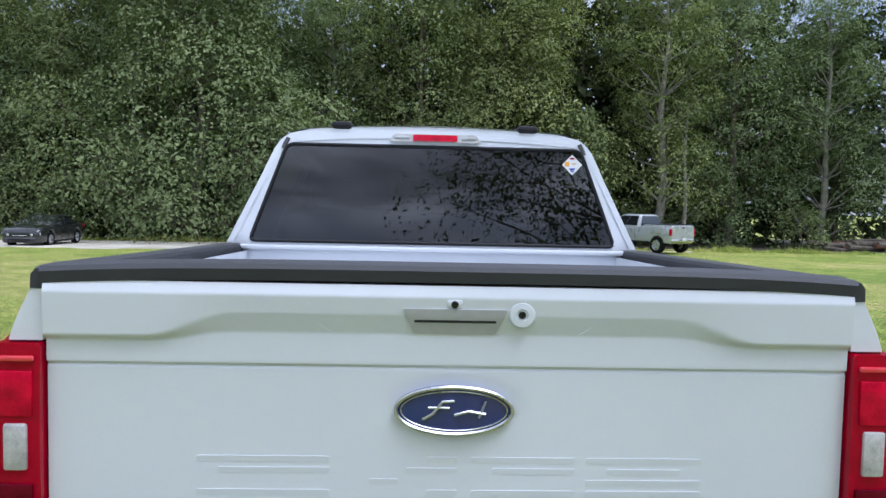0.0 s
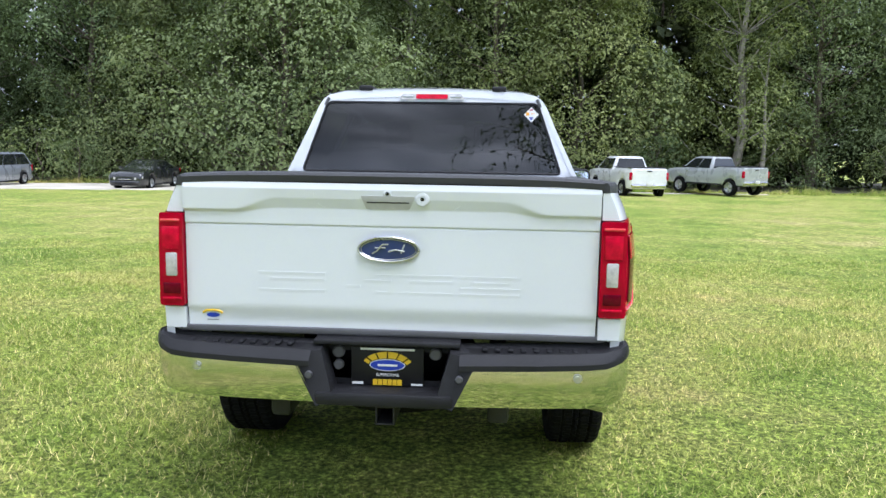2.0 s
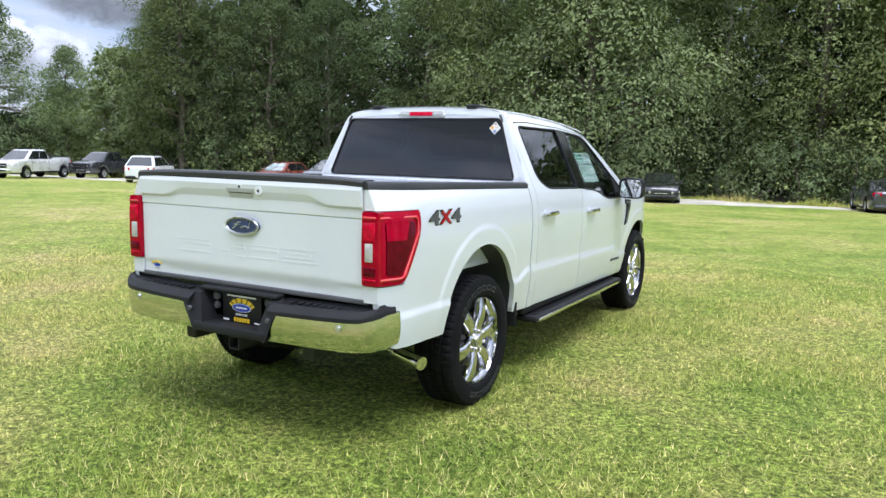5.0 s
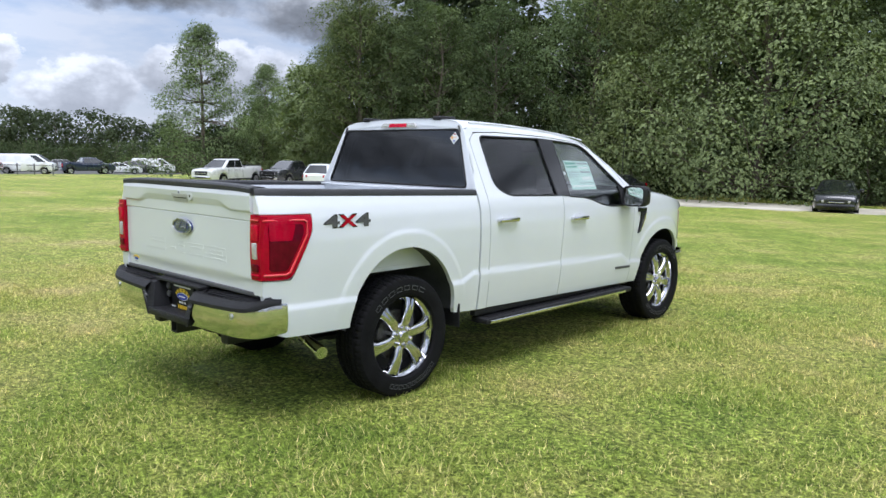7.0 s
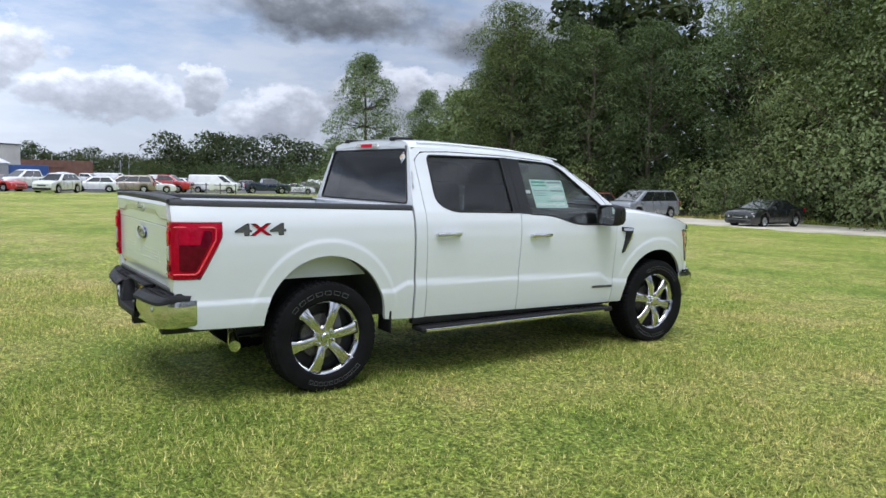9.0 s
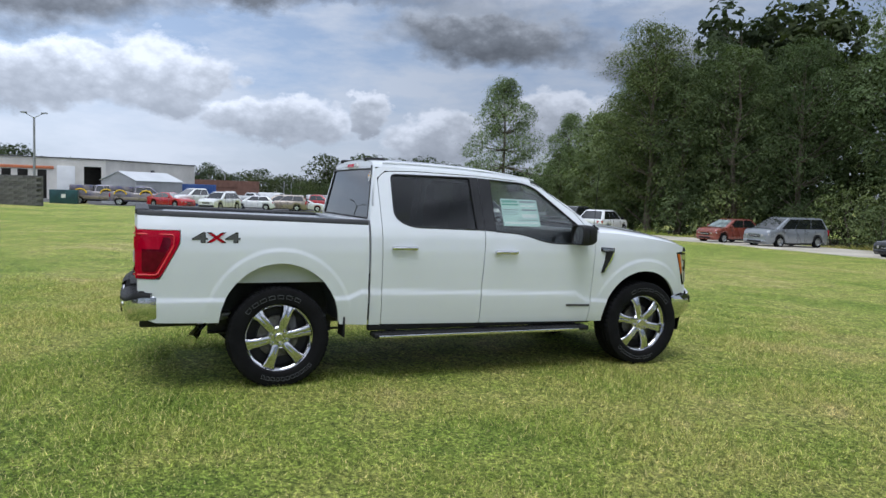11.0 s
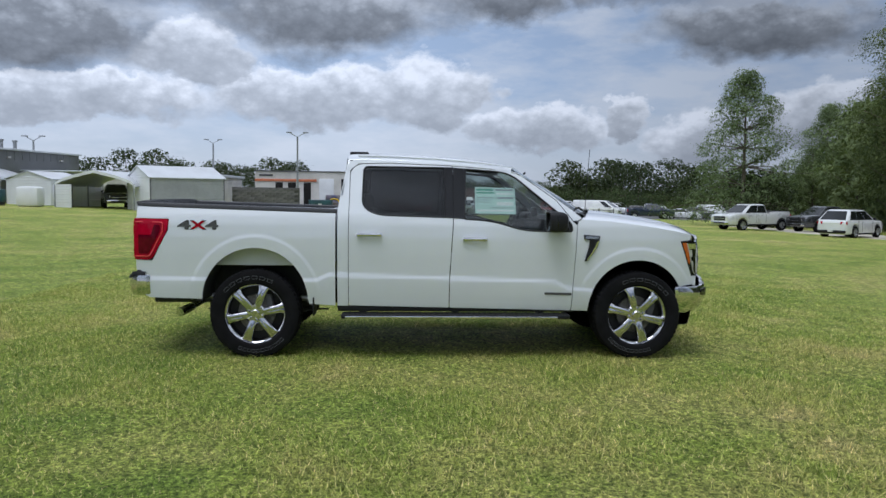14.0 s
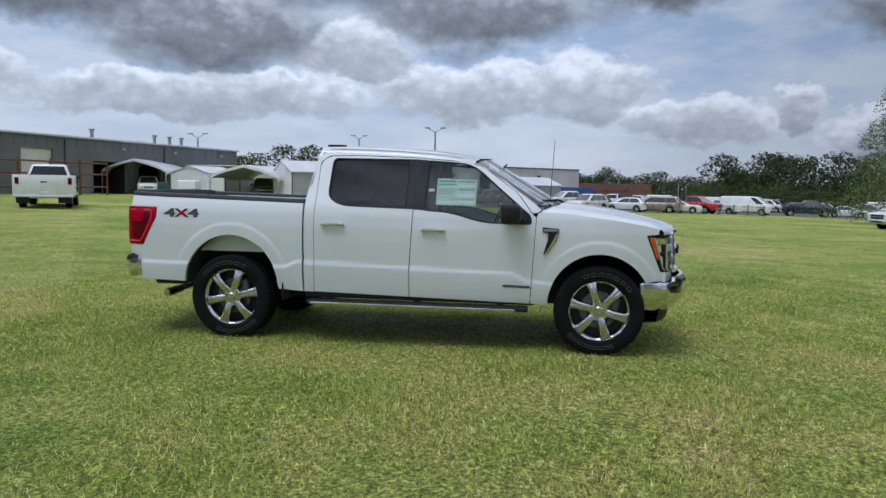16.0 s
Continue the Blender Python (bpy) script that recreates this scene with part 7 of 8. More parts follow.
for _x in (-0.45, 0.45):
    gg.tube([(_x, 3.02, 0.5), (_x, 3.03, 1.14)], 0.035, 8)
part("grille_guard", gg, M_BLACK, gp, "black tubular grille guard")
vehicle("pickup", -46.0, 29.2, (0.34, -0.94), P_SILVER, "silver white pickup parked on the grass")
vehicle("sedan", 3.65, 37.4, (-0.20, 0.98), P_GREY, "dark grey sedan parked facing the woods")
vehicle("pickup", 6.95, 37.4, (-0.22, 0.975), P_WHITE, "white pickup parked facing the woods")
vehicle("pickup", 11.75, 38.8, (-0.50, 0.87), P_LIFTED, "silver lifted pickup on large wheels", lift=0.22, scale=0.93)
vehicle("sedan", -6.0, 36.6, (0.27, -0.96), P_BLACK, "black sedan parked on the gravel before a spreading oak")
# the car park
LOT = "vehicles in the car park"
for kind, x, y, h, c, lab in (
    ("pickup", -70.5, 6.9, (0.5, -0.86), P_WHITE, "white pickup parked in the car park"),
    ("suv", -65.0, 8.5, (0.80, -0.6), P_SILVER, "silver crossover parked in the car park"),
    ("hatchback", -73.0, 12.7, (-0.25, -0.97), P_WHITE, "white hatchback parked in the car park"),
    ("minivan", -75.0, 16.1, (-0.3, -0.95), P_TAN, "tan minivan parked in the car park"),
    ("sedan", -76.5, 18.6, (0.2, 0.97), P_WHITE, "white sedan parked in the car park"),
    ("pickup", -79.0, 20.6, (0.55, 0.83), P_RED, "red pickup parked in the car park"),
    ("van", -82.3, 27.0, (0.5, 0.86), P_WHITE, "white cargo van with a pale green side panel"),
    ("pickup", -85.8, 34.6, (0.14, 0.99), P_BLUE, "navy blue pickup at the edge of the car park"),
    ("sedan", -89.9, 40.3, (0.3, 0.95), P_WHITE, "white sedan at the edge of the car park"),
    ("suv", -92.8, 43.9, (0.4, 0.9), P_BLACK, "black crossover at the edge of the car park"),
    ("van", -98.0, 48.5, (0.5, 0.86), P_WHITE, "white van at the edge of the car park"),
    ("sedan", -69.5, 4.4, (0.75, 0.65), P_RED, "red sedan parked in the car park"),
    ("suv", -97.6, 10.5, (0.6, -0.8), P_GREY, "grey crossover in the second row"),
    ("pickup", -102.2, 13.5, (-0.3, -0.95), P_WHITE, "white pickup in the second row"),
    ("sedan", -104.5, 17.5, (0.6, 0.8), P_SILVER, "silver sedan in the second row"),
    ("suv", -105.7, 29.6, (0.7, 0.7), P_WHITE, "white crossover in the second row"),
    ("sedan", -108.0, 33.6, (0.5, 0.85), P_WHITE, "white sedan in the second row"),
    ("pickup", -110.9, 36.5, (0.6, 0.8), P_SILVER, "silver pickup in the second row"),
    ("suv", -110.3, 41.1, (0.3, 0.95), P_BLACK, "black crossover in the second row"),
    ("suv", -112.6, 45.7, (0.6, 0.8), P_SILVER, "silver crossover in the second row"),
    ("pickup", -102.2, 48.0, (0.7, 0.7), P_WHITE, "white pickup under the trees"),
    ("sedan", -106.8, 52.0, (0.7, 0.7), P_GREY, "grey sedan under the trees"),
    ("van", -120.6, 22.7, (0.0, 1.0), P_WHITE, "white van in the back row"),
    ("van", -122.9, 31.3, (0.0, 1.0), P_WHITE, "long white van in the back row"),
    ("van", -125.2, 41.1, (0.0, 1.0), P_WHITE, "white van in the back row"),
    ("van", -124.1, 50.3, (0.0, 1.0), P_WHITE, "white van in the back row"),
    ("sedan", -112.6, 10.0, (0.5, 0.8), P_WHITE, "white sedan in the back row"),
    ("suv", -114.9, 14.1, (0.5, 0.8), P_SILVER, "silver crossover in the back row"),
    ("pickup", -116.0, 18.1, (0.5, 0.8), P_WHITE, "white pickup in the back row"),
):
    vehicle(kind, x, y, h, c, lab, group=LOT)
# two pickups wrapped in printed film, with covered beds
M_WRAP = mat("printed_wrap", (0.030, 0.035, 0.16), 0.35, vary=0.3, scale=1.2, fine=4, coat=1.0, color2=(0.30, 0.26, 0.22))
for x, y in ((-72.6, -1.6), (-72.0, 1.9)):
    w = vehicle("pickup", x, y, (0.12, 0.99), M_WRAP, "pickup covered in a blue printed wrap", boxes=(("bed_cover", (0, -1.85, 1.62), (1.7, 2.05, 0.50), M_WRAP),), group=LOT)
    for yy in (-1.9, 0.4):
        g = Geo()
        for s in (-1, 1):
            ring = [Vector((s * (1.02), yy + 0.55 * math.cos(a), 1.0 + 0.5 * math.sin(a))) for a in np.linspace(0.2, 2.94, 12)]
            g.tube(ring, 0.07, 6)
        part("wrap_arc", g, M_YELLOW, w)
    part("wrap_panel", Geo().box((1.0, -0.6, 0.72), (0.04, 3.6, 0.30), 0.01), P_TAN, w)
# the utility truck with its tool body
ut = vehicle("pickup", -27.2, -20.0, (-0.86, -0.52), P_WHITE, "white utility truck with a tool body", name="utility_truck",
             boxes=(("tool_body", (0, -1.75, 0.98), (2.35, 2.5, 0.86), P_WHITE), ("tailboard", (0, -2.98, 0.98), (1.55, 0.05, 0.70), P_WHITE), ("tail_light", (-1.0, -3.01, 1.16), (0.15, 0.03, 0.28), M_REDDARK), ("mud_flap", (-0.80, -2.92, 0.44), (0.52, 0.04, 0.44), M_BLACK), ("mud_flap", (0.80, -2.92, 0.44), (0.52, 0.04, 0.44), M_BLACK),
                    ("tail_light", (1.0, -3.01, 1.16), (0.15, 0.03, 0.28), M_REDDARK), ("step_bumper", (0, -3.0, 0.52), (2.3, 0.14, 0.10), M_WHITE), ("latch", (0, -3.01, 1.12), (0.26, 0.02, 0.05), M_BLACK)), scale=1.12)
vehicle("suv", -56.2, -31.4, (0.86, 0.5), P_SILVER, "grey crossover under the metal carport")
vehicle("pickup", -54.5, -19.6, (0.9, 0.4), P_BLACK, "black pickup under the low carport")
vehicle("pickup", -47.5, -39.5, (0.85, 0.52), P_GREY, "dark pickup beside the grey workshop")


# ---- buildings and yard ----
M_GREYWALL = mat("grey_metal_wall", (0.17, 0.175, 0.18), 0.6, vary=0.1, scale=0.5, fine=8)
M_WHITEWALL = mat("white_render", (0.74, 0.71, 0.66), 0.8, vary=0.12, scale=0.4, fine=9)
M_SIDING = mat("white_siding", (0.80, 0.81, 0.82), 0.45, vary=0.05, scale=0.8, fine=10)
M_SIDINGGREY = mat("grey_siding", (0.42, 0.43, 0.44), 0.5, vary=0.08, scale=0.8, fine=10)
M_ROOFMETAL = mat("pale_metal_roof", (0.66, 0.68, 0.70), 0.4, 0.2, vary=0.06, scale=0.6, fine=9)
M_DARKOPEN = mat("dark_bay", (0.020, 0.018, 0.016), 0.9, vary=0.3, scale=1)
M_ORANGEBAND = mat("orange_band", (0.62, 0.20, 0.09), 0.6, vary=0.1, scale=1)
M_BLOCK = mat("concrete_block", (0.165, 0.16, 0.155), 0.9, vary=0.22, scale=2.5, fine=18, bump=0.4, random_tint=0.25)
M_BRICKFAR = mat("brick_wall", (0.20, 0.105, 0.075), 0.85, vary=0.15, scale=1.0, fine=12)
M_POLE = mat("galvanised_pole", (0.35, 0.36, 0.37), 0.5, 0.5, vary=0.1)
M_GREENBIN = mat("green_bin", (0.02, 0.075, 0.085), 0.5, vary=0.2, scale=2)
M_CONTAINER = mat("blue_container", (0.03, 0.08, 0.26), 0.5, vary=0.15, scale=1)
M_RUST = mat("rusty_steel", (0.22, 0.09, 0.05), 0.8, vary=0.3, scale=3, fine=30)


def wall_between(name, a, b, z0, z1, thick, material, parent, openings=(), side=1):
    """An upright wall from a to b with rectangular openings (start, end, bottom, top) through it, in metres along it."""
    L = math.hypot(b[0] - a[0], b[1] - a[1])
    m = Matrix.Translation((a[0], a[1], 0)) @ Matrix.Rotation(math.atan2(b[1] - a[1], b[0] - a[0]), 4, "Z")
    xs = sorted({0.0, L, *[v for o in openings for v in o[:2]]})
    zs = sorted({z0, z1, *[v for o in openings for v in o[2:4]]})
    g = Geo()
    for x0, x1 in zip(xs, xs[1:]):
        for p, q in zip(zs, zs[1:]):
            cx, cz = (x0 + x1) / 2, (p + q) / 2
            if any(o[0] < cx < o[1] and o[2] < cz < o[3] for o in openings):
                continue
            g.box((cx, side * thick / 2, cz), (x1 - x0 + 0.001, thick, q - p + 0.001))
    return part(name, g, material, parent, at=m, angle=0), m, L


def gable_shed(name, label, A, B, C, eave, peak, wall, roof, long_wall=None, rib=0.22, door=None):
    """A small shed: long wall A to B, gable wall A to C, with ribbed siding and a pitched metal roof along A to B."""
    t = thing(name, label, "shed", Matrix.Translation((0, 0, fall(A[0]))))
    A, B, C = Vector(A), Vector(B), Vector(C)
    Dp = B + (C - A)
    z0 = min(zg(*A), zg(*B), zg(*C)) - 0.1
    for nm, p, q, mt, gab in (("long_wall", A, B, long_wall or wall, False), ("gable_wall", C, A, wall, True), ("gable_wall", B, Dp, wall, True), ("long_wall", Dp, C, long_wall or wall, False)):
        L = (q - p).length
        m = Matrix.Translation((p.x, p.y, 0)) @ Matrix.Rotation(math.atan2(q.y - p.y, q.x - p.x), 4, "Z")
        # lapped siding: each course leans out over the one below
        rows, z = [], z0
        top = peak if gab else eave
        while z < top - 0.02:
            h = min(rib, top - z)
            for zz, d in ((z, -0.075), (z + h, -0.006)):
                i0 = 0.0 if zz < eave else min(L / 2 - 0.01, L / 2 * (zz - eave) / (peak - eave))
                rows.append([(i0, d, zz), (L - i0, d, zz), (L - i0, 0.04, zz), (i0, 0.04, zz)])
            z += rib
        g = Geo().grid(rows, close_u=True)
        part(nm, g, mt, t, at=m, angle=0)
    u, w = (B - A).normalized(), (C - A).normalized()
    mid = (A + C) / 2
    for s, e in ((A, 1), (C, -1)):
        g = Geo()
        edge = s - w * 0.15 * e
        p = [edge - u * 0.15, B + (s - A) - w * 0.15 * e + u * 0.15, mid + (B - A) + u * 0.15, mid - u * 0.15]
        v = [(p[0].x, p[0].y, eave - 0.03), (p[1].x, p[1].y, eave - 0.03), (p[2].x, p[2].y, peak), (p[3].x, p[3].y, peak)]
        g.add(v + [(a, b, c + 0.06) for a, b, c in v], [(0, 1, 2, 3), (7, 6, 5, 4), (0, 4, 5, 1), (1, 5, 6, 2), (2, 6, 7, 3), (3, 7, 4, 0)])
        part("roof", g, roof, t, angle=0)
    for p in (A, B, C):
        part("corner_trim", Geo().box((p.x, p.y, (z0 + eave) / 2), (0.10, 0.10, eave - z0), 0.01), M_GREYTRIM if long_wall else wall, t)
    return t


def carport(name, label, A, B, depth, eave, peak, panel_left):
    """An open metal carport: bent frames, a rounded sheet roof, one side part sheeted."""
    t = thing(name, label, "carport", Matrix.Translation((0, 0, fall(A[0]))))
    A, B = Vector(A), Vector(B)
    u = (B - A).normalized()
    n = Vector((-u.y, u.x))
    if n.x > 0:
        n = -n
    W = (B - A).length
    prof = [(0.0, eave - 0.55), (0.03, eave - 0.25), (0.10, eave - 0.03), (0.25, eave + (peak - eave) * 0.42), (0.5, peak), (0.75, eave + (peak - eave) * 0.42), (0.90, eave - 0.03), (0.97, eave - 0.25), (1.0, eave - 0.55)]
    rows = []
    for k in range(9):
        d = depth * k / 8
        rows.append([(A.x + u.x * W * s + n.x * d, A.y + u.y * W * s + n.y * d, z) for s, z in prof] + [(A.x + u.x * W * s + n.x * d, A.y + u.y * W * s + n.y * d, z - 0.05) for s, z in prof[::-1]])
    part("roof_sheet", Geo().grid(rows, close_u=True), M_ROOFMETAL, t)
    rows = []
    for drop in (-0.02, 0.20):
        rows.append([(A.x + u.x * W * s - n.x * 0.04, A.y + u.y * W * s - n.y * 0.04, z - drop) for s, z in prof])
        rows.append([(A.x + u.x * W * s + n.x * 0.02, A.y + u.y * W * s + n.y * 0.02, z - drop) for s, z in prof])
    part("front_trim", Geo().grid([rows[0], rows[1], rows[3], rows[2]], close_v=True), M_SIDING, t)
    for k in range(4):
        for s in (0.015, 0.985):
            p = A + u * W * s + n * (depth * k / 3)
            z0 = zg(p.x, p.y) - 0.1
            part("post", Geo().box((p.x, p.y, (z0 + eave - 0.4) / 2), (0.09, 0.09, eave - 0.4 - z0), 0.01), M_POLE, t)
    if panel_left:
        for p, q in ((A, A + n * depth), (A, A + u * (W * 0.22))):
            m = Matrix.Translation((p.x, p.y, eave - 0.62)) @ Matrix.Rotation(math.atan2(q.y - p.y, q.x - p.x), 4, "Z")
            board = to_mesh("side_panel", Geo().box(((q - p).length / 2, 0, 0.095), ((q - p).length, 0.025, 0.185), 0.006, seg=1), M_SIDING, 0)
            for j in range(10):
                part("side_panel", board, None, t, at=m @ Matrix.Translation((0, 0, -0.2 * j)))
    return t


def light_pole(x, y, top, arms=2):
    t = thing("light_pole", "tall grey light pole with angled floodlights", "light pole", Matrix.Translation((0, 0, fall(x))))
    z0 = zg(x, y) - 0.2
    part("pole", Geo().tube([(x, y, z0), (x, y, top)], [0.13, 0.09], 10), M_POLE, t)
    for s in (-1, 1):
        g = Geo().tube([(x, y, top - 0.05), (x, y + s * 0.75, top + 0.38)], 0.04, 6)
        part("arm", g, M_POLE, t)
        part("floodlight", Geo().box((x, y + s * 0.85, top + 0.42), (0.35, 0.55, 0.12), 0.04), M_POLE, t)


def build_yard():
    # grey workshop
    t = thing("workshop", "long grey metal workshop with a flat roof line", "building", Matrix.Translation((0, 0, fall(-52))))
    a, b = (-24.0, -38.3), (-71.8, -29.8)
    L = math.hypot(b[0] - a[0], b[1] - a[1])
    ops = [(20.3, 23.3, 0.0, 4.2), (27.5, 31.5, 0.0, 3.4), (33.0, 36.0, 0.0, 3.3)]
    w, m, L = wall_between("front_wall", a, b, -0.5, 5.2, 0.25, M_GREYWALL, t, ops, side=1)
    part("parapet", Geo().box((L / 2, 0.0, 5.28), (L + 0.3, 0.5, 0.16), 0.03), M_ROOFMETAL, t, at=m)
    part("roof", Geo().box((L / 2, 9.0, 5.15), (L, 17.8, 0.10)), M_ROOFMETAL, t, at=m)
    rib = to_mesh("wall_rib", Geo().box((0, -0.015, 4.78), (0.05, 0.03, 0.82)), M_GREYWALL, 0)
    for k in range(48):
        part("wall_rib", rib, None, t, at=m @ Matrix.Translation((0.5 + k * (L - 1) / 47, 0, 0)))
    part("bay_door", Geo().box((21.8, 0.20, 2.0), (3.0, 0.08, 4.4)), M_WHITEWALL, t, "white roller door", at=m)
    for x0, x1, _, z1 in ops[1:]:
        part("bay_inside", Geo().box(((x0 + x1) / 2, 3.2, z1 / 2), (x1 - x0, 0.1, z1 + 0.6)).box((x0 - 0.05, 1.7, z1 / 2), (0.1, 3.0, z1 + 0.6)).box((x1 + 0.05, 1.7, z1 / 2), (0.1, 3.0, z1 + 0.6)).box(((x0 + x1) / 2, 1.7, z1 + 0.05), (x1 - x0, 3.0, 0.1)), M_DARKOPEN, t, at=m)
    for x in (21.0, 29.0, 31.2, 33.0):
        part("roof_vent", Geo().tube([(x + 8, 1.5, 5.2), (x + 8, 1.5, 6.1)], 0.16, 10).tube([(x + 8, 1.5, 6.1), (x + 8, 1.5, 6.25)], 0.24, 10), M_POLE, t, at=m)
    for x in (31.0, 38.0, 45.5):
        part("wall_lamp", Geo().box((x, -0.12, 4.55), (0.4, 0.22, 0.2), 0.05), M_LENSWHITE, t, at=m)
    for x in (24.5, 36.5):
        part("downpipe", Geo().box((x, -0.06, 2.4), (0.12, 0.10, 5.2)), M_GREYTRIM, t, at=m)
    for e in (0.0, L):
        part("end_wall", Geo().box((e, 9.0, 2.35), (0.25, 17.5, 5.7)), M_GREYWALL, t, at=m)
    part("back_wall", Geo().box((L / 2, 17.8, 2.35), (L, 0.25, 5.7)), M_GREYWALL, t, at=m)
    # steel rack in front of the workshop
    rk = thing("steel_rack", "rusty red steel storage rack", "rack", Matrix.Translation((0, 0, fall(-43))))
    for k in range(5):
        x, y = -38 - 2.8 * k, -33.0 + 0.5 * k
        part("upright", Geo().box((x, y, 1.8), (0.12, 0.12, 3.0)), M_RUST, rk)
    for z in (1.2, 2.2, 3.1):
        part("beam", Geo().tube([(-38, -33.0, z), (-49.2, -31.0, z)], 0.07, 6), M_RUST, rk)
    carport("carport", "open pale metal carport with a rounded roof", (-53.6, -34.4), (-54.6, -28.7), 7.0, 3.05, 3.75, False)
    gable_shed("garden_shed", "small white shed with horizontal siding", (-54.4, -24.7), (-59.0, -23.9), (-54.9, -28.4), 2.55, 3.15, M_SIDING, M_ROOFMETAL)
    carport("carport", "low white metal carport with one sheeted side", (-51.05, -22.95), (-49.57, -16.3), 6.0, 2.55, 3.2, True)
    gable_shed("metal_shed", "grey-sided metal shed with a pale roof", (-48.47, -14.8), (-51.31, -10.15), (-52.2, -17.8), 2.65, 3.55, M_SIDING, M_ROOFMETAL, long_wall=M_SIDINGGREY)
    gable_shed("metal_shed", "small pale shed by the car park", (-76.0, 1.25), (-80.5, 5.9), (-77.3, -1.95), 2.05, 2.95, M_SIDINGGREY, M_ROOFMETAL)
    tk = thing("water_tank", "white plastic water tank in a frame", "tank")
    part("tank", Geo().box((-50.0, -24.2, zg(-50, -24) + 0.75), (1.3, 1.7, 1.5), 0.25), M_SIDING, tk)
    bn = thing("rubbish_bin", "dark wheeled bin beside the shed", "bin")
    part("bin_body", Geo().box((-50.2, -26.6, zg(-50, -26) + 0.75), (0.6, 0.8, 0.95), 0.08), M_GREENBIN, bn)
    part("bin_stand", Geo().box((-50.2, -26.6, zg(-50, -26) + 0.15), (0.5, 0.6, 0.35), 0.03), M_BLACK, bn)
    lr = thing("lean_to", "long white lean-to roof behind the sheds", "building", Matrix.Translation((0, 0, fall(-66))))
    part("roof", Geo().box((-66.5, -30.5, 3.45), (7.0, 9.0, 0.12), 0.02, Matrix.Identity(4)), M_ROOFMETAL, lr)
    for y in (-34.5, -31, -27.5):
        part("post", Geo().box((-63.2, y, 1.9), (0.14, 0.14, 3.2)), M_POLE, lr)
    w2 = thing("warehouse", "low white warehouse roof beyond the sheds", "building", Matrix.Translation((0, 0, fall(-86))))
    part("wall", Geo().box((-86, -30, 1.4), (16, 24, 4.0)), M_WHITEWALL, w2)
    part("roof", Geo().box((-86, -30, 3.6), (16.6, 24.6, 0.35), 0.05), M_ROOFMETAL, w2)
    # block wall
    bw = tagged(new("wall_block"), "grey split-face block wall beside the shed", "wall", kind="structure")
    a, b = Vector((-56.9, -10.8)), Vector((-57.75, -5.22))
    L = (b - a).length
    m = Matrix.Translation((a.x, a.y, fall(a.x))) @ Matrix.Rotation(math.atan2(b.y - a.y, b.x - a.x), 4, "Z")
    part("core", Geo().box((L / 2, 0.12, 0.75), (L, 0.10, 2.7)), M_BLOCK, bw, at=m)
    part("core", Geo().box((0.1, 2.1, 0.75), (0.18, 4.0, 2.7)), M_BLOCK, bw, at=m)
    bm = to_mesh("block", Geo().box((0, 0, 0), (0.60, 0.14, 0.19), 0.012, seg=1), M_BLOCK, 0)
    for r in range(13):
        for c in range(11):
            x = 0.3 + c * 0.61 + (0.3 if r % 2 else 0.0)
            if x < L - 0.2:
                part("block", bm, None, bw, at=m @ Matrix.Translation((x, 0.02 + 0.012 * noise.noise((c * 1.7, r * 2.3, 0)), -0.45 + 0.2 * r)))
    # white building with the orange band
    t = thing("service_building", "white service building with an orange band and open bays", "building", Matrix.Translation((0, 0, fall(-87))))
    a, b, c = (-85.2, -14.5), (-86.6, -1.95), (-97.0, 8.3)
    ops = [(10.4, 12.2, -0.6, 3.5), (2.4, 3.3, 1.0, 3.0), (3.9, 4.9, 1.0, 3.0), (5.8, 6.7, -0.6, 3.0)]
    w, m, L = wall_between("front_wall", a, b, -1.0, 4.3, 0.3, M_WHITEWALL, t, ops, side=1)
    part("orange_band", Geo().box((3.7, -0.04, 3.25), (7.4, 0.08, 0.30), 0.01), M_ORANGEBAND, t, at=m)
    part("wall_logo", Geo().box((1.3, -0.04, 3.85), (1.6, 0.06, 0.26), 0.05), M_GREYTRIM, t, "grey oval logo shape", at=m)
    part("roller_door", Geo().box((8.6, -0.03, 1.4), (1.8, 0.06, 4.2), 0.01), M_SIDING, t, at=m)
    part("bay_inside", Geo().box((6.5, 4.0, 1.5), (12.0, 0.2, 5.0)), M_DARKOPEN, t, at=m)
    w, m2, L2 = wall_between("side_wall", b, c, -1.5, 4.3, 0.3, M_WHITEWALL, t, (), side=1)
    part("roof", Geo().box((L2 / 2, 6.0, 4.30), (L2, 11.8, 0.12)), M_ROOFMETAL, t, at=m2)
    part("parapet", Geo().box((L / 2, 0.1, 4.36), (L + 0.2, 0.4, 0.12), 0.02), M_GREYTRIM, t, at=m)
    part("parapet", Geo().box((L2 / 2, 0.1, 4.36), (L2 + 0.2, 0.4, 0.12), 0.02), M_GREYTRIM, t, at=m2)
    for x in (7.0, 15.0):
        part("wall_lamp", Geo().box((x, -0.15, 3.3), (0.4, 0.3, 0.3), 0.05), M_GREYTRIM, t, at=m2)
    # bin, container, brick building
    d = thing("dumpster", "dark green steel dumpster", "dumpster")
    z = zg(-70, -4)
    part("bin_body", Geo().box((-69.9, -4.8, z + 0.65), (1.6, 2.3, 1.3), 0.05), M_GREENBIN, d)
    part("bin_mark", Geo().box((-69.09, -4.8, z + 0.75), (0.02, 0.35, 0.35), 0.0), M_WHITEPRINT, d)
    k = thing("shipping_container", "blue steel shipping container", "container")
    z = zg(-84, 8)
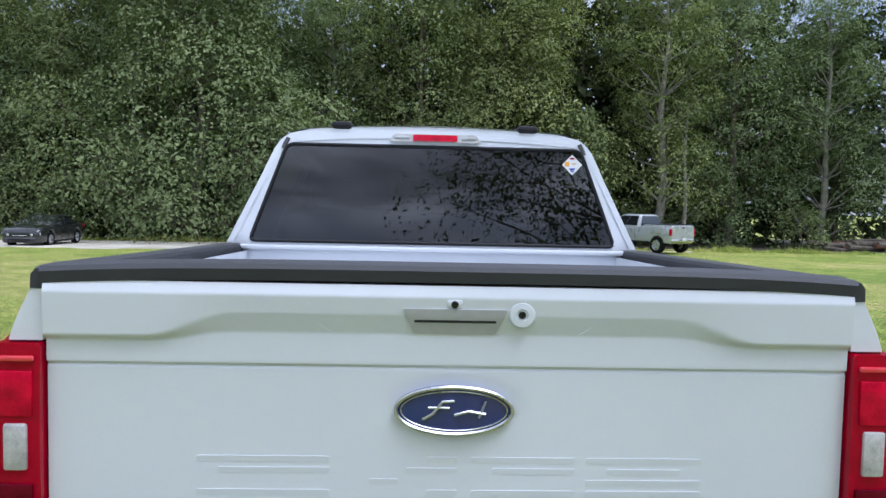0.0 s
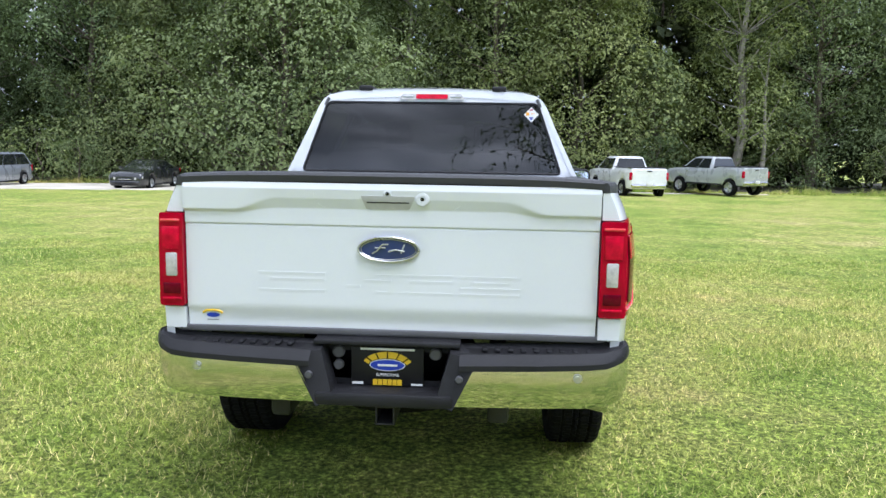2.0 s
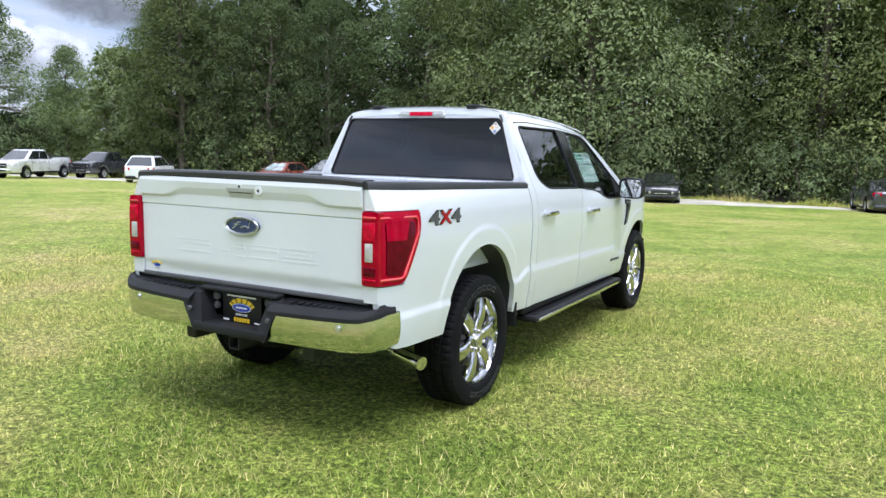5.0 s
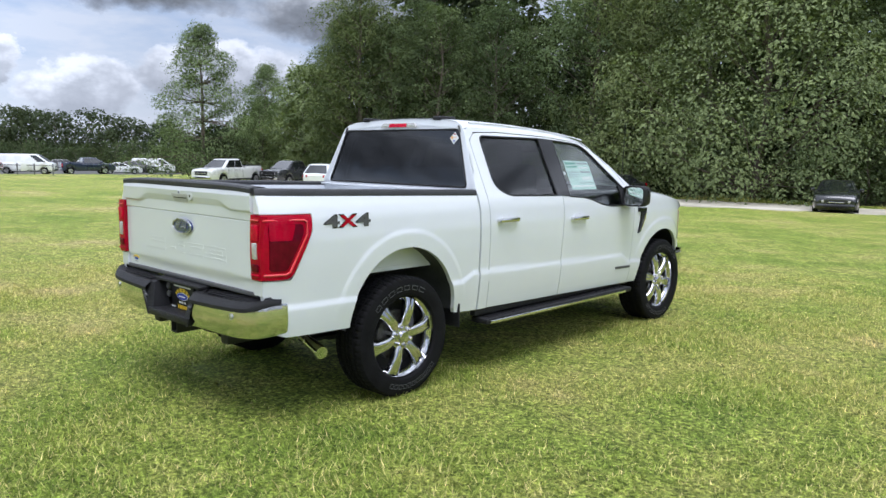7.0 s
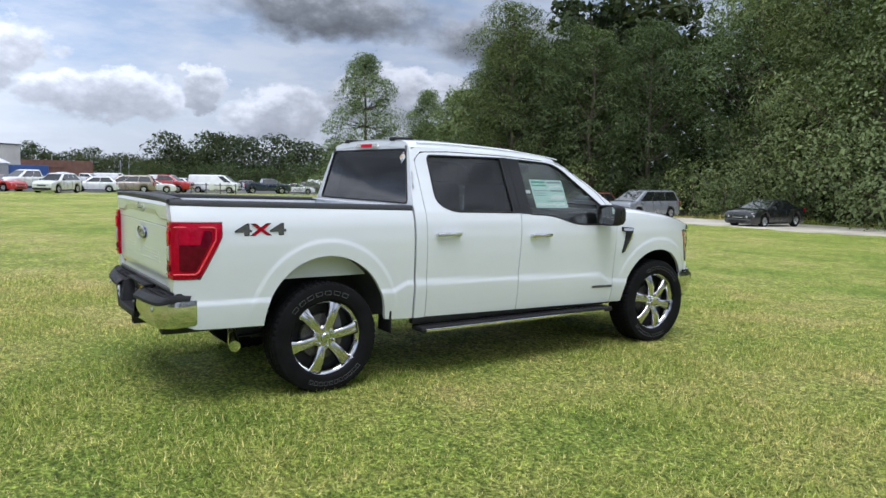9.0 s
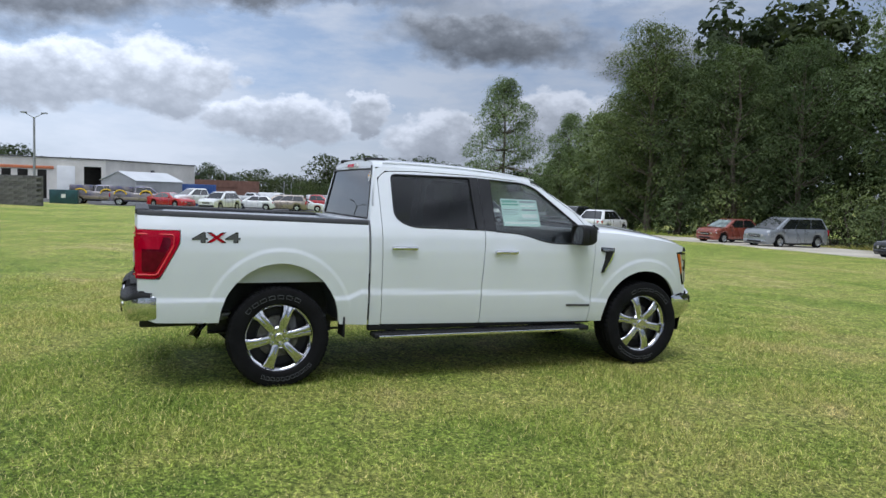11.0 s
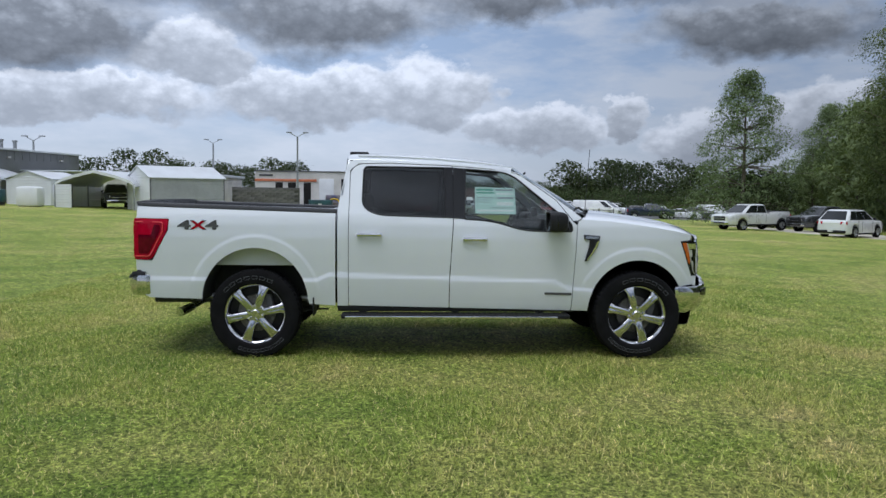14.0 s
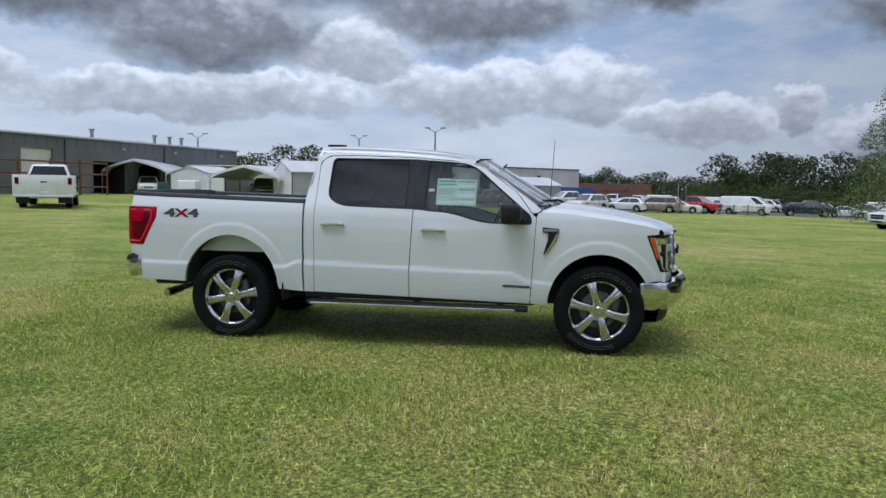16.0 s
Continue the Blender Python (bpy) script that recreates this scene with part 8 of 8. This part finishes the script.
    part("body", Geo().box((-84.0, 7.65, z + 1.2), (2.4, 4.2, 2.5), 0.04), M_CONTAINER, k)
    g = Geo()
    for j in range(14):
        g.box((-82.78, 5.75 + 0.29 * j, z + 1.2), (0.05, 0.12, 2.2), 0.01)
    part("corrugation", g, M_CONTAINER, k)
    br = thing("brick_building", "low brick building with dark windows", "building")
    z = zg(-141, 12)
    part("wall", Geo().box((-146, 10.5, z + 1.9), (10, 25, 4.0)), M_BRICKFAR, br)
    part("porch_roof", Geo().add([(-140.9, 13, z + 2.6), (-140.9, 19, z + 2.6), (-140.9, 16, z + 3.9), (-145, 13, z + 2.6), (-145, 19, z + 2.6), (-145, 16, z + 3.9)], [(0, 1, 2), (3, 5, 4), (0, 2, 5, 3), (1, 4, 5, 2), (0, 3, 4, 1)]), M_BRICKFAR, br, angle=0)
    for y in (2, 5.5, 9, 12):
        part("window", Geo().box((-140.95, y, z + 1.7), (0.1, 0.9, 1.5)), M_DARKOPEN, br)
    light_pole(-71.2, -7.35, 7.5)
    light_pole(-89.1, -20.5, 7.9)
    light_pole(-69.0, -33.0, 6.6)
    for x, y, zt in ((-150, 17.5, 4.0), (-150, 29.3, 3.2), (-150, 30.8, 2.8)):
        p = thing("utility_pole", "thin pale utility pole", "pole")
        part("pole", Geo().tube([(x, y, zg(x, y) - 0.2), (x, y, zt)], [0.12, 0.09], 8), M_POLE, p)
    # pipe fence with a notice, in front of the van
    f = thing("pipe_fence", "dark pipe fence with a white notice board", "fence")
    pts = [(-78.8, 21.8), (-77.7, 23.0), (-76.6, 24.3), (-75.5, 25.5), (-74.3, 26.8)]
    for x, y in pts:
        z = zg(x, y)
        part("post", Geo().tube([(x, y, z - 0.2), (x, y, z + 1.15)], 0.06, 8), M_GREYTRIM, f)
    for zz in (0.45, 0.95):
        part("rail", Geo().tube([(x, y, zg(x, y) + zz) for x, y in pts], 0.035, 6), M_GREYTRIM, f)
    part("notice_board", Geo().box((-76.0, 24.95, zg(-76, 25) + 0.75), (0.05, 1.0, 0.75), 0.01), M_WHITEPRINT, f)
    # logs and brush by the woods
    lp = thing("log_pile", "rough pile of cut logs at the woods' edge", "log pile")
    rng = random.Random(9)
    for j in range(16):
        x, y = 27.5 + rng.uniform(-2.4, 2.6), 46.5 + rng.uniform(-0.8, 0.8)
        z = zg(x, y) + 0.15 + rng.uniform(0, 0.55)
        aa = rng.uniform(-0.4, 0.4)
        ln = rng.uniform(0.8, 1.6)
        part("log", Geo().tube([(x - ln * math.cos(aa), y - ln * math.sin(aa), z), (x + ln * math.cos(aa), y + ln * math.sin(aa), z + rng.uniform(-0.2, 0.2))], [0.17, 0.14], 8), M_RUST if j % 3 == 0 else M_BARK, lp)


build_yard()


# ---- grass blades near the truck ----
def build_grass():
    rng = np.random.default_rng(4)
    area = (-8.0, 7.6, -1.6, 12.0)
    N = 1000000
    x, y = rng.uniform(area[0], area[1], N), rng.uniform(area[2], area[3], N)
    # thin out towards the edges of the stretch, and keep clear below the truck
    edge = np.minimum.reduce([x - area[0], area[1] - x, y - area[2] + 2.5, area[3] - y])
    keep = (rng.random(N) < np.clip(edge / 4.0, 0.0, 1.0)) & ~((np.abs(x) < 0.7) & (y > 1.9) & (y < 6.6))
    x, y = x[keep], y[keep]
    n = len(x)
    tuft = 0.75 + 0.45 * np.sin(x * 1.9 + 1.3 * np.sin(y * 0.9)) * np.sin(y * 2.3 + 1.1 * np.sin(x * 1.1))
    ln = rng.uniform(0.030, 0.075, n) * np.clip(tuft, 0.45, 1.3)
    wd = rng.uniform(0.0022, 0.0048, n)
    lean = rng.uniform(0.55, 1.40, n)
    th = rng.random(n) * 2 * np.pi
    d = np.stack([np.cos(th) * np.sin(lean), np.sin(th) * np.sin(lean), np.cos(lean)], 1)
    s = np.stack([-np.sin(th), np.cos(th), np.zeros(n)], 1) * wd[:, None]
    z = -0.0198 * np.maximum(0, y - 6.0) - 0.0062 * np.maximum(0, -x - 8.0) - 0.0012 * np.maximum(0, -x - 3.0)
    p = np.stack([x, y, z - 0.008], 1)
    v = np.stack([p + s, p - s, p + d * ln[:, None]], 1).reshape(-1, 3)
    me = bpy.data.meshes.new("grass")
    me.vertices.add(3 * n)
    me.vertices.foreach_set("co", v.astype(np.float32).ravel())
    me.loops.add(3 * n)
    me.loops.foreach_set("vertex_index", np.arange(3 * n, dtype=np.int32))
    me.polygons.add(n)
    me.polygons.foreach_set("loop_start", np.arange(0, 3 * n, 3, dtype=np.int32))
    me.polygons.foreach_set("use_smooth", np.ones(n, dtype=bool))
    me.update()
    # the blades shade as one sward
    nv = np.array([0, 0, 1.0]) + 0.40 * rng.normal(size=(n, 3)) + 0.35 * d
    nv /= np.linalg.norm(nv, axis=1, keepdims=True)
    me.normals_split_custom_set(np.repeat(nv, 3, axis=0).tolist())
    me.materials.append(M_BLADES)
    tagged(new("grass", me), "short green grass blades with dry straw among them", "grass", kind="stuff")


def build_weeds():
    """Rank grass between the gravel track and the trees."""
    rng = np.random.default_rng(12)
    line = np.array([(-47, 35.6), (-39, 37.1), (-31, 40.1), (-22.3, 42.3), (-15.9, 42.8), (-10, 42.7), (-4.6, 41.9), (0.6, 40.1), (6.5, 39.9), (15, 40.7), (26, 41.5)])
    heads, per = 2600, 12
    x = rng.uniform(-47, 26, heads)
    y = np.interp(x, line[:, 0], line[:, 1]) + np.abs(rng.normal(0, 1.1, heads)) - 0.15 + 0.3 * np.sin(x * 1.7)
    tall = rng.uniform(0.10, 0.34, heads) * (1.0 + 0.6 * np.sin(x * 0.9 + 2.0 * np.sin(x * 0.31)))
    g = Geo()
    for a, b, h in zip(x.tolist(), y.tolist(), tall.tolist()):
        z = zg(a, b) - 0.01
        for th, q, r in zip((rng.random(per) * 2 * np.pi).tolist(), rng.uniform(0.5, 1.2, per).tolist(), rng.uniform(0.1, 0.8, per).tolist()):
            ux, uy = math.cos(th), math.sin(th)
            k = len(g.v)
            px, py = a + 0.10 * r * ux, b + 0.10 * r * uy
            g.v += [(px - 0.010 * uy, py + 0.010 * ux, z), (px + 0.010 * uy, py - 0.010 * ux, z), (px + ux * h * q * r, py + uy * h * q * r, z + h * q)]
            g.f.append((k, k + 1, k + 2))
    tagged(part("weeds", g, M_BLADES, angle=60), "tall rank grass beside the gravel track", "weeds", kind="stuff")


build_grass()
build_weeds()
